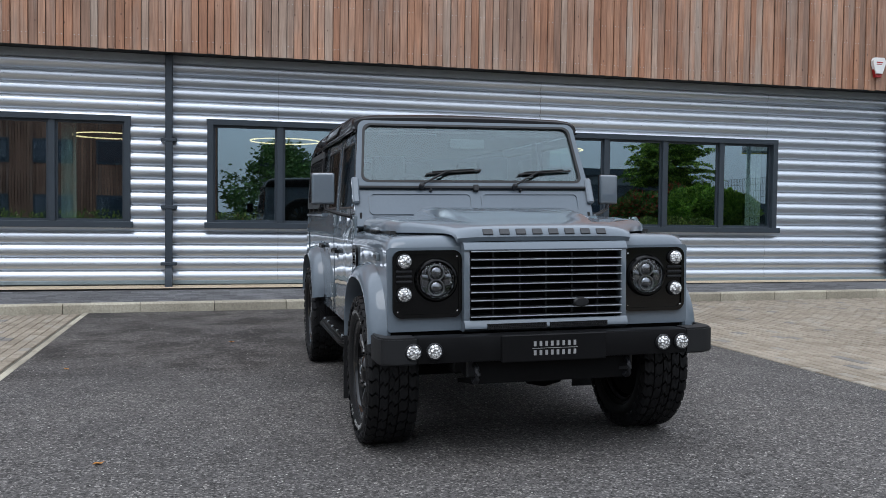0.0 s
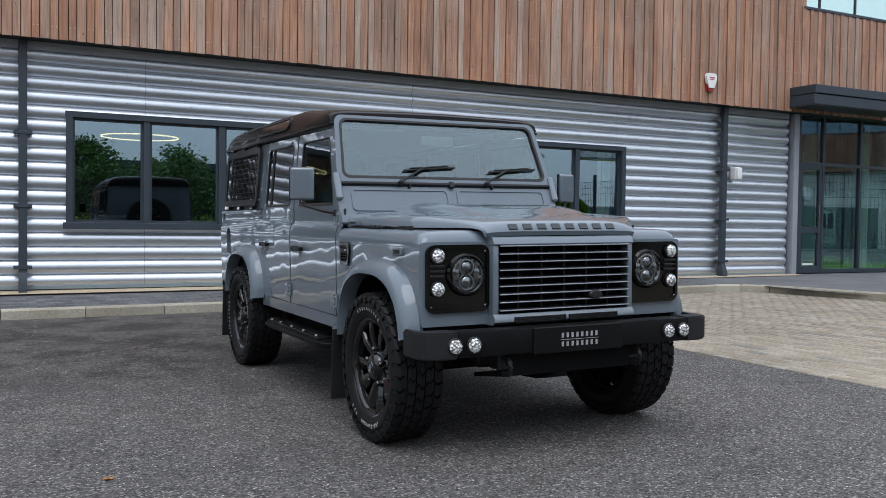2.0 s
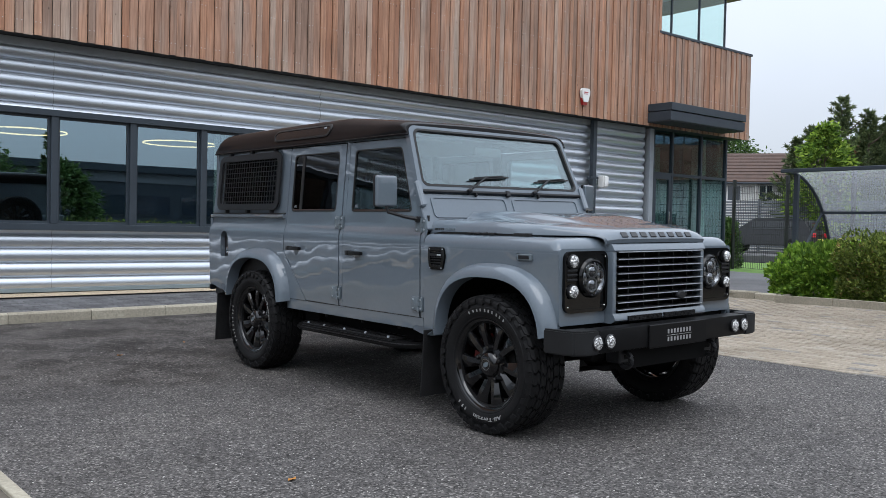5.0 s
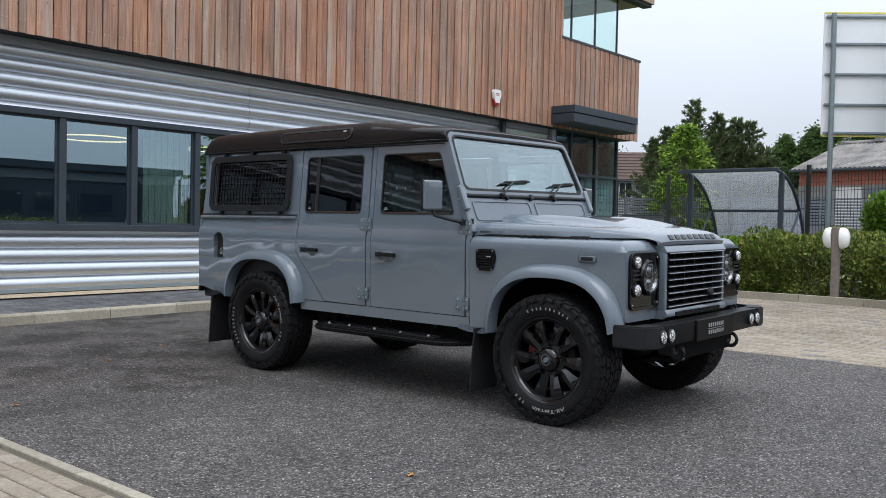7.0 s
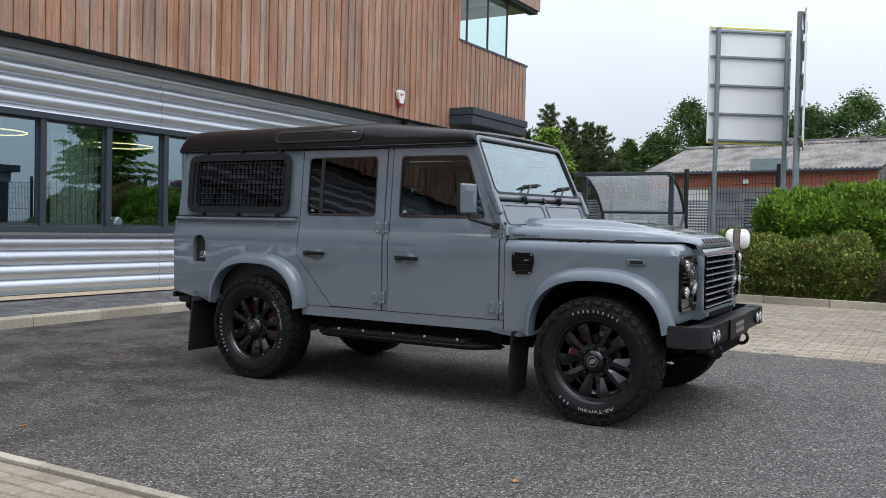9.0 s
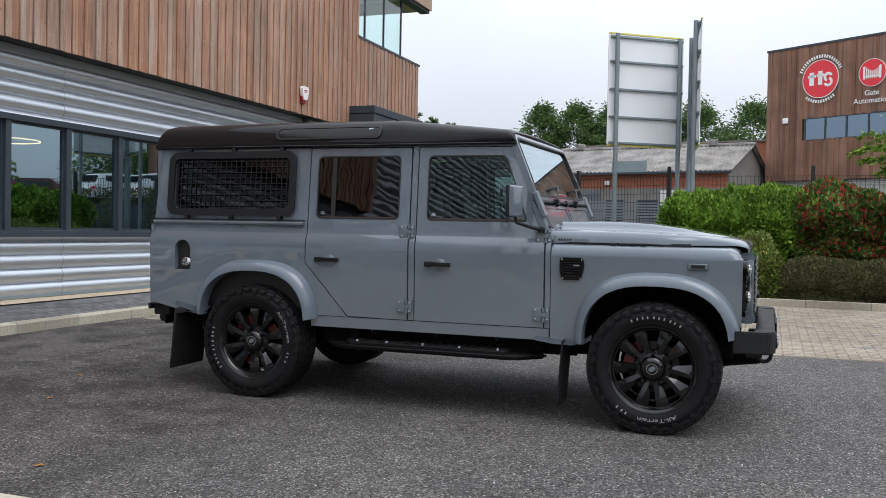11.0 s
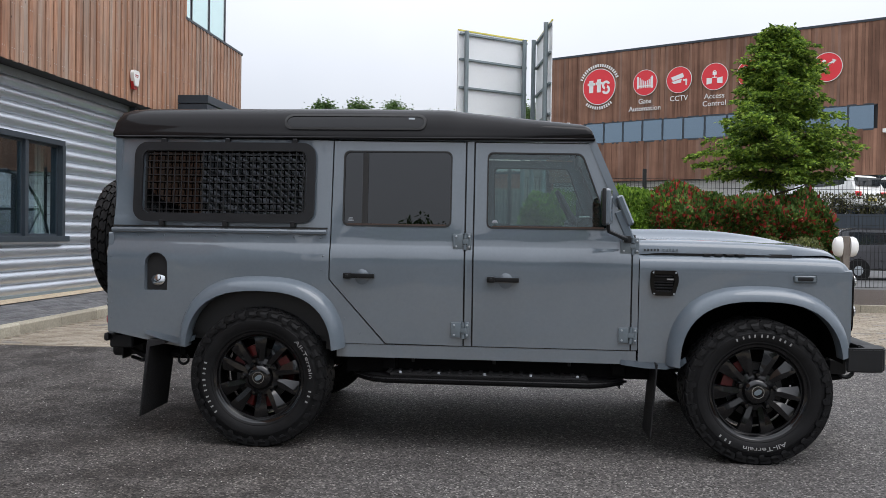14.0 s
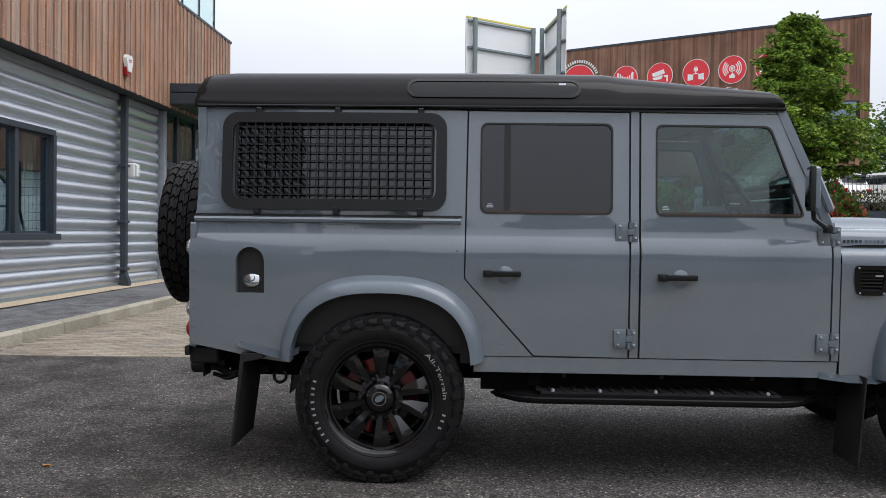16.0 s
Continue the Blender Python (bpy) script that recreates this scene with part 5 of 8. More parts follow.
# bulkhead, windscreen and its frame, on the slanted plane
SD, SN = Vector((0, 0.395, 0.9186)), Vector((0, -0.9186, 0.395))
S0 = Vector((0, 0.655, 1.19))


def slant(x, s, n):
    return Vector((x, 0, 0)) + S0 + SD * s + SN * n


def slant_ring(outer, inner, a, b):
    bm = bmesh.new()
    n = len(outer)
    rows = [[bm.verts.new(slant(x, s, d)) for x, s in o] for o, d in ((outer, a), (outer, b), (inner, b), (inner, a))]
    for k in range(4):
        r0, r1 = rows[k], rows[(k + 1) % 4]
        for i in range(n):
            bm.faces.new((r0[i], r0[(i + 1) % n], r1[(i + 1) % n], r1[i]))
    return bm


def slant_box(x0, x1, s0, s1, n0, n1, bevel=0.0):
    bm = boxed(x0, x1, s0, s1, n0, n1, bevel)
    for v in bm.verts:
        v.co = slant(v.co.x, v.co.y, v.co.z)
    return bm


def taper(pts, s0, s1, k):
    return [(x * (1 - k * (s - s0) / (s1 - s0)), s) for x, s in pts]


WO = taper(rounded(-0.782, 0.782, 0.225, 0.708, 0.05, 6), 0.225, 0.708, 0.062)
WI = taper(rounded(-0.742, 0.742, 0.268, 0.686, 0.05, 6), 0.268, 0.686, 0.049)
WS = taper(rounded(-0.726, 0.726, 0.284, 0.672, 0.045, 6), 0.284, 0.672, 0.049)
fr = part("windscreen_frame", slant_ring(WO, WI, -0.03, 0.012), M_pressed, car, "grey windscreen frame")
part("windscreen_seal", slant_ring(WI, WS, -0.012, 0.015), M_seal, fr)
bm = bmesh.new()
v0 = [bm.verts.new(slant(x, s, 0.0)) for x, s in inset(WI, 0.005)]
bm.faces.new(v0)
ex = bmesh.ops.extrude_face_region(bm, geom=bm.faces[:])
for v in ex["geom"]:
    if isinstance(v, bmesh.types.BMVert):
        v.co -= SN * 0.005
part("windscreen", bm, M_glass_clear, fr, smooth=False)
bm = slant_box(-0.788, 0.788, -0.03, 0.222, -0.05, 0.0, 0.006)
sc = part("scuttle", bm, M_pressed, car)
for a, b in ((-0.70, -0.03), (0.03, 0.70)):
    bm = slant_ring(rounded(a, b, 0.05, 0.20, 0.03), rounded(a + 0.012, b - 0.012, 0.062, 0.188, 0.025), 0.0, 0.007)
    part("vent_flap", bm, M_pressed, sc)
part("screen_rail", slant_box(-0.765, 0.765, 0.224, 0.243, 0.0, 0.02, 0.004), M_satin, sc)
for x in (-0.30, 0.0, 0.30):
    h = 0.022 if x == 0 else 0.010
    part("rail_clip", slant_box(x - h * 0.8, x + h * 0.8, 0.228 - h - (0 if x == 0 else 0.016), 0.228 + h - (0 if x == 0 else 0.016), 0.0, 0.028, 0.005), M_satin, sc)
for sgn in (-1, 1):
    bm = slant_box(sgn * 0.757, sgn * 0.802, 0.12, 0.30, -0.012, 0.03, 0.01)
    part("frame_bracket", bm, M_paint, sc)
# wipers
for x, dx in ((-0.36, 0.17), (0.26, 0.17)):
    bm = bmesh.new()
    tube(bm, [slant(x, 0.235, 0.03), slant(x + 0.02, 0.25, 0.045), slant(x + dx, 0.335, 0.035), slant(x + dx + 0.03, 0.345, 0.03)], 0.007, 6)
    w = part("wiper", bm, M_satin, car, "black wiper arm and blade")
    bm = bmesh.new()
    lathe(bm, [(0.018, 0.0), (0.018, 0.04), (0.008, 0.05)], 12, "z")
    o = part("spindle", bm, M_satin, w)
    o.matrix_basis = Matrix.Translation(slant(x, 0.235, 0.0)) @ Euler((radians(66), 0, 0)).to_matrix().to_4x4()
    bm = slant_box(x + dx - 0.13, x + dx + 0.24, 0.333, 0.341, 0.006, 0.022)
    for v in bm.verts:
        v.co += SD * (v.co.x - x - dx) * 0.08
    part("blade", bm, M_seal, w)
    bm = slant_box(x + dx - 0.09, x + dx + 0.19, 0.3405, 0.35, 0.012, 0.028, 0.003)
    for v in bm.verts:
        v.co += SD * (v.co.x - x - dx) * 0.08
    part("blade_carrier", bm, M_satin, w)

# roof
RY = [(0.905, 1.797, 1.842, 1.862, 1.872), (0.912, 1.797, 1.85, 1.870, 1.880), (0.94, 1.797, 1.86, 1.882, 1.892), (1.3, 1.798, 1.893, 1.92, 1.933), (1.66, 1.799, 1.925, 1.955, 1.972), (1.74, 1.80, 1.935, 1.966, 1.984), (2.4, 1.802, 1.94, 1.972, 1.992), (3.2, 1.804, 1.938, 1.968, 1.988), (3.55, 1.805, 1.936, 1.966, 1.985), (3.65, 1.805, 1.932, 1.96, 1.976), (3.69, 1.806, 1.922, 1.946, 1.96), (3.712, 1.806, 1.895, 1.912, 1.922), (3.718, 1.806, 1.85, 1.865, 1.872)]


def roof_row(r):
    y, zg, zs, zt, zc = r
    half = [(0.748, zg - 0.022), (0.75, zg), (0.744, zg + 0.012), (0.738, zg + 0.3 * (zs - zg)), (0.722, zg + 0.62 * (zs - zg)), (0.700, zg + 0.86 * (zs - zg)), (0.664, zs + 0.35 * (zt - zs)), (0.60, zt - 0.003), (0.45, zt + 0.35 * (zc - zt)), (0.22, zt + 0.8 * (zc - zt)), (0.0, zc)]
    pts = [(-x, z) for x, z in half] + [(x, z) for x, z in half[-2::-1]]
    return [(x, y, z) for x, z in pts]


rows = [roof_row(r) for r in RY]
# the first rows lean back with the windscreen and are squarer
for k, lean in ((0, 1.0), (1, 1.0), (2, 0.9)):
    rows[k] = [(x * (1 + 0.085 * (abs(x) > 0.59) * min(1, (z - 1.79) / 0.06) * (z > 1.79)), y + lean * 0.43 * max(0, z - 1.797), z) for x, y, z in rows[k]]
bm = bmesh.new()
sheet(bm, lambda i, j: rows[i][j], len(rows) - 1, len(rows[0]) - 1)
bm.faces.new([bm.verts.new(p) for p in rows[-1]])
lip = [(x * 0.965, y - 0.014 + 0.012, z - 0.032) if z > 1.81 else (x * 0.98, y, z) for x, y, z in rows[0]]
sheet(bm, lambda i, j: (rows[0], lip, [(x, y + 0.02, z) for x, y, z in lip])[i][j], 2, len(lip) - 1)
roof = part("roof", bm, M_roofblack, car, "gloss black roof with alpine side lights", angle=40)
part("headlining", boxed(-0.70, 0.70, 0.98, 3.62, 1.775, 1.79), M_lining, car)


def roof_x(z):
    return mix_table([(1.80, 0.744), (1.842, 0.738), (1.887, 0.722), (1.92, 0.700), (1.94, 0.68)], z)


for sgn in (-1, 1):
    part("gutter", boxed(sgn * 0.744, sgn * 0.768, 0.90, 3.70, 1.776, 1.790, 0.004), M_roofblack, roof)
    ao = rounded(1.86, 2.69, 1.832, 1.926, 0.045)
    aw = part("alpine_seal", side_ring(ao, inset(ao, 0.013), sgn, -0.002, 0.009, roof_x), M_seal, roof)
    part("alpine_pane", side_panel(inset(ao, 0.012), (), sgn, 0.004, roof_x, 0.004, [1.842, 1.887, 1.92]), M_alpine, aw)
    part("glass_mark", side_panel([(1.93, 1.895), (1.965, 1.895), (1.965, 1.905), (1.93, 1.905)], (), sgn, 0.001, roof_x, 0.0055, []), M_steel, aw)

# tailgate, rear panel and lamps
part("rear_panel", boxed(-0.80, 0.80, 3.69, 3.724, 0.62, 1.22, 0.006), M_paint, car)
part("rear_upper", boxed(-0.755, 0.755, 3.655, 3.70, 1.22, 1.79, 0.006), M_paint, car)
for sgn in (-1, 1):
    for z in (1.10, 0.80, 0.70):
        bm = bmesh.new()
        lathe(bm, [(0.042, 3.724), (0.042, 3.745), (0.03, 3.757), (0.001, 3.76)], 20, "y", (sgn * 0.72, 0, z))
        part("tail_lamp", bm, M_ledlens if z > 0.75 else M_redplastic, car, "round rear lamp")
part("rear_crossmember", boxed(-0.74, 0.74, 3.60, 3.745, 0.53, 0.615, 0.01), M_satin, car)
bm = bmesh.new()
tube(bm, [(-0.62 + 0.02 * math.sin(a * 0.9), 3.66 - a * 0.018, 0.46 - 0.02 * math.sin(a * 0.45)) for a in range(12)], 0.012, 6)
tube(bm, [(-0.5, 3.72, 0.5), (-0.52, 3.6, 0.44), (-0.48, 3.42, 0.47)], 0.022, 8)
part("hose", bm, M_satin, car)
bm = bmesh.new()
lathe(bm, [(0.001, 3.70), (0.036, 3.70), (0.040, 3.715), (0.040, 3.765), (0.030, 3.775), (0.001, 3.777)], 16, "y", (-0.60, 0, 0.50))
part("trailer_socket", bm, M_satin, car)
part("socket_plate", boxed(-0.66, -0.54, 3.695, 3.703, 0.45, 0.60, 0.006), M_satin, car)
part("reflector_lamp", boxed(-0.80, -0.74, 3.724, 3.752, 0.575, 0.625, 0.014, 2), M_satin, car)
part("tow_bracket", boxed(-0.52, -0.14, 3.62, 3.74, 0.455, 0.535, 0.012), M_satin, car)
bm = boxed(-0.05, 0.05, 3.74, 3.86, 0.47, 0.55, 0.01)
tube(bm, [(0, 3.84, 0.54), (0, 3.84, 0.60)], 0.025, 12)
part("tow_hitch", bm, M_satin, car)
part("tow_plate", boxed(-0.45, -0.25, 3.72, 3.8, 0.5, 0.58, 0.01), M_satin, car)

# bumper, plate, auxiliary lamps, guard and recovery rings
bp = part("front_bumper", boxed(-0.70, 0.70, -0.69, -0.58, 0.528, 0.652, 0.008, 2), M_step, car, "satin black winch-style steel bumper")
for sgn in (-1, 1):
    bm = bmesh.new()
    prism(bm, [(sgn * 0.70, -0.695), (sgn * 0.80, -0.695), (sgn * 0.865, -0.66), (sgn * 0.885, -0.60), (sgn * 0.885, -0.46), (sgn * 0.86, -0.46), (sgn * 0.84, -0.58), (sgn * 0.70, -0.58)], "z", 0.525, 0.655)
    bmesh.ops.bevel(bm, geom=bm.edges[:], offset=0.008, segments=2, affect="EDGES")
    part("bumper_end", bm, M_plastic, bp)
    for x in (0.595, 0.698):
        bm = bmesh.new()
        lathe(bm, [(0.04, -0.688), (0.042, -0.698), (0.038, -0.704), (0.036, -0.702)], 24, "y", (sgn * x - 0.022, 0, 0.588))
        lampb = part("auxiliary_lamp", bm, M_satin, bp, "small round clear driving lamp")
        bm = bmesh.new()
        lathe(bm, [(0.036, -0.698), (0.033, -0.706), (0.018, -0.712), (0.001, -0.713)], 24, "y", (sgn * x - 0.022, 0, 0.588))
        part("lens", bm, M_ledlens, lampb)
    bm = bmesh.new()
    tube(bm, [(sgn * 0.40, -0.63 - 0.042 * math.cos(radians(a)), 0.46 + 0.042 * math.sin(radians(a))) for a in range(0, 360, 30)], 0.013, 8, closed=True)
    part("recovery_ring", bm, M_satin, car)
    part("ring_bracket", boxed(sgn * 0.36, sgn * 0.44, -0.62, -0.52, 0.44, 0.53, 0.008), M_satin, car)
pl = part("plate_panel", boxed(-0.285, 0.258, -0.703, -0.69, 0.52, 0.652, 0.004), M_step, bp, "black show plate with two bars of pale lettering")
for z, w in ((0.607, 0.118), (0.563, 0.118)):
    for k in range(8):
        x = -0.012 + (k - 3.5) * 2 * w / 8
        part("letter_bar", boxed(x - 0.0075, x + 0.0055, -0.706, -0.703, z - 0.012, z + 0.012), M_wletter, pl, smooth=False)
part("rule", boxed(-0.13, 0.106, -0.706, -0.703, 0.5835, 0.5855), M_wletter, pl, smooth=False)
bm = bmesh.new()
prism(bm, [(-0.63, 0.52), (-0.61, 0.405), (-0.30, 0.36), (-0.30, 0.38), (-0.59, 0.425), (-0.60, 0.52)], "x", -0.40, 0.42)
part("steering_guard", bm, M_under, car)
# chassis, axles and belly
part("chassis", boxed(-0.42, 0.42, -0.45, 3.6, 0.47, 0.60, 0.01), M_under, car)
part("belly", boxed(-0.74, 0.74, 0.47, 2.32, 0.545, 0.60, 0.01), M_under, car)
for sgn in (-1, 1):
    part("chassis_rail", boxed(sgn * 0.36, sgn * 0.46, -0.45, 3.62, 0.43, 0.55, 0.01), M_under, car)
    part("outrigger", boxed(sgn * 0.44, sgn * 0.72, 0.70, 0.78, 0.44, 0.56, 0.01), M_under, car)
    part("outrigger", boxed(sgn * 0.44, sgn * 0.72, 2.02, 2.10, 0.44, 0.56, 0.01), M_under, car)
bm = bmesh.new()
lathe(bm, [(0.10, 0.35), (0.17, 0.45), (0.17, 0.95), (0.12, 1.15), (0.15, 1.35), (0.13, 1.62), (0.05, 1.7)], 14, "y", (0, 0, 0.50))
part("gearbox", bm, M_under, car)
bm = bmesh.new()
tube(bm, [(0.02, 1.65, 0.46), (0.18, 2.75, 0.41)], 0.035, 10)
part("propshaft", bm, M_under, car)
part("fuel_tank", boxed(-0.34, 0.34, 3.0, 3.55, 0.42, 0.60, 0.03, 2), M_under, car)
part("tool_locker", boxed(0.47, 0.73, 0.95, 1.9, 0.42, 0.55, 0.02, 2), M_under, car)
part("belly", boxed(-0.72, 0.72, 3.28, 3.69, 0.62, 0.66), M_under, car)
part("engine_bay", boxed(-0.42, 0.42, -0.48, 0.64, 0.55, 1.10), M_under, car)
for y in (0.0, 2.794):
    bm = bmesh.new()
    tube(bm, [(-0.70, y, 0.40), (0.70, y, 0.40)], 0.05, 12)
    lathe(bm, [(0.05, -0.12), (0.13, -0.09), (0.15, 0.0), (0.13, 0.09), (0.05, 0.12)], 16, "x", (0.18, y, 0.40))
    part("axle", bm, M_under, car)
    for sgn in (-1, 1):
        bm = bmesh.new()
        n = 6
        tube(bm, [(sgn * 0.5 + 0.055 * math.cos(a * 0.7), y + 0.055 * math.sin(a * 0.7), 0.45 + a * 0.011) for a in range(36)], 0.009, 5)
        part("coil_spring", bm, M_under, car)
bm = bmesh.new()
tube(bm, [(0.3, 0.9, 0.47), (0.3, 2.0, 0.46), (0.45, 2.3, 0.5)], 0.035, 10)
tube(bm, [(0.2, 1.2, 0.44), (0.2, 1.75, 0.44)], 0.10, 12)
part("exhaust", bm, M_under, car)

# side steps and mud flaps
for sgn in (-1, 1):
    bm = bmesh.new()
    prism(bm, [(sgn * 0.69, 0.68), (sgn * 0.84, 0.83), (sgn * 0.872, 0.92), (sgn * 0.872, 2.06), (sgn * 0.84, 2.15), (sgn * 0.69, 2.28)], "z", 0.388, 0.428)
    bmesh.ops.bevel(bm, geom=bm.edges[:], offset=0.014, segments=3, affect="EDGES")
    st = part("side_step", bm, M_step, car, "black side step with ribbed tread plate")
    part("tread_plate", boxed(sgn * 0.712, sgn * 0.852, 0.92, 2.04, 0.424, 0.444, 0.008, 2), M_rubber, st)
    part("sill_inner", boxed(sgn * 0.64, sgn * 0.66, 0.50, 2.32, 0.415, 0.56), M_under, car)
    for k in range(20):
        y = 0.9 + k * 0.058
        part("tread_rib", boxed(sgn * 0.722, sgn * 0.842, y + 0.035, y + 0.055, 0.444, 0.451), M_rubber, st, smooth=False)
    for y in (0.98, 1.24, 1.5, 1.76, 1.98):
        bm = bmesh.new()
        lathe(bm, [(0.009, 0.444), (0.008, 0.455), (0.001, 0.457)], 8, "z", (sgn * 0.838, y, 0))
        part("stud", bm, M_steel, st)
    for y in (1.02, 1.45, 1.92):
        bm = bmesh.new()
        tube(bm, [(sgn * 0.72, y, 0.49), (sgn * 0.72, y, 0.56)], 0.009, 6)
        part("step_bracket", bm, M_satin, st)
    bm = bmesh.new()
    prism(bm, [(3.36, 0.60), (3.46, 0.60), (3.505, 0.15), (3.497, 0.15), (3.445, 0.56), (3.35, 0.58)], "x", sgn * 0.46, sgn * 0.86)
    part("mud_flap", bm, M_flap, car, "black rubber mud flap")
    bm = boxed(sgn * 0.60, sgn * 0.885, 0.545, 0.553, 0.12, 0.54, 0.002)
    bmesh.ops.rotate(bm, cent=(0, 0.55, 0.54), matrix=Matrix.Rotation(radians(4), 3, "X"), verts=bm.verts)
    part("mud_flap", bm, M_flap, car, "black rubber mud flap")
    # turned-out lips under the flares' rear ends
    part("wing_stay", turned_lip([(0.38, 0.545), (0.42, 0.520), (0.50, 0.510), (0.62, 0.512), (0.74, 0.522)], sgn), M_pressed, car)
    part("arch_stay", turned_lip([(3.19, 0.600), (3.235, 0.580), (3.29, 0.583), (3.38, 0.604), (3.49, 0.628)], sgn), M_pressed, car)

for sgn in (-1, 1):
    bm = bmesh.new()
    tube(bm, [(sgn * 0.68, 3.31 + 0.03 * math.cos(radians(a)), 0.463 + 0.03 * math.sin(radians(a))) for a in range(0, 360, 30)], 0.009, 6, closed=True)
    part("lashing_eye", bm, M_satin, car)
    part("eye_bracket", boxed(sgn * 0.665, sgn * 0.695, 3.29, 3.33, 0.485, 0.63, 0.006), M_under, car)
# door mirrors
for sgn in (-1, 1):
    bm = bmesh.new()
    tube(bm, [(sgn * 0.80, 0.715, 1.225), (sgn * 0.87, 0.76, 1.24), (sgn * 0.955, 0.835, 1.27), (sgn * 0.97, 0.845, 1.33)], [0.013, 0.012, 0.011, 0.011], 8)
    mr = part("door_mirror", bm, M_satin, car, "grey door mirror on a black arm")
    part("mirror_base", boxed(sgn * 0.795, sgn * 0.818, 0.695, 0.735, 1.205, 1.245, 0.008, 2), M_satin, mr)
    bm = boxed(sgn * 0.90, sgn * 1.04, 0.822, 0.858, 1.305, 1.50, 0.017, 4)
    for v in bm.verts:
        v.co.y += 0.22 * (abs(v.co.x) - 0.97)
    part("mirror_shell", bm, M_paint, mr)
    bm = boxed(sgn * 0.897, sgn * 1.043, 0.842, 0.868, 1.302, 1.503, 0.012, 2)
    for v in bm.verts:
        v.co.y += 0.22 * (abs(v.co.x) - 0.97)
    part("mirror_rim", bm, M_satin, mr)
    bm = boxed(sgn * 0.914, sgn * 1.026, 0.87, 0.873, 1.32, 1.485)
    for v in bm.verts:
        v.co.y += 0.22 * (abs(v.co.x) - 0.97)
    part("mirror_glass", bm, M_mirror, mr)

# cabin
part("cabin_floor", boxed(-0.74, 0.74, 0.66, 3.66, 0.60, 0.64), M_interior, car)
part("door_lining", boxed(-0.77, -0.755, 0.72, 2.38, 0.64, 1.26), M_interior, car)
part("door_lining", boxed(0.755, 0.77, 0.72, 2.38, 0.64, 1.26), M_interior, car)
part("tub_lining", boxed(-0.77, -0.755, 2.42, 3.66, 0.64, 1.30), M_interior, car)
part("tub_lining", boxed(0.755, 0.77, 2.42, 3.66, 0.64, 1.30), M_interior, car)
bm = bmesh.new()
prism(bm, [(0.79, 0.9), (0.79, 1.27), (0.84, 1.34), (0.95, 1.345), (1.0, 1.30), (0.98, 1.05), (0.86, 0.9)], "x", -0.73, 0.73)
bmesh.ops.bevel(bm, geom=bm.edges[:], offset=0.015, segments=2, affect="EDGES")
part("dashboard", bm, M_interior, car)
bm = bmesh.new()
sw = [Vector((-0.38 + 0.19 * math.cos(radians(a)), 0, 0.19 * math.sin(radians(a)))) for a in range(0, 360, 15)]
rot = Matrix.Rotation(radians(-28), 3, "X")
sw = [rot @ Vector((p.x + 0.38, p.y, p.z)) + Vector((-0.38, 1.0, 1.33)) for p in sw]
tube(bm, sw, 0.014, 8, closed=True)
tube(bm, [sw[0], sw[12]], 0.012, 6)
tube(bm, [sw[18], (-0.38, 1.0, 1.33)], 0.012, 6)
tube(bm, [(-0.38, 1.0, 1.33), (-0.38, 0.88, 1.24)], 0.03, 8)
part("steering_wheel", bm, M_interior, car)


def seat(x, y, w=0.48):
    s = part("seat", boxed(x - w / 2, x + w / 2, y - 0.24, y + 0.26, 0.84, 0.98, 0.04, 3), M_interior, car, "black leather seat")
    bm = boxed(x - w / 2 + 0.01, x + w / 2 - 0.01, y + 0.2, y + 0.32, 0.93, 1.46, 0.045, 3)
    for v in bm.verts:
        v.co.y += 0.2 * (v.co.z - 0.95)
        v.co.x = x + (v.co.x - x) * (1 - 0.25 * max(0, v.co.z - 1.25) / 0.2)
    part("backrest", bm, M_interior, s)
    bm = boxed(x - 0.12, x + 0.12, y + 0.33, y + 0.41, 1.49, 1.67, 0.03, 3)
    part("headrest", bm, M_interior, s)
    bm = bmesh.new()
    for dx in (-0.05, 0.05):
        tube(bm, [(x + dx, y + 0.36, 1.42), (x + dx, y + 0.37, 1.52)], 0.006, 6)
    part("headrest_post", bm, M_chrome, s)
    part("seat_box", boxed(x - w / 2 + 0.02, x + w / 2 - 0.02, y - 0.2, y + 0.25, 0.64, 0.84, 0.01), M_interior, s)


seat(-0.40, 1.30)
seat(0.40, 1.30)
seat(-0.46, 2.12, 0.44)
seat(0.0, 2.12, 0.42)
seat(0.46, 2.12, 0.44)
part("cubby_box", boxed(-0.14, 0.14, 1.1, 1.6, 0.64, 1.05, 0.03, 2), M_interior, car)
bm = boxed(-0.12, 0.12, 0.93, 0.96, 1.67, 1.735, 0.012, 2)
part("interior_mirror", bm, M_lining, car)
for x in (-0.4, 0.4):
    part("sun_visor", boxed(x - 0.2, x + 0.2, 0.98, 1.12, 1.755, 1.772, 0.005), M_lining, car)
part("papers", boxed(0.02, 0.2, 0.86, 0.92, 1.345, 1.357, 0.004), M_whitebox, car)

# wheels
TYRE_R, TYRE_W = 0.392, 0.133


def tyre_bm():
    bm = bmesh.new()
    half = [(0.258, 0.1), (0.268, 0.115), (0.274, 0.119), (0.278, 0.1185), (0.29, 0.126), (0.318, 0.132), (0.331, 0.131), (0.334, 0.128), (0.350, 0.124), (0.366, 0.114), (0.380, 0.102), (0.385, 0.09), (0.387, 0.0)]
    prof = [(r, -x) for r, x in half] + [(r, x) for r, x in half[-2::-1]]
    lathe(bm, prof + [(0.235, 0.09), (0.235, -0.09)], 72, "x", closed=True)

    return bm


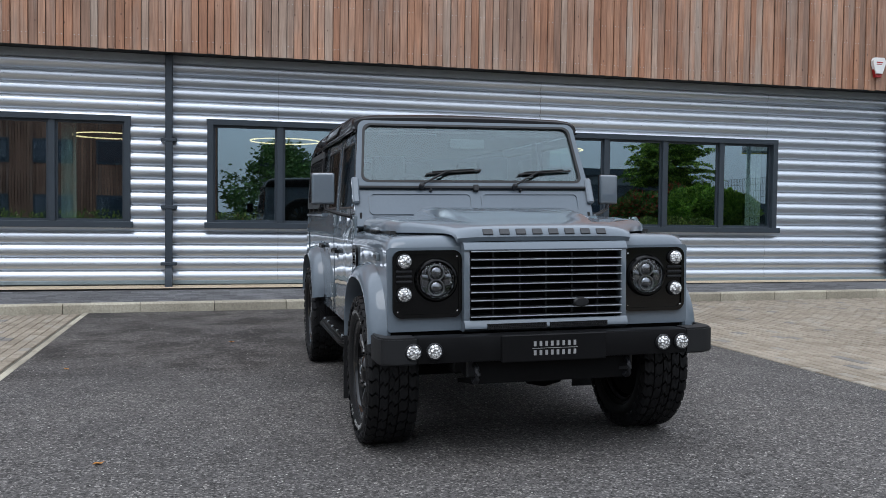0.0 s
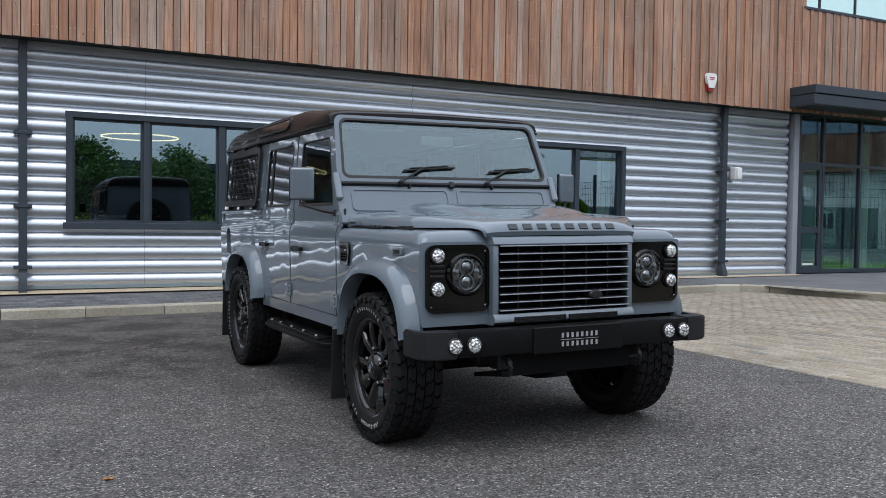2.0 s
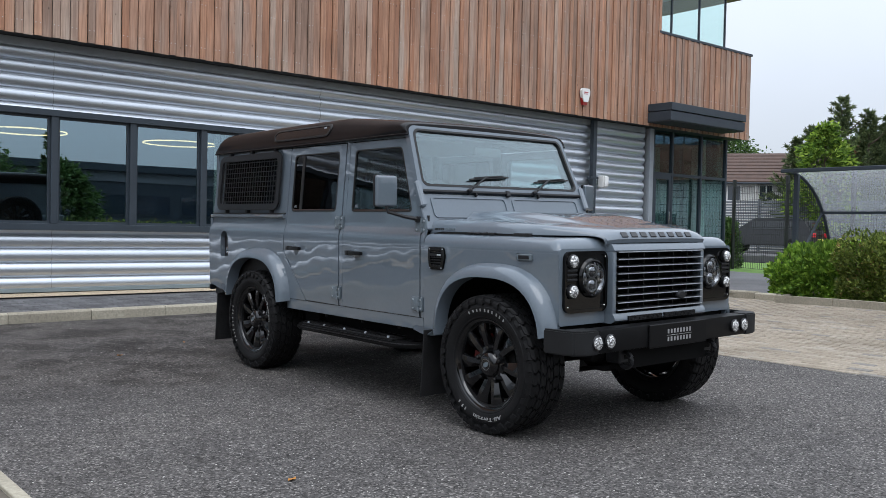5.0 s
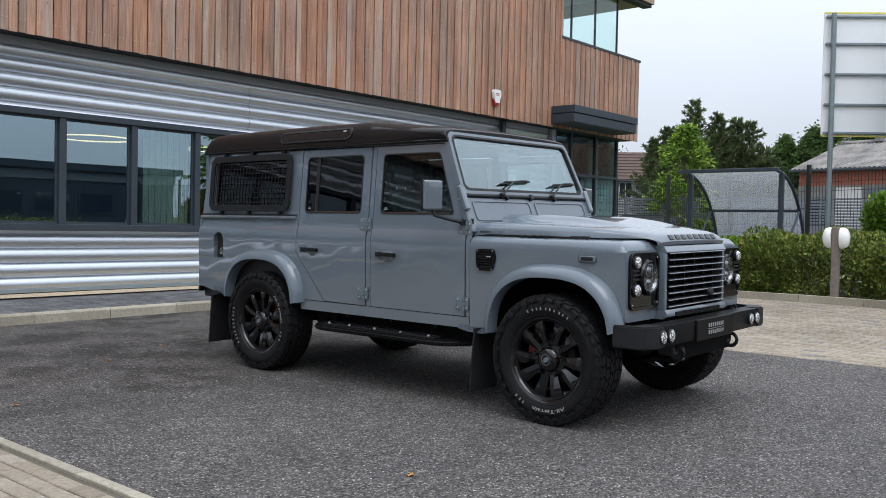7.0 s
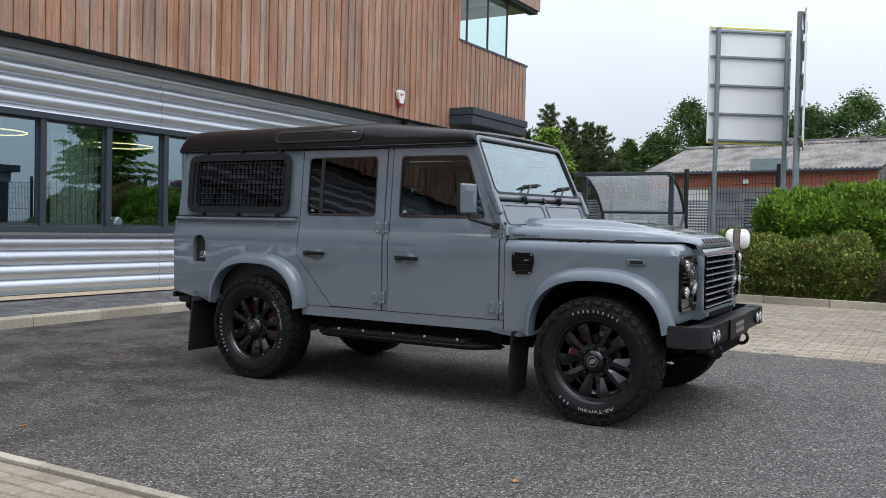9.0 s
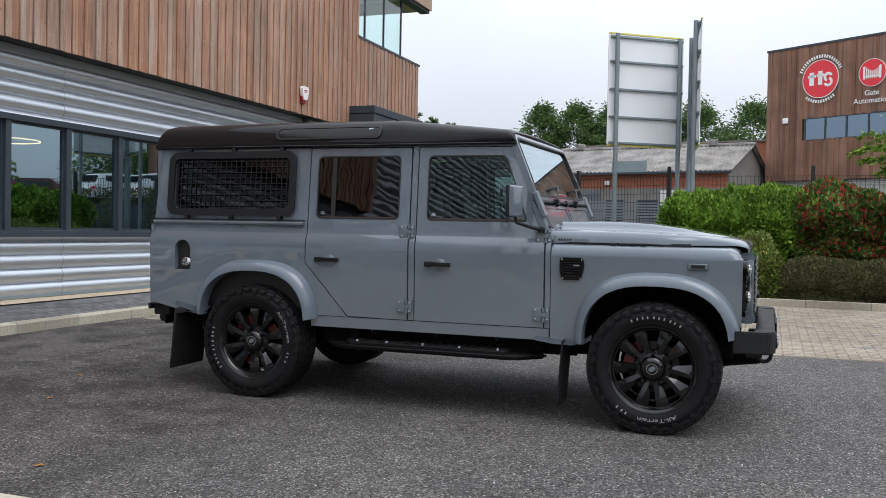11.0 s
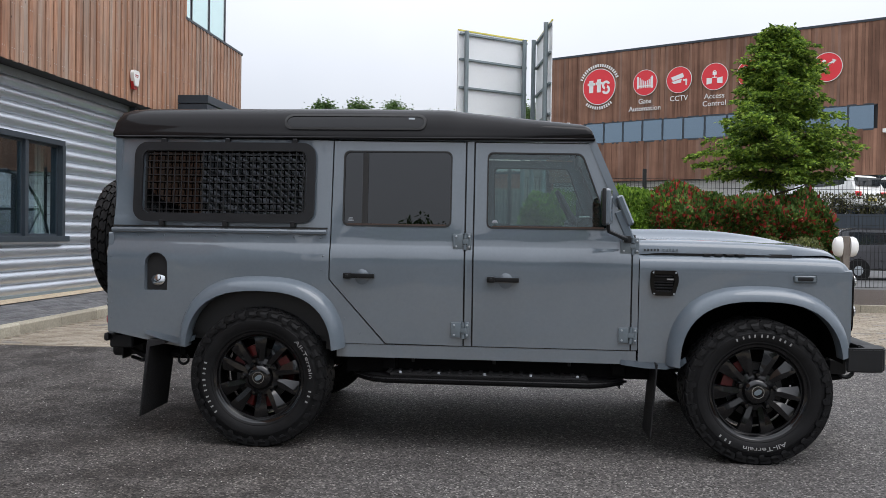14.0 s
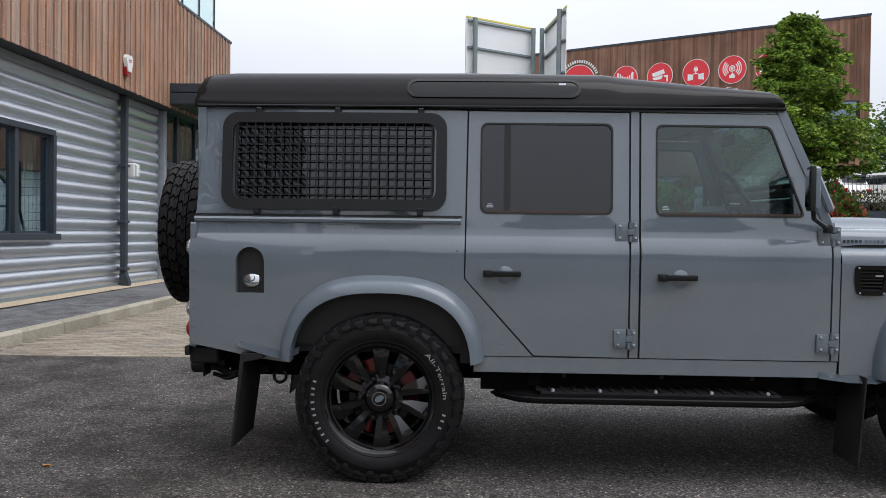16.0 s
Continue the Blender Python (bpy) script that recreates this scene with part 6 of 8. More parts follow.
def tread_bm(x0, x1, r0, r1, skew, f):
    """One interlocking, kinked tread block of a row, starting at angle 0."""
    bm = bmesh.new()
    d = 2 * math.pi / 36
    ring = []
    for r in (r0, r1):
        row = []
        for k in range(4):
            x = x0 + (x1 - x0) * k / 3
            kink = ((0.0, 0.036, -0.016, 0.026) if x0 > 0.025 else (0.02, -0.03, 0.034, -0.014) if x0 > -0.05 else (-0.014, 0.03, 0.004, 0.04))[k] * (1 if skew > 0 else -1)
            rr = r if abs(x) < 0.11 else r - (abs(x) - 0.11) * 0.55
            for t in (0.005 * (r == r1), d * f - 0.005 * (r == r1)):
                tt = t + skew * 0.4 * x + kink
                row.append(bm.verts.new((x, rr * math.cos(tt), rr * math.sin(tt))))
        ring.append(row)
    lo, hi = ring
    for k in range(3):
        i = 2 * k
        bm.faces.new((hi[i], hi[i + 1], hi[i + 3], hi[i + 2]))
        bm.faces.new((lo[i], lo[i + 2], hi[i + 2], hi[i]))
        bm.faces.new((lo[i + 1], hi[i + 1], hi[i + 3], lo[i + 3]))
    bm.faces.new((lo[0], hi[0], hi[1], lo[1]))
    bm.faces.new((lo[6], lo[7], hi[7], hi[6]))
    return bm


def lug_bm(sx, low):
    """A kinked shoulder lug that runs from the tread down one side wall."""
    bm = bmesh.new()
    d = 2 * math.pi / 36
    rows = []
    for r, x, t0, t1 in ((0.393, 0.112, 0.0, 0.62), (0.383, 0.127, 0.02, 0.66), (0.370, 0.134, 0.10, 0.70), (low + 0.012, 0.1365, 0.0, 0.54), (low, 0.135, 0.14, 0.44)):
        rows.append([(sx * x, r * math.cos(t * d), r * math.sin(t * d)) for t in (t0, t1)])
    top = [[bm.verts.new(p) for p in q] for q in rows]
    foot = [[bm.verts.new((p[0] - sx * 0.014, p[1], p[2])) for p in q] for q in rows]
    for k in range(4):
        bm.faces.new((top[k][0], top[k][1], top[k + 1][1], top[k + 1][0]))
        bm.faces.new((top[k][0], top[k + 1][0], foot[k + 1][0], foot[k][0]))
        bm.faces.new((top[k][1], foot[k][1], foot[k + 1][1], top[k + 1][1]))
    bm.faces.new((top[4][0], top[4][1], foot[4][1], foot[4][0]))
    return bm


def letter_bm():
    """One raised letter of the side wall as a plain bar, at angle 0."""
    bm = bmesh.new()
    p = []
    for r, q in ((0.3055, -1), (0.3055, 1), (0.3215, 1), (0.3215, -1)):
        p.append((0.1297 + (r - 0.297) * 0.10, r * math.cos(q * 0.0042 / r), r * math.sin(q * 0.0042 / r)))
    lo = [bm.verts.new((x - 0.003, y, z)) for x, y, z in p]
    hi = [bm.verts.new((x + 0.002, y, z)) for x, y, z in p]
    bm.faces.new(hi)
    for i in range(4):
        bm.faces.new((lo[i], lo[(i + 1) % 4], hi[(i + 1) % 4], hi[i]))
    return bm


def rim_bm():
    bm = bmesh.new()
    lathe(bm, [(0.258, 0.106), (0.264, 0.111), (0.268, 0.106), (0.264, 0.094), (0.248, 0.085), (0.24, 0.03), (0.234, -0.05), (0.248, -0.09), (0.258, -0.10), (0.246, -0.1), (0.226, -0.05), (0.228, 0.03), (0.238, 0.09), (0.25, 0.104)], 60, "x", closed=True)
    return bm


def spoke_bm():
    """One wedge spoke along +y, its face folded along a slanting ridge."""
    bm = bmesh.new()
    sec = []
    for r, w0, w1, x, d, m in ((0.05, -0.018, 0.018, 0.070, 0.05, 0.5), (0.085, -0.021, 0.021, 0.074, 0.05, 0.4), (0.14, -0.029, 0.029, 0.084, 0.045, 0.2), (0.185, -0.036, 0.036, 0.092, 0.04, -0.1), (0.225, -0.043, 0.043, 0.092, 0.04, -0.35), (0.248, -0.050, 0.050, 0.088, 0.04, -0.5)):
        sec.append([bm.verts.new(p) for p in ((x - 0.003, r, w0 * 0.85), (x, r, w1 * m), (x - 0.018, r, w1), (x - d, r, w1 * 0.9), (x - d, r, w0 * 0.9), (x - 0.014, r, w0))])
    for a, b in zip(sec, sec[1:]):
        for i in range(6):
            bm.faces.new((a[i], a[(i + 1) % 6], b[(i + 1) % 6], b[i]))
    bm.faces.new(sec[0])
    bm.faces.new(sec[-1])
    return bm


ME_TYRE = finish(tyre_bm(), "tyre", M_rubber, True, 30)
def arc_text_bm(body, size, r):
    """Raised side-wall lettering bent round the wheel, its middle at angle 0 and its foot to the hub."""
    bm = text_mesh(body, size, 0.0025)
    for v in bm.verts:
        a, rr, h = -v.co.x * 1.75 / r, r + v.co.y, v.co.z
        v.co = (0.1312 + (rr - 0.308) * 0.1 + h, rr * math.cos(a), rr * math.sin(a))
    bmesh.ops.recalc_face_normals(bm, faces=bm.faces)
    return bm


ME_WORD = finish(arc_text_bm("All-Terrain", 0.031, 0.3105), "lettering", M_white, False)
ME_LET = finish(letter_bm(), "letter_bar", M_white, False)
TREAD = [(finish(tread_bm(*q[:6]), "tread_block", M_rubber, False), q[6]) for q in ((0.078, 0.128, 0.365, 0.4, 0.5, 0.84, 0.0), (-0.128, -0.078, 0.365, 0.4, 0.5, 0.84, 0.5), (0.030, 0.072, 0.375, 0.401, -1.2, 0.87, 0.1), (-0.021, 0.023, 0.375, 0.401, 1.6, 0.86, 0.35), (-0.072, -0.028, 0.375, 0.401, -1.2, 0.87, 0.6))]
LUGS = [(finish(lug_bm(1, 0.352), "shoulder_lug", M_rubber, False), finish(lug_bm(1, 0.34), "shoulder_lug", M_rubber, False), 0.1), (finish(lug_bm(-1, 0.352), "shoulder_lug", M_rubber, False), finish(lug_bm(-1, 0.34), "shoulder_lug", M_rubber, False), 0.6)]
ME_RIM = finish(rim_bm(), "rim", M_alloy)
ME_SPOKE = finish(spoke_bm(), "spoke", M_alloy, True, 25)
bm = bmesh.new()
lathe(bm, [(0.112, 0.03), (0.116, 0.056), (0.108, 0.070), (0.078, 0.076), (0.072, 0.092), (0.058, 0.106), (0.045, 0.110), (0.001, 0.110)], 30, "x")
ME_HUB = finish(bm, "hub", M_alloy)
bm = bmesh.new()
lathe(bm, [(0.030, 0.109), (0.034, 0.109), (0.034, 0.1125), (0.030, 0.1125)], 28, "x", closed=True)
ME_CAP = finish(bm, "cap_ring", M_capchrome)
bm = bmesh.new()
lathe(bm, [(0.0225, 0.1105), (0.0225, 0.1125), (0.001, 0.1128)], 24, "x")
for v in bm.verts:
    v.co.z *= 0.62
ME_BADGE = finish(bm, "oval_badge", M_hinge)
bm = bmesh.new()
lathe(bm, [(0.017, 0.06), (0.017, 0.092), (0.011, 0.102), (0.001, 0.103)], 6, "x")
ME_NUT = finish(bm, "wheel_nut", M_alloy)
bm = bmesh.new()
lathe(bm, [(0.06, 0.0), (0.155, 0.0), (0.155, 0.02), (0.06, 0.02)], 36, "x", closed=True)
ME_DISC = finish(bm, "brake_disc", M_drum)
bm = bmesh.new()
lathe(bm, [(0.04, -0.07), (0.205, -0.07), (0.215, -0.06), (0.215, -0.052), (0.04, -0.052)], 36, "x", closed=True)
ME_SHIELD = finish(bm, "brake_shield", M_under)
bm = bmesh.new()
for i in range(7):
    a0, a1 = radians(12 + i * 10), radians(22 + i * 10)
    p = [(r * math.cos(a), r * math.sin(a)) for r, a in ((0.125, a0), (0.185, a0), (0.185, a1), (0.125, a1))]
    prism(bm, p, "x", -0.02, 0.032)
bmesh.ops.remove_doubles(bm, verts=bm.verts, dist=0.0005)
ME_CAL = finish(bm, "brake_caliper", M_red)


def tread(w):
    for k in range(36):
        for me, f in TREAD:
            share("tread_block", me, w, pose(0, 0, 0, 10 * (k + f), 0, 0))
        for a, b, f in LUGS:
            share("shoulder_lug", b if k % 2 else a, w, pose(0, 0, 0, 10 * (k + f), 0, 0))


def wheel(at, sgn, spin, word, cals):
    """A wheel; +x of its own axes points outwards. word: the angle of its lettering from the front, upwards."""
    w = share("wheel", ME_RIM, car, Matrix.Translation(at) @ pose(0, 0, 0, 0, 0, 0 if sgn > 0 else 180) @ pose(0, 0, 0, spin, 0, 0))
    w["label"] = "black ten-spoke alloy wheel with all-terrain tyre"
    share("tyre", ME_TYRE, w, Matrix())
    share("lettering", ME_WORD, w, pose(0, 0, 0, word - spin + 11, 0, 0))
    for centre, count in ((word - spin + 180, 10), (word - spin - 30, 3)):
        for k in range(count):
            share("letter_bar", ME_LET, w, pose(0, 0, 0, centre + (k - (count - 1) / 2) * 6.0 + 0.5 * math.sin(k * 2.3), 0, 0))
    tread(w)
    for k in range(10):
        share("spoke", ME_SPOKE, w, pose(0, 0, 0, 36 * k + (2 if k % 2 else -2), 0, 0))
    share("hub", ME_HUB, w, Matrix())
    share("cap_ring", ME_CAP, w, Matrix())
    share("oval_badge", ME_BADGE, w, pose(0, 0, 0, -spin + 30, 0, 0))
    for k in range(5):
        a = radians(72 * k + 90)
        share("wheel_nut", ME_NUT, w, Matrix.Translation((0, 0.096 * math.cos(a), 0.096 * math.sin(a))))
    share("brake_disc", ME_DISC, w, Matrix())
    share("brake_shield", ME_SHIELD, w, Matrix())
    for a in cals:
        share("brake_caliper", ME_CAL, w, pose(0, 0, 0, a - spin, 0, 0))


for sgn in (-1, 1):
    wheel((sgn * 0.757, 0.0, 0.398), sgn, 0, 266, (105,))
    wheel((sgn * 0.757, 2.797, 0.398), sgn, 90, 12, (90, 225, 320))
# spare wheel on the tailgate
sp = share("wheel", ME_RIM, car, Matrix.Translation((-0.05, 3.885, 1.16)) @ pose(0, 0, 0, 0, 0, 90))
sp["label"] = "spare wheel on the tailgate"
share("tyre", ME_TYRE, sp, Matrix())
tread(sp)
for k in range(10):
    share("spoke", ME_SPOKE, sp, pose(0, 0, 0, 36 * k, 0, 0))
part("spare_carrier", boxed(-0.15, 0.05, 3.72, 3.86, 1.06, 1.26, 0.01), M_satin, car)

# ---- planting ----
def leaf_mesh(name, pts, dirs, size, material, rng, aspect=0.6, fold=0.25):
    """Many small folded leaves, each an island of two triangles."""
    n = len(pts)
    pts, dirs = np.asarray(pts), np.asarray(dirs)
    d = dirs + rng.normal(0, 0.55, (n, 3))
    d /= np.linalg.norm(d, axis=1)[:, None] + 1e-9
    up = rng.normal(0, 1, (n, 3))
    s = np.cross(d, up)
    s /= np.linalg.norm(s, axis=1)[:, None] + 1e-9
    nn = np.cross(d, s)
    L = size * rng.uniform(0.6, 1.3, (n, 1))
    a = pts
    b = pts + d * L * 0.5 + s * L * aspect * 0.5 + nn * L * fold * 0.4
    c = pts + d * L
    e = pts + d * L * 0.5 - s * L * aspect * 0.5 + nn * L * fold * 0.4
    verts = np.stack([a, b, c, e], 1).reshape(-1, 3)
    i = np.arange(n) * 4
    faces = np.concatenate([np.stack([i, i + 1, i + 2], 1), np.stack([i, i + 2, i + 3], 1)])
    me = bpy.data.meshes.new(name)
    me.from_pydata(verts.tolist(), [], faces.tolist())
    me.materials.append(material)
    return me


def trunk_bm(rng, height, r0):
    """A slightly bent, tapered trunk."""
    bm = bmesh.new()
    pts = [Vector((0, 0, -0.1)).lerp(Vector((0, 0, height)), k / 6) + Vector(rng.normal(0, 0.02, 3)) * (k > 0) for k in range(7)]
    tube(bm, pts, [r0 * (1 - 0.13 * k) for k in range(7)], 8)
    return bm


def limb(t, p, q, r0, sag=-0.06):
    p, q = Vector(p), Vector(q)
    m = p.lerp(q, 0.5) + Vector((0, 0, sag * (q - p).length))
    bm = bmesh.new()
    tube(bm, [p, m, q], [r0, r0 * 0.7, r0 * 0.2], 5)
    part("limb", bm, M_bark, t)


def sprays(rng, height, width, bare, boughs, per, t, trunk):
    """Rising boughs with side twigs, each twig a flat spray of leaves that nods at its tip."""
    P, D = [], []
    lo = height * bare
    prof = [(0.0, 0.48), (0.12, 0.84), (0.28, 1.0), (0.46, 0.84), (0.60, 0.54), (0.80, 0.40), (0.92, 0.28), (1.0, 0.12)]
    for i in range(boughs):
        f = (i + rng.uniform(0, 1)) / boughs
        th = 2.4 * i + rng.uniform(-0.5, 0.5)
        reach = width * 0.5 * mix_table(prof, f) * (rng.uniform(0.45, 0.95) if i % 4 else rng.uniform(0.95, 1.32))
        el = math.tan(radians(12 + 52 * f + rng.uniform(-10, 10)))
        z0 = lo + (height - lo) * f - reach * el * 0.88
        ax, ay = math.cos(th), math.sin(th)

        def at(u):
            return np.array([ax * reach * u, ay * reach * u, z0 + reach * (el * u - 0.30 * u * u)])
        if i % 3 == 0:
            limb(t, (0, 0, max(0.3 * height, z0 - 0.1)), at(0.75), trunk * 0.28)
        for k in range(9):
            u = 0.22 + 0.78 * (k + rng.uniform(0, 1)) / 9
            side = (1 if k % 2 else -1) * rng.uniform(0.35, 1.05)
            tx, ty = math.cos(th + side), math.sin(th + side)
            L = (0.20 + 0.30 * reach * (1.15 - u)) * rng.uniform(0.7, 1.25)
            w = np.linspace(0.08, 1, per)
            lat = rng.normal(0, 0.055, per)
            base = at(u)
            pts = base + np.stack([tx * L * w - ty * lat, ty * L * w + tx * lat, 0.12 * L * w - 0.34 * L * w * w + rng.normal(0, 0.018, per)], 1)
            P.append(pts)
            sg = np.where(np.arange(per) % 2, 1.0, -1.0)
            D.append(np.stack([tx - ty * sg * 0.9, ty + tx * sg * 0.9, np.full(per, -0.35)], 1))
    return P, D


def tree(name, at, height, width, trunk, mat, seed, leaves, leaf, label, conifer=False, bare=0.2, slim=False):
    rng = np.random.default_rng(seed)
    t = thing(name, at, label, "tree")
    part("trunk", trunk_bm(rng, height * 0.9, trunk), M_bark, t)
    if not slim:
        for k in range(8):
            f = 0.3 + 0.6 * k / 8
            a = 2.4 * k + rng.uniform(-0.4, 0.4)
            l = width * 0.5 * (1.1 - 0.7 * f) * rng.uniform(0.8, 1.1)
            limb(t, (0, 0, height * 0.9 * f), (math.cos(a) * l, math.sin(a) * l, height * 0.9 * f + l * rng.uniform(0.35, 0.8)), trunk * 0.4)
    P, D = [], []
    if conifer:
        # tiers of rising, pointed boughs with gaps between them
        boughs = max(60, leaves // 130)
        for k in range(boughs):
            f = ((k + rng.uniform(0, 1)) / boughs) ** 1.15
            z = height * (bare * 0.4 + (1 - bare * 0.4) * f * 0.97)
            r = (width * 0.5 * (1 - f) ** 0.8 + 0.12) * (rng.uniform(0.45, 0.9) if k % 4 else rng.uniform(1.0, 1.5))
            th = 2.4 * k + rng.uniform(-0.6, 0.6)
            m = max(12, int(leaves / boughs * (0.45 + 1.1 * (1 - f))))
            s = rng.uniform(0.03, 1, m) ** 0.8
            lat = rng.normal(0, 0.12, m) * r * (1.08 - s)
            rise = rng.uniform(0.0, 0.4)
            zz = z + r * (rise * s + 0.22 * s * s) + rng.normal(0, 0.05, m) * r * (1.1 - s) - 0.3 * np.abs(lat)
            P.append(np.stack([np.cos(th) * r * s - np.sin(th) * lat, np.sin(th) * r * s + np.cos(th) * lat, zz], 1))
            D.append(np.tile([math.cos(th), math.sin(th), 0.5], (m, 1)))
    elif slim:
        P, D = sprays(rng, height, width, bare, 120, leaves // 1080, t, trunk)
    else:
        k = max(20, leaves // 70)
        lo = height * bare
        for i in range(k):
            f = rng.uniform(0, 1)
            z = lo + (height - lo) * f
            prof = math.sin(math.pi * min(1, (0.16 + 0.84 * f)) ** 0.85) ** 0.75
            r = width * 0.5 * prof * rng.uniform(0.45, 1.12)
            th = rng.uniform(0, 6.283)
            c = np.array([math.cos(th) * r, math.sin(th) * r, z])
            m = 70
            sp = np.array([0.055, 0.055, 0.045]) * width * rng.uniform(0.6, 1.1)
            P.append(c + rng.normal(0, 1, (m, 3)) * sp)
            D.append(np.tile([math.cos(th), math.sin(th), -0.1], (m, 1)))
    ob = new("crown", leaf_mesh("crown", np.concatenate(P), np.concatenate(D), leaf * (1.5 if conifer else 1.0), mat, rng, 0.2 if conifer else 0.5))
    ob.parent = t
    return t


def hedge(name, x0, x1, y0, y1, h, mat, seed, n, leaf, label, round_top=0.25, at_z=0.2):
    """A clipped but shaggy hedge: woody core, twigs and a shell of leaves."""
    rng = np.random.default_rng(seed)
    cx, cy = (x0 + x1) / 2, (y0 + y1) / 2
    t = thing(name, (cx, cy, at_z - 0.05), label, "hedge")
    hx, hy = (x1 - x0) / 2, (y1 - y0) / 2
    bm = bmesh.new()
    for k in range(int(hy * 5)):
        x, y = rng.uniform(-hx * 0.5, hx * 0.5), rng.uniform(-hy * 0.95, hy * 0.95)
        tube(bm, [(x, y, 0), (x + rng.uniform(-0.1, 0.1), y + rng.uniform(-0.1, 0.1), h * 0.5), (x + rng.uniform(-0.3, 0.3), y + rng.uniform(-0.3, 0.3), h * 0.85)], [0.018, 0.012, 0.004], 4)
    part("twigs", bm, M_bark, t)
    # leaves through the hedge, denser at its surface
    u = rng.uniform(-1, 1, (n, 3))
    u[:, 2] = rng.uniform(0.02, 1, n)
    side = rng.integers(0, 5, n)
    dep = rng.uniform(0, 1, n) ** 2.2 * 0.45
    D = np.zeros((n, 3))
    for s, ax, sg in ((0, 0, -1), (1, 0, 1), (2, 1, -1), (3, 1, 1), (4, 2, 1)):
        m = side == s
        if ax == 2:
            u[m, 2] = 1 - dep[m] * 0.6
        else:
            u[m, ax] = sg * (1 - dep[m])
        D[m, ax] = sg
    # keep the long ends from taking too many leaves
    m = (side == 2) | (side == 3)
    keep = ~m | (rng.uniform(0, 1, n) < 0.35)
    u, D = u[keep], D[keep]
    lump = np.array([noise.noise(Vector((cx + a * hx, cy + b * hy, seed)) * 1.3) for a, b in u[:, :2]])
    lump2 = np.array([noise.noise(Vector((cx + a * hx, cy + b * hy, c * h + seed)) * 2.6) for a, b, c in u])
    rt = 1 - round_top * np.maximum(np.abs(u[:, 0]), np.abs(u[:, 1]) ** 6) ** 3
    P = np.stack([u[:, 0] * hx * (1 - 0.12 * u[:, 2]) * (1 + 0.28 * lump2), u[:, 1] * hy + 0.1 * lump2, u[:, 2] * h * rt * (1 + 0.16 * lump + 0.1 * lump2)], 1)
    ob = new("leaves", leaf_mesh("leaves", P, D + np.array([0, 0, 0.35]), leaf, mat, rng, 0.55))
    ob.parent = t
    return t


hedge("low_hedge", 9.95, 11.1, 5.0, 8.6, 1.06, M_leaf_dark, 5, 34000, 0.072, "low dark green clipped hedge behind the kerb", 0.35)
hedge("heather_border", 9.75, 11.1, 2.55, 4.9, 0.68, M_leaf_heath, 6, 46000, 0.042, "low rounded brown-green heather border", 0.6)
hedge("olive_shrub", 9.95, 11.15, 1.95, 2.95, 1.05, M_leaf_olive, 16, 22000, 0.05, "loose upright olive-green shrub at the end of the bed", 0.6)
hedge("corner_shrub", 19.75, 20.75, 16.75, 17.75, 1.55, M_leaf_far, 17, 7000, 0.10, "dark green shrub at the fence beside the lawn", 0.5, 0.18)
hedge("green_hedge", 11.3, 13.0, 4.3, 7.0, 1.84, M_leaf_hedge, 7, 58000, 0.098, "bright green laurel hedge", 0.25)
hedge("red_hedge", 11.2, 13.0, 1.5, 4.7, 1.86, M_leaf_red, 8, 62000, 0.105, "red-tipped dense shrub hedge", 0.25)
hedge("end_shrub", 10.1, 11.3, 8.2, 9.75, 0.88, M_leaf_hedge, 9, 13000, 0.10, "bright green leafy shrub at the corner of the bed", 0.45)
tree("street_tree", (13.0, 2.05, 0.15), 5.25, 2.95, 0.07, M_leaf_tree, 11, 52000, 0.088, "young green hornbeam tree in the hedge", bare=0.45, slim=True)
for i, (x, y, h, w) in enumerate(((49.0, 30.3, 7.3, 3.8), (49.4, 29.5, 8.0, 4.6), (50.1, 28.1, 9.8, 5.4), (50.7, 26.7, 8.9, 4.4), (51.2, 25.7, 8.6, 4.0), (51.5, 24.9, 8.3, 4.4), (51.8, 24.0, 6.6, 4.0))):
    tree("conifer", (x, y, 0.1), h, w, 0.16, M_leaf_conifer, 20 + i, 17000, 0.19, "dark green cypress beyond the fence", True)
for i, (x, y, h) in enumerate(((19.5, 6.2, 2.3), (20.5, 4.7, 2.4), (20.8, 2.6, 2.5), (21.2, 0.2, 2.3))):
    tree("young_cypress", (x, y, 0.1), h, 0.75, 0.03, M_leaf_conifer, 90 + i, 2500, 0.09, "small columnar cypress behind the mesh fence", True, bare=0.05)
tree("green_tree", (35.3, 21.6, 0.1), 6.0, 3.0, 0.1, M_leaf_tree, 31, 9000, 0.22, "light green tree in front of the cypresses", bare=0.15)
for i, (x, y, h, w) in enumerate(((66.9, 28.1, 8.8, 3.4), (67.5, 25.9, 9.3, 4.6), (68.2, 23.4, 12.0, 6.4), (68.9, 20.6, 12.0, 7.0), (69.4, 17.6, 12.0, 7.6), (70.2, 14.4, 11.3, 6.6), (70.4, 11.0, 12.1, 8.0), (69, 6.5, 11.5, 9.0), (66, 1.0, 10.5, 9.0), (72, 36, 10, 9), (60, 42, 9, 8), (46, -16, 9, 8), (52, -24, 10, 9))):
    tree("far_tree", (x, y, 0.0), h, w, 0.22, M_leaf_far, 40 + i, 20000, 0.25, "broad green tree in the distance", bare=0.12)
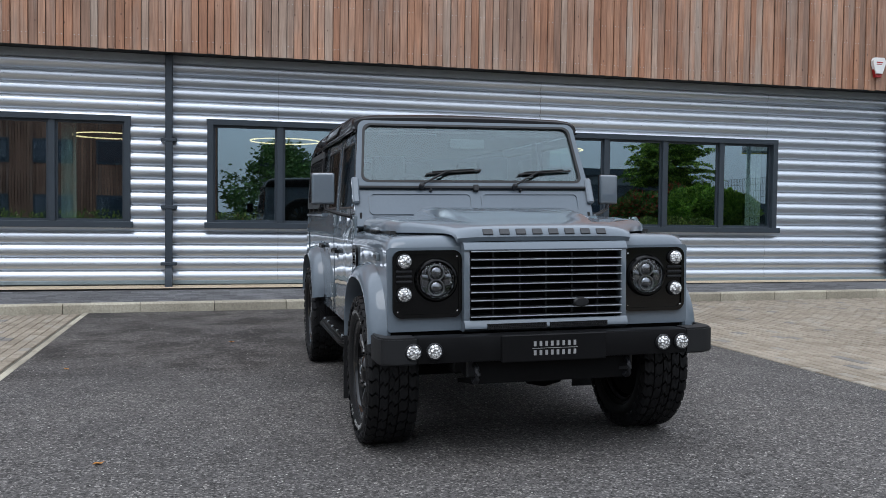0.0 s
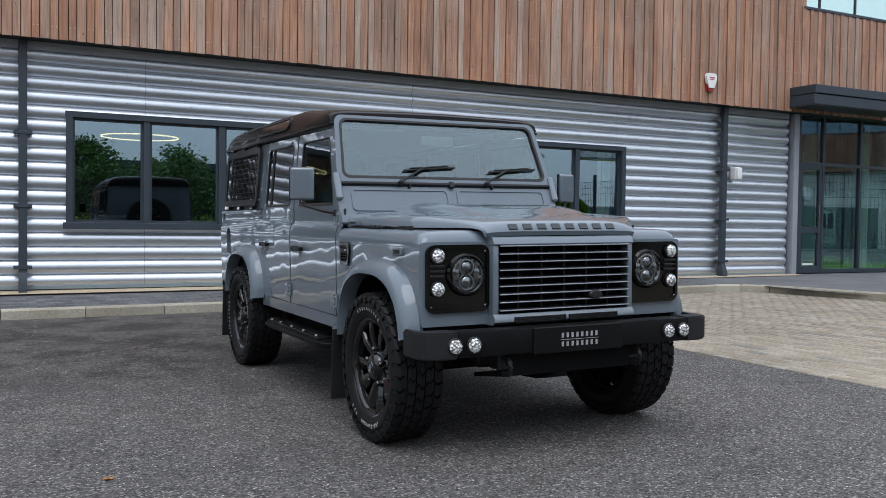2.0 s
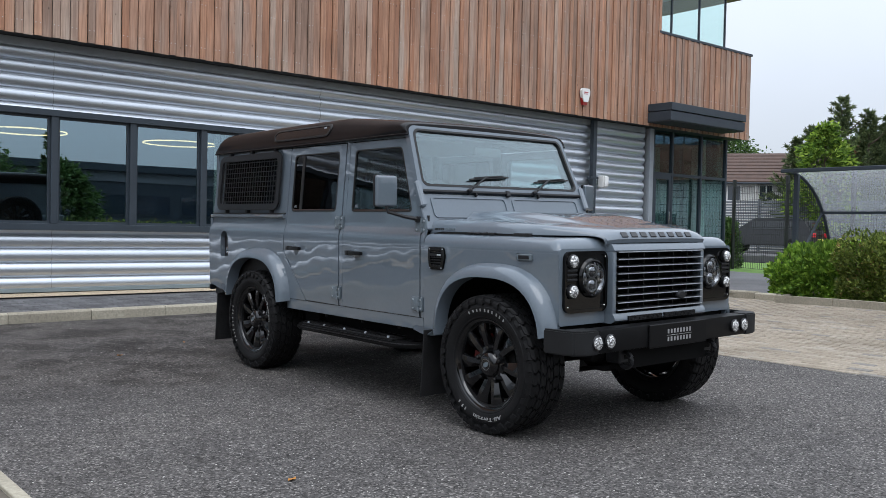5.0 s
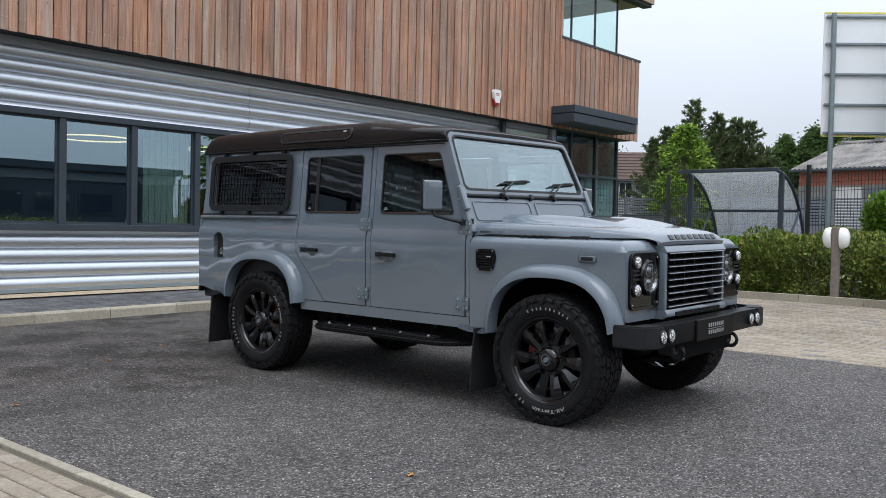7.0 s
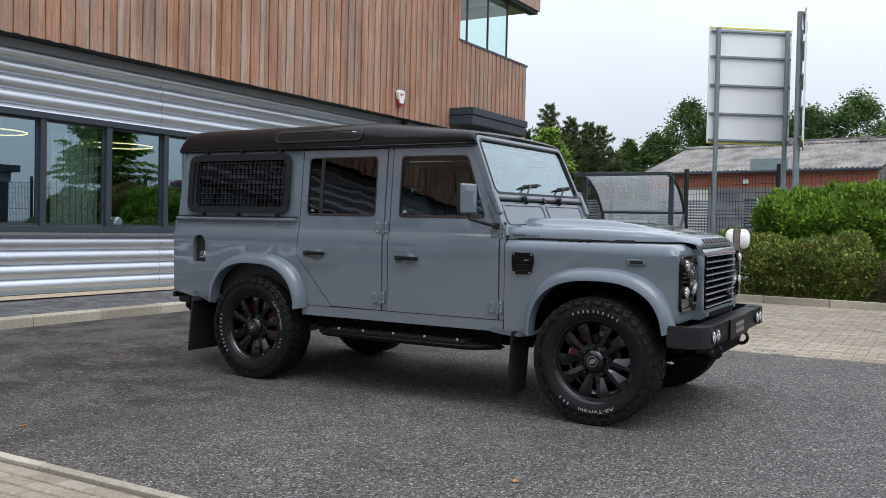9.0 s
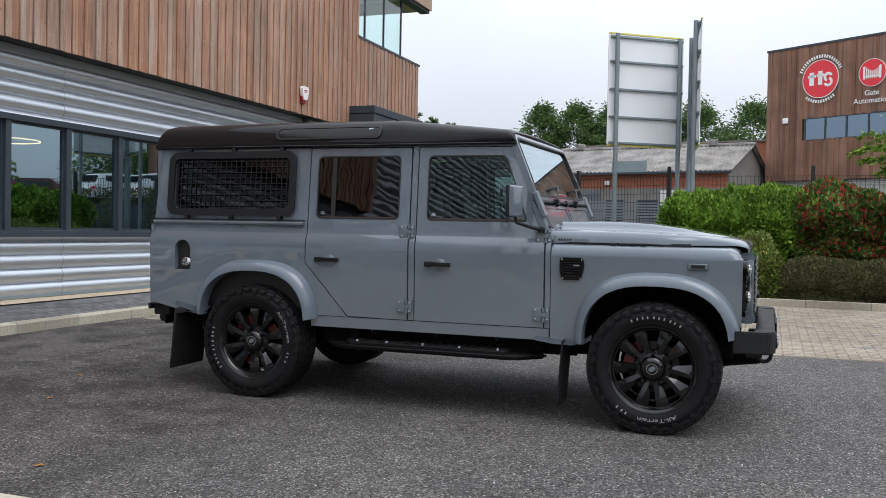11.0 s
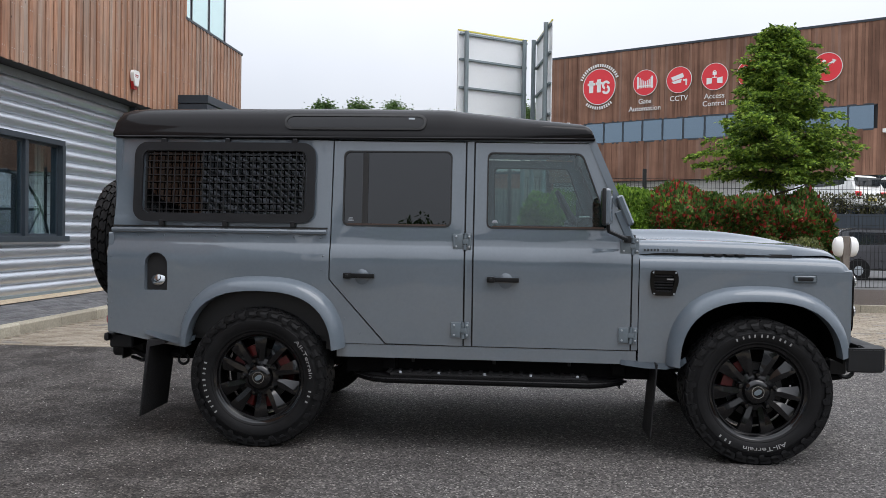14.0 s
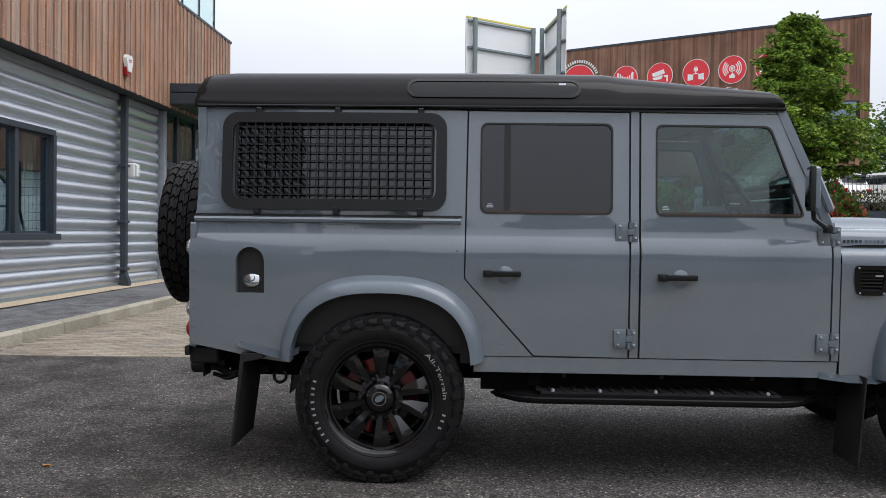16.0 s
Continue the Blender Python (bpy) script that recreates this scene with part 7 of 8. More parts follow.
# trees and hedge on the far side of the yard, seen in the glass and the paint
for i, (x, y, h, w) in enumerate(((-34, -14, 6.5, 7), (-29, -20, 5.4, 6), (2.6, -25, 5.4, 6.5), (7.6, -26, 5.2, 7), (12.0, -25.5, 4.4, 4), (-40, -2, 7, 8), (-38, 12, 7, 8), (-33, 24, 7, 8), (-41, 5, 6, 7))):
    tree("yard_tree", (x, y, -0.1), h, w, 0.15, M_leaf_far, 60 + i, 9000, 0.26, "green tree on the far side of the yard", bare=0.05)
tree("yard_conifer", (10.6, -22.5, -0.1), 5.9, 1.5, 0.12, M_leaf_conifer, 81, 7000, 0.16, "narrow dark conifer on the far side of the yard", True)
hedge("yard_hedge", -16.0, 16.0, -13.0, -11.2, 1.3, M_leaf_dark, 75, 9000, 0.16, "clipped hedge along the far side of the yard", 0.2, -0.05)

# ---- signs, shelter, bollards, fence ----
def back_sign(a, b, z0, z1, label):
    """A blank sign board on two posts, seen from behind."""
    a, b = Vector((*a, 0)), Vector((*b, 0))
    w = (b - a).length
    ang = math.degrees(math.atan2(b.y - a.y, b.x - a.x))
    t = thing("sign_board", (a.x, a.y, 0.1), label, "sign", turn=(0, 0, ang))
    z0, z1 = z0 - 0.1, z1 - 0.1
    rows = 4
    for k in range(rows):
        h = (z1 - z0) / rows
        part("panel", boxed(0, w, 0.05, 0.065, z0 + k * h + 0.003, z0 + (k + 1) * h - 0.003), M_panel, t)
    for z in [z0 + 0.04] + [z0 + k * (z1 - z0) / rows for k in range(1, rows)] + [z1 - 0.06]:
        part("rail", boxed(0.02, w - 0.02, 0.0, 0.049, z - 0.022, z + 0.022, 0.004), M_signpost, t)
    for x in (0.14, w - 0.14):
        bm = bmesh.new()
        tube(bm, [(x, -0.05, 0), (x, -0.05, z1 - 0.01)], 0.048, 12)
        part("post", bm, M_signpost, t)
    part("top_edge", boxed(-0.006, w + 0.006, 0.04, 0.07, z1, z1 + 0.03), M_yellow, t)
    part("bottom_edge", boxed(-0.006, w + 0.006, 0.04, 0.07, z0 - 0.03, z0), M_yellow, t)
    part("side_edge", boxed(-0.012, -0.001, 0.04, 0.07, z0, z1), M_panel, t)


back_sign((13.2, 8.36), (14.25, 6.95), 3.10, 5.42, "tall blank-backed grey sign board on two posts")
back_sign((14.62, 6.80), (12.75, 6.55), 3.05, 5.50, "second blank-backed sign board set at an angle")

sh = thing("cycle_shelter", (12.9, 9.0, 0.16), "curved clear polycarbonate cycle shelter on dark posts", "shelter")
arc = [(-0.33 + 1.86 * math.sin(radians(a)), 0.02 + 2.22 * math.cos(radians(a))) for a in range(0, 91, 6)]
for y in (0.0, 1.87):
    bm = bmesh.new()
    tube(bm, [(x, y, z) for x, z in arc], 0.032, 8)
    part("arch", bm, M_anthra, sh)
    part("post", boxed(-0.04, 0.045, y - 0.045, y + 0.045, 0, 2.19, 0.006), M_anthra, sh)
    bm = bmesh.new()
    tube(bm, [(1.03, y, 1.47), (0.45, y, 0.85), (0.03, y, 0.5)], 0.028, 6)
    part("brace", bm, M_anthra, sh)
    part("base_plate", boxed(-0.1, 0.1, y - 0.1, y + 0.1, -0.05, 0.012), M_anthra, sh)
    part("base_plate", boxed(1.44, 1.62, y - 0.1, y + 0.1, -0.05, 0.012), M_anthra, sh)
part("eaves_beam", boxed(-0.42, -0.30, -0.07, 1.98, 2.215, 2.285, 0.008), M_anthra, sh)
part("mid_rail", boxed(1.01, 1.065, 0.0, 1.87, 1.46, 1.515, 0.005), M_anthra, sh)
bm = bmesh.new()
sheet(bm, lambda i, j: (arc[i][0] + 0.02, 0.02 + 1.83 * j, arc[i][1] + 0.02), len(arc) - 1, 1)
part("sheet", bm, M_poly, sh, "clear curved roof sheet with faint green streaks")
bm = bmesh.new()
tube(bm, [(0.75, 1.2, -0.05), (0.75, 1.2, 0.68), (0.75, 1.26, 0.74), (0.75, 1.62, 0.74), (0.75, 1.68, 0.68), (0.75, 1.68, -0.05)], 0.025, 8)
part("cycle_hoop", bm, M_steel, sh)
for x, y in ((9.42, 6.92), (9.25, 2.05)):
    bl = thing("bollard_light", (x, y, 0.14), "grey bollard with two white oval lamp heads", "bollard light", group="bollard lights")
    part("post", boxed(-0.06, 0.06, -0.05, 0.05, 0, 1.16, 0.006), M_postwood, bl)
    for s in (-1, 1):
        bm = bmesh.new()
        lathe(bm, [(0.001, s * 0.19), (0.05, s * 0.185), (0.085, s * 0.155), (0.098, s * 0.11), (0.098, s * 0.06)], 20, "y", (0, 0, 1.0))
        for v in bm.verts:
            v.co.z = 1.0 + (v.co.z - 1.0) * 1.6
        part("lamp_head", bm, M_whitebox, bl)

fn = thing("mesh_fence", (15.2, 0, 0.15), "dark green-black welded mesh fence on square posts", "fence")
for y in (-7.7, -4.7, -1.7, 1.3, 4.3, 7.31):
    part("post", boxed(-0.04, 0.04, y - 0.04, y + 0.04, 0, 2.62, 0.004), M_fence, fn)
bm = bmesh.new()
for k in range(170):
    y = -7.7 + k * 0.0885
    box(bm, -0.004, 0.004, y - 0.004, y + 0.004, 0.05, 2.4)
for k in range(13):
    z = 0.06 + k * 0.195
    box(bm, -0.006, 0.006, -7.7, 7.31, z - 0.005, z + 0.005)
tagged(part("mesh", bm, M_fence, fn, smooth=False), kind="stuff")

fb = thing("mesh_fence", (15.2, 7.31, 0.15), "dark green-black welded mesh fence behind the shelter", "fence", turn=(0, 0, -27))
for y in (2.6, 5.2, 7.8, 10.4):
    part("post", boxed(-0.04, 0.04, y - 0.04, y + 0.04, 0, 2.62, 0.004), M_fence, fb)
bm = bmesh.new()
for k in range(117):
    y = 0.06 + k * 0.0885
    box(bm, -0.004, 0.004, y - 0.004, y + 0.004, 0.05, 2.4)
for k in range(13):
    z = 0.06 + k * 0.195
    box(bm, -0.006, 0.006, 0.05, 10.4, z - 0.005, z + 0.005)
tagged(part("mesh", bm, M_fence, fb, smooth=False), kind="stuff")

lf = thing("slat_fence", (35.6, 18.5, 0.1), "grey horizontal-slat boundary fence", "fence", turn=(0, 0, 8))
for k in range(9):
    part("post", boxed(-0.05, 0.05, -12 + k * 3 - 0.05, -12 + k * 3 + 0.05, 0, 2.75), M_louvre, lf)
for k in range(20):
    part("slat", boxed(-0.08, -0.055, -12, 12, 0.1 + k * 0.13, 0.1 + k * 0.13 + 0.085), M_louvre, lf, smooth=False)

# ---- buildings round the yard ----
nb = thing("office_building", (43.53, 5.41, 0), "brown timber-clad office block with red round signs", "building", turn=(0, 0, math.degrees(math.atan2(-12.70, -8.10))))
# own axes: x runs along the facade, which looks towards -y
NL = 16.66
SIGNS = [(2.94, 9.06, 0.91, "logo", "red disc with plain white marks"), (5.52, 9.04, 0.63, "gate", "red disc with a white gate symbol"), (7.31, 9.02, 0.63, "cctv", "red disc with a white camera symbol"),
         (9.10, 9.01, 0.63, "access", "red disc with a white padlock symbol"), (10.82, 9.0, 0.63, "fire", "red disc with white sound-wave symbol"), (12.5, 8.98, 0.63, "gate", "red disc with a white symbol"), (14.2, 8.94, 0.63, "tool", "red disc with slanting white marks")]
WORDS = [("Gate|Automation", 5.52, 8.10), ("CCTV", 7.31, 8.10), ("Access|Control", 9.10, 8.08), ("Fire|Alarms", 10.82, 8.06)]
bm = bmesh.new()
prism(bm, [(0, 0.1), (NL, 0.1), (NL - 9, 12), (0, 12)], "z", 4.1, 10.7)
part("core", bm, M_soffit, nb)
rngb = random.Random(4)
bm = bmesh.new()
x = 0.0
while x < NL:
    w = rngb.choice((0.12, 0.14, 0.16))
    d = rngb.choice((0.0, 0.015))
    if 2.1 < x + w and x < 16.2:
        box(bm, x + 0.006, min(NL, x + w), -d - 0.02, 0.09, 4.1, 6.10)
        box(bm, x + 0.006, min(NL, x + w), -d - 0.02, 0.09, 7.17, 10.76)
    else:
        box(bm, x + 0.006, min(NL, x + w), -d - 0.02, 0.09, 4.1, 10.76)
    x += w
tagged(part("cladding_board", bm, M_wood_nb, nb, smooth=False), kind="stuff")
bm = bmesh.new()
prism(bm, [(-0.05, -0.06), (NL + 0.05, -0.06), (NL - 9, 12), (-0.05, 12)], "z", 10.76, 10.86)
part("coping", bm, M_anthra, nb)
nwin = part("strip_window", boxed(2.05, 16.25, -0.03, 0.02, 6.04, 6.12), M_anthra, nb)
part("head", boxed(2.05, 16.25, -0.03, 0.02, 7.13, 7.21), M_anthra, nwin)
for k in range(13):
    xa = 2.1 + k * 1.08
    part("mullion", boxed(xa, xa + 0.08, -0.03, 0.02, 6.12, 7.13), M_anthra, nwin)
    part("pane", boxed(xa + 0.08, xa + 1.08, 0.0, 0.05, 6.12, 7.13), M_skyglass, nwin, smooth=False)
part("louvre_band", boxed(0.1, 15.0, 0.3, 0.5, 0, 4.1), M_render, nb)
for k in range(12):
    part("louvre", boxed(0.1, 15.0, 0.22, 0.3, 3.0 + k * 0.09, 3.05 + k * 0.09), M_render, nb, smooth=False)
part("ground_glazing", boxed(15.0, NL, 0.8, 0.9, 0, 4.1), M_carglass2, nb)
for k in range(2):
    part("glazing_bar", boxed(15.0 + k * 1.2, 15.08 + k * 1.2, 0.72, 0.8, 0, 4.1), M_anthra, nb)
bm = bmesh.new()
prism(bm, [(0, 2.0), (NL - 2.5, 2.0), (NL - 9, 12), (0, 12)], "z", 0.0, 4.1)
part("ground_wall", bm, M_soffit, nb)
part("alarm", boxed(0.95, 1.25, -0.12, -0.02, 7.0, 7.3, 0.03), M_whitebox, nb)
part("cctv_camera", boxed(NL - 0.1, NL + 0.25, -0.3, 0.0, 5.9, 6.05), M_whitebox, nb)


def round_sign(s, z, r, label, icon):
    t = part("round_sign", boxed(s - 0.01, s + 0.01, -0.06, -0.04, z - 0.01, z + 0.01), M_signred, nb, label)
    bm = bmesh.new()
    lathe(bm, [(r, -0.05), (r, -0.09)], 36, "y", (s, 0, z))
    part("disc", bm, M_signred, t)
    bm = bmesh.new()
    lathe(bm, [(r, -0.05), (r * 1.035, -0.05), (r * 1.035, -0.095), (r, -0.095)], 36, "y", (s, 0, z), closed=True)
    part("rim", bm, M_whitebox, t)
    for pts in icon:
        bm = bmesh.new()
        prism(bm, [(s + x * r, z + y * r) for x, y in pts], "y", -0.105, -0.088)
        part("icon", bm, M_whitebox, t, smooth=False)


def bar(x0, x1, z0, z1):
    return [(x0, z0), (x1, z0), (x1, z1), (x0, z1)]


def arc_band(r0, r1, a0, a1, cx=0.0, cz=0.0, n=10):
    """A ring segment between two radii, from a0 to a1 degrees."""
    t = [radians(a0 + (a1 - a0) * k / n) for k in range(n + 1)]
    return [(cx + r1 * math.cos(a), cz + r1 * math.sin(a)) for a in t] + [(cx + r0 * math.cos(a), cz + r0 * math.sin(a)) for a in t[::-1]]


LOGO = [bar(-0.62, -0.36, -0.32, 0.38), bar(-0.72, -0.24, 0.10, 0.24), bar(-0.12, 0.12, -0.32, 0.42), bar(-0.2, 0.22, 0.12, 0.26), arc_band(0.12, 0.26, 20, 250, 0.45, 0.06), arc_band(0.12, 0.26, 200, 430, 0.45, -0.2)]
GATE = [bar(-0.68, -0.54, -0.46, 0.5), bar(0.54, 0.68, -0.46, 0.5), bar(-0.54, 0.54, -0.30, -0.22)] + [bar(-0.46 + 0.155 * k, -0.38 + 0.155 * k, -0.42, 0.14 + 0.03 * (k - 3) ** 2) for k in range(7)]
CCTV = [[(-0.66, 0.22), (0.30, 0.50), (0.42, 0.18), (-0.50, -0.06)], [(-0.62, -0.14), (0.24, 0.06), (0.16, -0.24), (-0.40, -0.30)], [(0.34, 0.02), (0.66, 0.02), (0.66, -0.46), (0.54, -0.46), (0.54, -0.12), (0.34, -0.12)]]
ACCS = [bar(-0.15, 0.15, 0.12, 0.36), arc_band(0.07, 0.12, 0, 180, 0.0, 0.36), bar(-0.03, 0.03, -0.04, 0.12), [(-0.62, -0.06), (-0.2, -0.12), (-0.2, -0.5), (-0.62, -0.56)], [(0.62, -0.06), (0.2, -0.12), (0.2, -0.5), (0.62, -0.56)], bar(-0.2, 0.2, -0.10, -0.04)]
FIRE = [arc_band(0.0, 0.11, 0, 330, 0, 0.08), arc_band(0.17, 0.24, 0, 350, 0, 0.08)] + [arc_band(a, a + 0.07, c - 48, c + 48, 0, 0.08) for a in (0.36, 0.50, 0.64) for c in (0, 180)] + [[(-0.2, -0.62), (0.2, -0.62), (0.22, -0.42), (0.1, -0.34), (0.04, -0.2), (-0.06, -0.36), (-0.2, -0.42)]]
TOOL = [[(-0.6, -0.4), (-0.46, -0.52), (0.1, 0.1), (-0.02, 0.2)], [(-0.1, 0.02), (0.5, 0.34), (0.46, 0.46), (-0.14, 0.16)], arc_band(0.0, 0.14, 0, 330, -0.2, 0.4), [(0.4, 0.2), (0.62, 0.44), (0.34, 0.56)]]
for s, z, r, ic, lab in SIGNS:
    round_sign(s, z, r, lab, {"logo": LOGO, "gate": GATE, "cctv": CCTV, "access": ACCS, "fire": FIRE, "tool": TOOL}[ic])
# writing under the signs
for words, s, z in WORDS:
    for k, wd in enumerate(words.split("|")):
        bm = text_mesh(wd, 0.36, 0.01)
        o = part("lettering", bm, M_whitebox, nb, smooth=False)
        o.matrix_basis = Matrix.Translation((s, -0.08, z - 0.36 * k)) @ pose(0, 0, 0, 90, 0, 0)
# name and number round the first sign as plain bars
for centre, count in ((90, 20), (270, 12)):
    for k in range(count):
        a = radians(centre + (k - (count - 1) / 2) * 7.0)
        bm = boxed(-0.035, 0.035, -0.1, -0.06, -0.075, 0.075)
        o = part("letter_bar", bm, M_whitebox, nb, smooth=False)
        o.matrix_basis = Matrix.Translation((SIGNS[0][0] + 1.11 * math.cos(a), 0, SIGNS[0][1] + 1.11 * math.sin(a))) @ pose(0, 0, 0, 0, -math.degrees(a) + 90, 0)

# brick workshop with a fibre-cement roof
wk = thing("workshop", (37.0, 7.0, 0), "low red-brick workshop with weathered grey corrugated roof", "building", turn=(0, 0, -10.9))
part("wall", boxed(0, 9, 0, 10.7, 0, 4.3), M_brick, wk, "red brick wall above grey boarding")
bm = bmesh.new()
prism(bm, [(0.0, 4.3), (9.0, 4.3), (4.5, 5.75)], "y", 0.0, 0.3)
part("gable", bm, M_gable, wk)
part("gable_wall", boxed(0.02, 8.98, -0.05, -0.002, 0.0, 4.3), M_gable, wk)
for s in (0, 1):
    bm = bmesh.new()
    n = 150
    def rp(i, j):
        y = -0.25 + 11.2 * i / n
        x = -0.3 + 4.8 * j if s == 0 else 9.3 - 4.8 * j
        return (x, y, 4.24 + 1.58 * j + 0.05 * math.sin(i * 2.1))
    sheet(bm, rp, n, 1)
    part("roof_slope", bm, M_asb, wk)
bm = bmesh.new()
tube(bm, [(4.5, -0.3, 5.84), (4.5, 11.0, 5.84)], 0.12, 8)
part("ridge", bm, M_asb, wk)
for k in range(3):
    part("roof_vent", boxed(4.3, 4.7, 1.6 + k * 3.6, 2.0 + k * 3.6, 5.8, 6.15, 0.05), M_asb, wk)
part("plinth_wall", boxed(-0.03, -0.002, 0.0, 10.7, 0.0, 3.45), M_gable, wk)
for y, w_, z0, z1 in ((3.2, 1.0, 1.6, 2.9), (4.9, 0.9, 1.6, 2.9), (9.3, 0.9, 1.6, 2.9)):
    w = part("window", boxed(-0.06, 0.0, y, y + w_, z0, z1), M_anthra, wk)
    part("pane", boxed(-0.07, -0.061, y + 0.07, y + w_ - 0.07, z0 + 0.07, z1 - 0.07), M_carglass2, w)
for y in (1.9, 7.6):
    part("door", boxed(-0.07, 0.0, y, y + 1.2, 0.0, 3.35), M_render, wk)
for k in range(26):
    part("shutter_slat", boxed(-0.075, -0.035, 6.1, 7.4, 1.0 + k * 0.09, 1.075 + k * 0.09), M_louvre, wk, smooth=False)
part("roof_flap", boxed(-0.40, -0.30, 3.7, 5.4, 4.22, 4.75), M_signpost, wk)
part("wall_lamp", boxed(-0.16, -0.03, 5.6, 5.85, 3.62, 3.82, 0.02), M_whitebox, wk)
part("gutter", boxed(-0.42, -0.3, -0.25, 10.95, 4.1, 4.22, 0.02), M_anthra, wk)
b2 = thing("brick_hall", (50, 4.0, 0), "tall red-brick hall with flat grey roof behind the workshop", "building", turn=(0, 0, -10.9))
part("wall", boxed(0, 10, -6, 13, 0, 6.9), M_brick, b2)
part("coping", boxed(-0.1, 10.1, -6.1, 13.1, 6.9, 7.0), M_asb, b2)

hs = thing("terraced_house", (47.5, 34.5, 0), "white rendered house with brown tiled roof and brick chimney", "house", turn=(0, 0, -57))
part("wall", boxed(-12, 12, 0, 8, 0, 4.65), M_render, hs)
bm = bmesh.new()
up = []
for k in range(9):
    up += [(-0.4 + 4.4 * k / 9, 4.55 + 2.2 * k / 9 + 0.05), (-0.4 + 4.4 * (k + 1) / 9, 4.55 + 2.2 * (k + 1) / 9)]
prism(bm, [(-0.4, 4.5)] + up + [(8.0 - y, z) for y, z in up[::-1]] + [(8.4, 4.5)], "x", -12.4, 12.4)
part("roof", bm, M_rooftile, hs, "brown tiled roof in courses", smooth=False)
part("gutter", boxed(-12.4, 12.4, -0.5, -0.4, 4.42, 4.52, 0.02), M_anthra, hs)
for x in (-9.5, -0.75, 8.0):
    ch = part("chimney", boxed(x - 0.5, x + 0.5, 3.5, 4.5, 6.2, 7.45), M_brick, hs)
    part("chimney_cap", boxed(x - 0.56, x + 0.56, 3.44, 4.56, 7.45, 7.52), M_brick, ch)
    bm = bmesh.new()
    tube(bm, [(x + 0.4, 4.0, 7.5), (x + 0.4, 4.0, 8.6)], 0.02, 5)
    tube(bm, [(x + 0.4, 3.7, 8.45), (x + 0.4, 4.3, 8.45)], 0.015, 5)
    part("aerial", bm, M_steel, ch)
for x in (-9.0, -6.0, -2.7, 0.65, 2.6, 6.0, 9.0):
    for z in (1.1, 3.3):
        w = part("window", boxed(x - 0.45, x + 0.45, -0.05, 0.05, z, z + 1.1), M_whitebox, hs)
        for dx in (-0.21, 0.21):
            part("pane", boxed(x + dx - 0.17, x + dx + 0.17, -0.06, -0.051, z + 0.08, z + 1.02), M_carglass2, w)
    part("porch_wall", boxed(x + 1.3, x + 1.42, -0.3, 0.0, 0.0, 4.6), M_render, hs)

# long low building and units on the far side of the yard, seen in the windows
tb = thing("timber_office", (-1.0, -24.0, -0.1), "brown timber-clad office block across the yard", "building")
part("core", boxed(-27, 0, -10, -0.06, 0, 8.6), M_soffit, tb)
bm = bmesh.new()
for k in range(180):
    x0 = -27 + k * 0.15
    box(bm, x0 + 0.01, x0 + 0.14, -0.05, 0.0 + 0.012 * (k % 2), 0.0, 8.6)
tagged(part("cladding_board", bm, M_wood_nb, tb, smooth=False), kind="stuff")
for z in (1.0, 4.0):
    for k in range(8):
        w = part("window", boxed(-25.6 + k * 3.2, -23.6 + k * 3.2, 0.0, 0.05, z, z + 1.3), M_anthra, tb)
        part("pane", boxed(-25.5 + k * 3.2, -23.7 + k * 3.2, 0.05, 0.07, z + 0.1, z + 1.2), M_carglass2, w)
un = thing("unit_building", (4, -30, -0.1), "long low grey industrial unit with strip windows", "building")
part("wall", boxed(-2, 27, -10, 0, 0, 3.75), M_anthra, un)
part("pale_band", boxed(-2.1, 27.1, -10.1, 0.1, 3.75, 4.4), M_louvre, un)
part("roof_edge", boxed(-2.5, 27.5, -10.5, 0.5, 4.4, 4.85), M_anthra, un)
for k in range(8):
    w = part("window", boxed(-1 + k * 3, 1.4 + k * 3, 0.0, 0.06, 1.6, 3.0), M_anthra, un)
    part("pane", boxed(-0.9 + k * 3, 1.3 + k * 3, 0.06, 0.08, 1.7, 2.9), M_carglass2, w)
u2 = thing("unit_building", (-46, 2, -0.1), "grey clad industrial unit beyond the yard", "building")
part("wall", boxed(-10, 0, -14, 16, 0, 6.0), M_louvre, u2)
part("roof_edge", boxed(-10.3, 0.3, -14.3, 16.3, 6.0, 6.4), M_anthra, u2)
for k in range(7):
    w = part("window", boxed(0, 0.06, -12 + k * 4, -9.4 + k * 4, 1.2, 3.0), M_anthra, u2)
    part("pane", boxed(0.06, 0.08, -11.9 + k * 4, -9.5 + k * 4, 1.3, 2.9), M_carglass2, w)


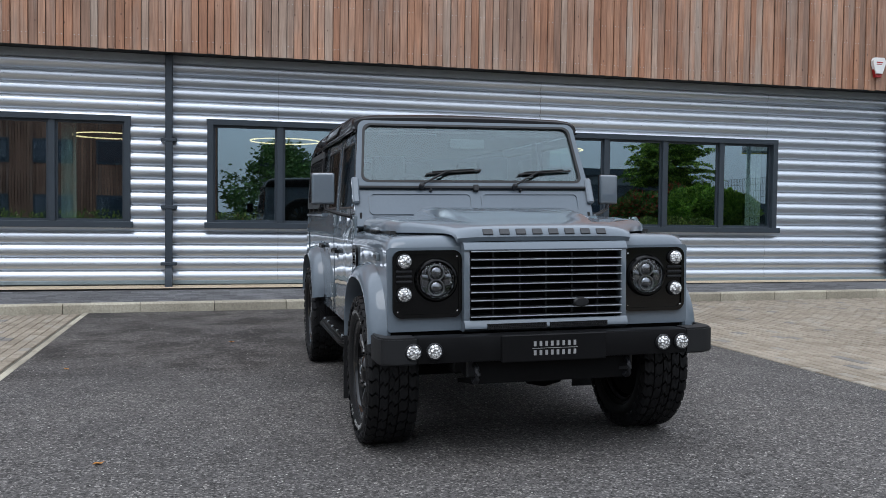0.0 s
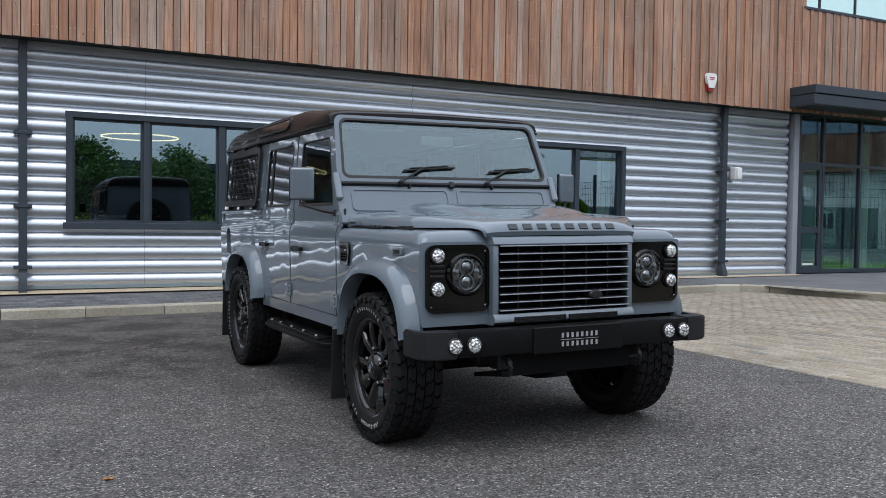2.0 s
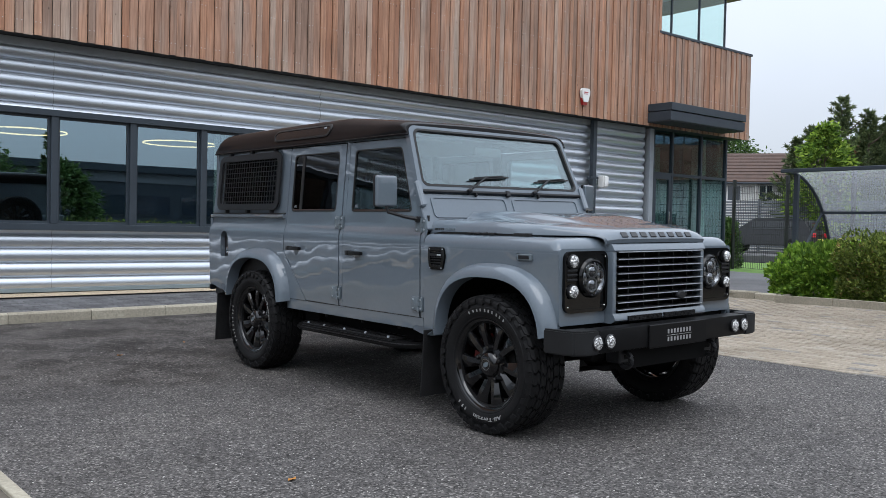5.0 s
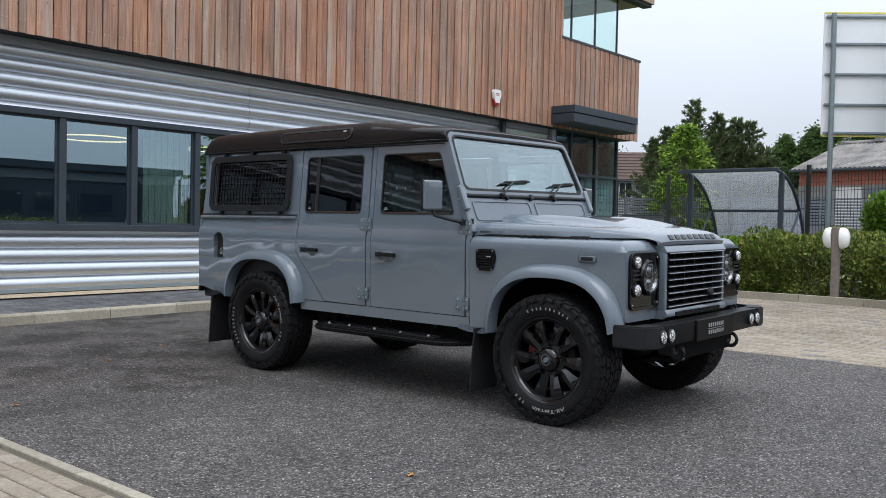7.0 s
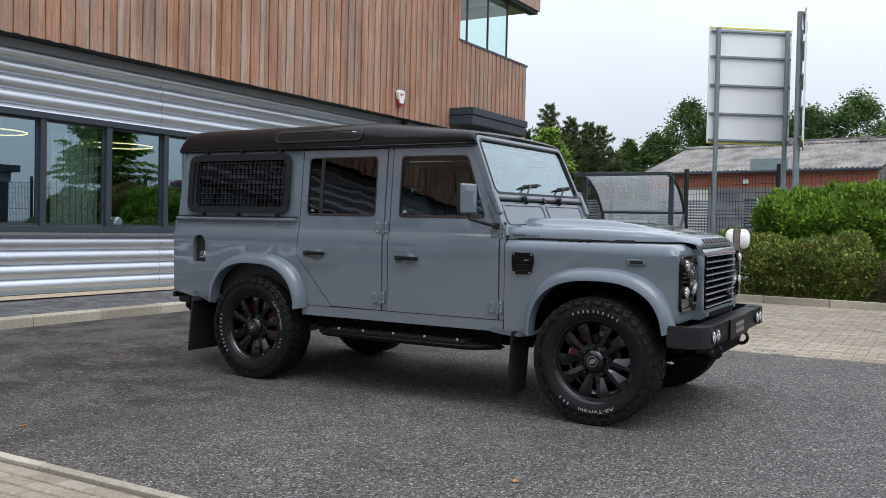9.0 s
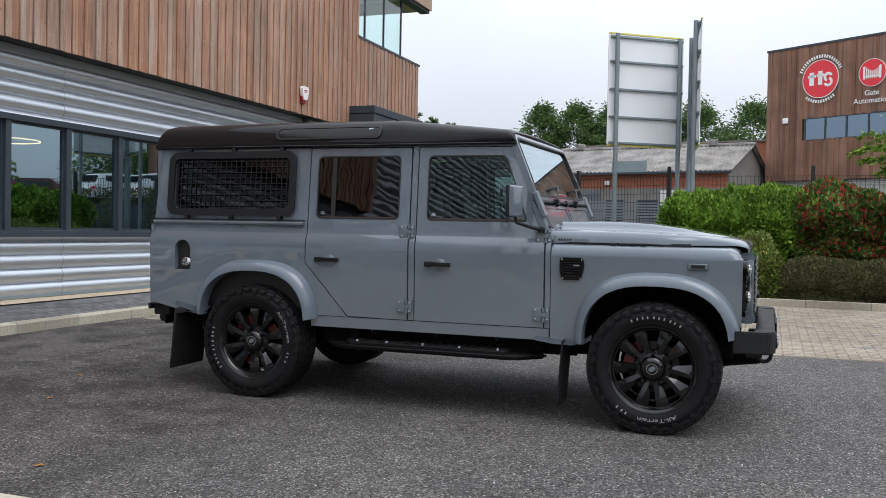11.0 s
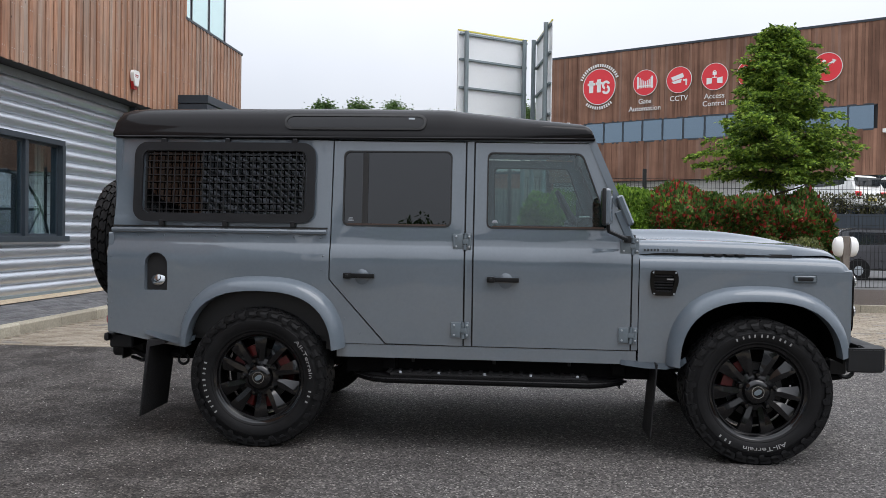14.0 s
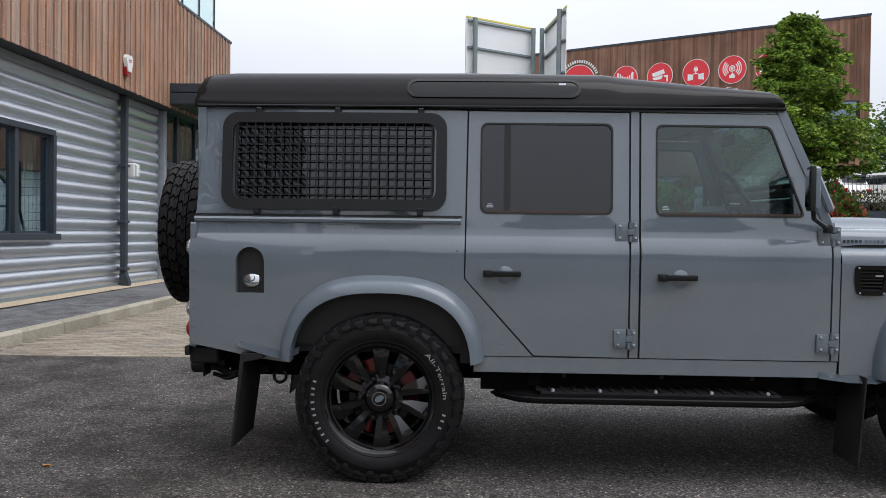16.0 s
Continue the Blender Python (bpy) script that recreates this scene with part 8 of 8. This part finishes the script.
# ---- parked vehicles ----
def saloon(name, at, turn, mat, label, h=1.5, L=4.4, W=1.8):
    t = thing(name, at, label, "car", turn=(0, 0, turn))
    side = [(-L / 2, 0.35), (-L / 2 - 0.02, 0.75), (-L / 2 + 0.1, 0.95), (-L / 2 + 0.35, h - 0.08), (-L / 2 + 0.8, h), (0.3, h), (0.95, h - 0.5), (L / 2 - 0.1, h - 0.68), (L / 2, 0.55), (L / 2 - 0.05, 0.32)]
    bm = bmesh.new()
    prism(bm, side, "y", -W / 2, W / 2)
    for v in bm.verts:
        if v.co.z > h * 0.62:
            v.co.y *= 0.86
    bmesh.ops.bevel(bm, geom=bm.edges[:], offset=0.05, segments=2, affect="EDGES")
    b = part("body", bm, mat, t)
    part("rear_window", boxed(-L / 2 + 0.12, -L / 2 + 0.3, -W * 0.36, W * 0.36, h - 0.45, h - 0.14), M_carglass, b)
    for s in (-1, 1):
        part("side_window", boxed(-L / 2 + 0.6, 0.35, s * W * 0.44, s * W * 0.455, h - 0.46, h - 0.12), M_carglass, b)
        part("tail_lamp", boxed(-L / 2 - 0.05, -L / 2 + 0.1, s * W * 0.33, s * W * 0.47, 0.72, 0.9, 0.02), M_signred, b)
    part("number_plate", boxed(-L / 2 - 0.05, -L / 2, -0.26, 0.26, 0.55, 0.66), M_yellow, b)
    for x in (-L / 2 + 0.8, L / 2 - 0.8):
        for s in (-1, 1):
            bm = bmesh.new()
            lathe(bm, [(0.2, s * W / 2 - s * 0.2), (0.33, s * W / 2 - s * 0.2), (0.33, s * W / 2 - s * 0.0), (0.2, s * W / 2 + s * 0.01)], 20, "y", (x, 0, 0.33))
            wv = part("wheel", bm, M_rubber, t)
            bm = bmesh.new()
            lathe(bm, [(0.2, s * W / 2), (0.06, s * W / 2 + s * 0.02)], 16, "y", (x, 0, 0.33))
            part("rim", bm, M_steel, wv)


setting("pavement_parking", boxed(27.0, 35.2, 17.0, 33.0, 0.0, 0.38), M_road, "raised grey parking strip before the slat fence", "parking strip")
saloon("parked_car", (31.6, 25.9, 0.385), 62, M_redcar, "dark red hatchback parked beyond the grass", 1.5)
saloon("parked_car", (32.3, 22.6, 0.385), 98, M_darkcar, "near-black hatchback parked beyond the grass", 1.5, 4.5)
saloon("parked_car", (20.6, -3.2, 0.1), -82, M_greycar, "dark grey hatchback parked behind the mesh fence", 1.48, 4.3)
hedge("terrace_planting", 30.1, 31.0, -14.0, -3.4, 0.75, M_leaf_heath, 77, 7000, 0.12, "rough olive planting along the parking terrace", 0.3, 2.30)
setting("ground_terrace", boxed(30.0, 44.0, -24.0, -3.2, 0.0, 2.25), M_anthra, "raised parking terrace behind a dark retaining wall", "terrace")
for x, y, m, tn, lab in ((32.9, -5.6, M_whitebox, 30, "white hatchback parked by the office entrance"), (32.7, -8.6, M_whitebox, 20, "white estate car parked by the office entrance"), (36, -17, M_redcar, 60, "red car parked by the office entrance")):
    saloon("parked_car", (x, y, 2.255), tn, m, lab, 1.6)

# ---- boards and blocks, piece by piece ----
rngp = random.Random(12)
BOARD = {}


def board_mesh(w, z0, z1):
    key = (round(w, 3), round(z0, 2), round(z1, 2))
    if key not in BOARD:
        bm = boxed(-w / 2 + 0.004, w / 2 - 0.004, -0.024, 0.0, z0, z1)
        bmesh.ops.bevel(bm, geom=[e for e in bm.edges if abs(e.verts[0].co.z - e.verts[1].co.z) > 1 and e.verts[0].co.y < -0.01], offset=0.003, segments=1, affect="EDGES")
        BOARD[key] = finish(bm, "board", M_wood, False)
    return BOARD[key]


x, boards, k = WOOD_X1, 0, 0
far = bmesh.new()
nails = bmesh.new()
while x > -13:
    w = (0.122, 0.096)[k % 2]
    x0 = x - w
    top = PARAPET - 0.035 if x0 >= GLASS_X - 0.02 else WOOD_TOP
    y = WOOD_Y + (0.0 if k % 2 else 0.018) + rngp.uniform(-0.002, 0.002)
    if boards < 290 and x0 > -16:
        o = new("board", board_mesh(w, WOOD_Z0, top))
        o.parent = wall_upper
        o.location = (x0 + w / 2, y, rngp.uniform(-0.004, 0.004))
        boards += 1
        if x0 > -6 and k % 2:
            for r in range(7):
                z = 3.62 + r * 0.6
                if z < top:
                    for dx in (-0.027, 0.027):
                        box(nails, x0 + w / 2 + dx - 0.0045, x0 + w / 2 + dx + 0.0045, y - 0.026, y - 0.02, z - 0.0045, z + 0.0045)
    else:
        box(far, x0 + 0.003, x - 0.003, y - 0.022, y, WOOD_Z0, top)
    x, k = x0, k + 1
tagged(part("board_run", far, M_wood_far, wall_upper, smooth=False), kind="stuff")
tagged(part("nail_heads", nails, M_nail, wall_upper, smooth=False), kind="stuff")

# paving blocks in stretcher bond, courses along the tarmac's edge
bm = boxed(-0.0465, 0.0465, -0.0965, 0.0965, -0.03, 0.0)
bmesh.ops.bevel(bm, geom=[e for e in bm.edges if e.verts[0].co.z > -0.01 and e.verts[1].co.z > -0.01], offset=0.0055, segments=1, affect="EDGES")
BLOCK = finish(bm, "paving_block", M_paver, False)


def blocks(x0, x1, y0, y1, near, owner):
    """Blocks of 100 by 200 mm; those in the near stretch of the plan are pieces of their own."""
    V, F, made = [], [], 0
    nx, ny = int((x1 - x0) / 0.1), int((y1 - y0) / 0.2) + 1
    for i in range(nx):
        for j in range(ny):
            cx = x0 + 0.05 + i * 0.1
            cy = y0 + 0.1 + j * 0.2 + (0.1 if i % 2 else 0)
            if cy > y1 - 0.1:
                continue
            z = gz(cx, cy) + 0.001 + rngp.uniform(-0.0015, 0.0015)
            if near[0] < cx < near[1] and near[2] < cy < near[3] and made < 300:
                o = new("paving_block", BLOCK)
                o.parent = owner
                o.location = (cx, cy, z)
                made += 1
                continue
            n = len(V)
            a, b, c = 0.0468, 0.0968, 0.0415
            V += [(cx - a, cy - b, z - 0.011), (cx + a, cy - b, z - 0.011), (cx + a, cy + b, z - 0.011), (cx - a, cy + b, z - 0.011)]
            V += [(cx - c, cy - b + 0.0055, z), (cx + c, cy - b + 0.0055, z), (cx + c, cy + b - 0.0055, z), (cx - c, cy + b - 0.0055, z)]
            F += [(n + 4, n + 5, n + 6, n + 7)] + [(n + q, n + (q + 1) % 4, n + 4 + (q + 1) % 4, n + 4 + q) for q in range(4)]
    me = bpy.data.meshes.new("paving_run")
    me.from_pydata(V, [], F)
    me.materials.append(M_paver_far)
    o = new("paving_run", me)
    o.parent = owner
    tagged(o, kind="stuff")


blocks(EDGE_R + 0.02, 10.0, -3.0, KERB_Y, (3.9, 5.2, 4.2, 9.0), paving_r)
blocks(-9.0, EDGE_L - 0.065, -2.0, KERB_Y, (-3.4, -2.3, 5.0, 8.2), paving_l)
# grey blocks of the footway
V, F = [], []
for i in range(126):
    for j in range(16):
        cx, cy = -13.4 + i * 0.2 + (0.1 if j % 2 else 0) , KERB_Y + 0.17 + j * 0.1
        if cx > 9.2 or cy > 13.86:
            continue
        z, n = pave_z(cx, cy) + 0.002, len(V)
        V += [(cx - 0.098, cy - 0.048, z - 0.007), (cx + 0.098, cy - 0.048, z - 0.007), (cx + 0.098, cy + 0.048, z - 0.007), (cx - 0.098, cy + 0.048, z - 0.007)]
        V += [(cx - 0.094, cy - 0.044, z), (cx + 0.094, cy - 0.044, z), (cx + 0.094, cy + 0.044, z), (cx - 0.094, cy + 0.044, z)]
        F += [(n + 4, n + 5, n + 6, n + 7)] + [(n + q, n + (q + 1) % 4, n + 4 + (q + 1) % 4, n + 4 + q) for q in range(4)]
me = bpy.data.meshes.new("footway_run")
me.from_pydata(V, [], F)
me.materials.append(M_greypave)
o = new("footway_run", me)
o.parent = footway
tagged(o, kind="stuff")

# a few fallen leaves on the tarmac
for x, y, a in ((-1.285, 5.68, 20), (0.19, 10.26, 70), (-1.9, 8.6, 130), (1.6, 3.6, 40), (-0.6, 9.8, 10)):
    bm = bmesh.new()
    pts = [(-0.03, 0), (-0.012, 0.013), (0.01, 0.012), (0.03, 0.002), (0.012, -0.011), (-0.012, -0.012)]
    v = [bm.verts.new((px, py, 0.006 + 0.006 * (i % 2))) for i, (px, py) in enumerate(pts)]
    c = bm.verts.new((0, 0, 0.003))
    for i in range(6):
        bm.faces.new((v[i], v[(i + 1) % 6], c))
    o = part("fallen_leaf", bm, M_leaf_dry, None)
    o.matrix_basis = pose(x, y, gz(x, y) + 0.001, 0, 0, a)
    tagged(o, "small dry orange leaf lying on the tarmac", "leaf", group="fallen leaves")
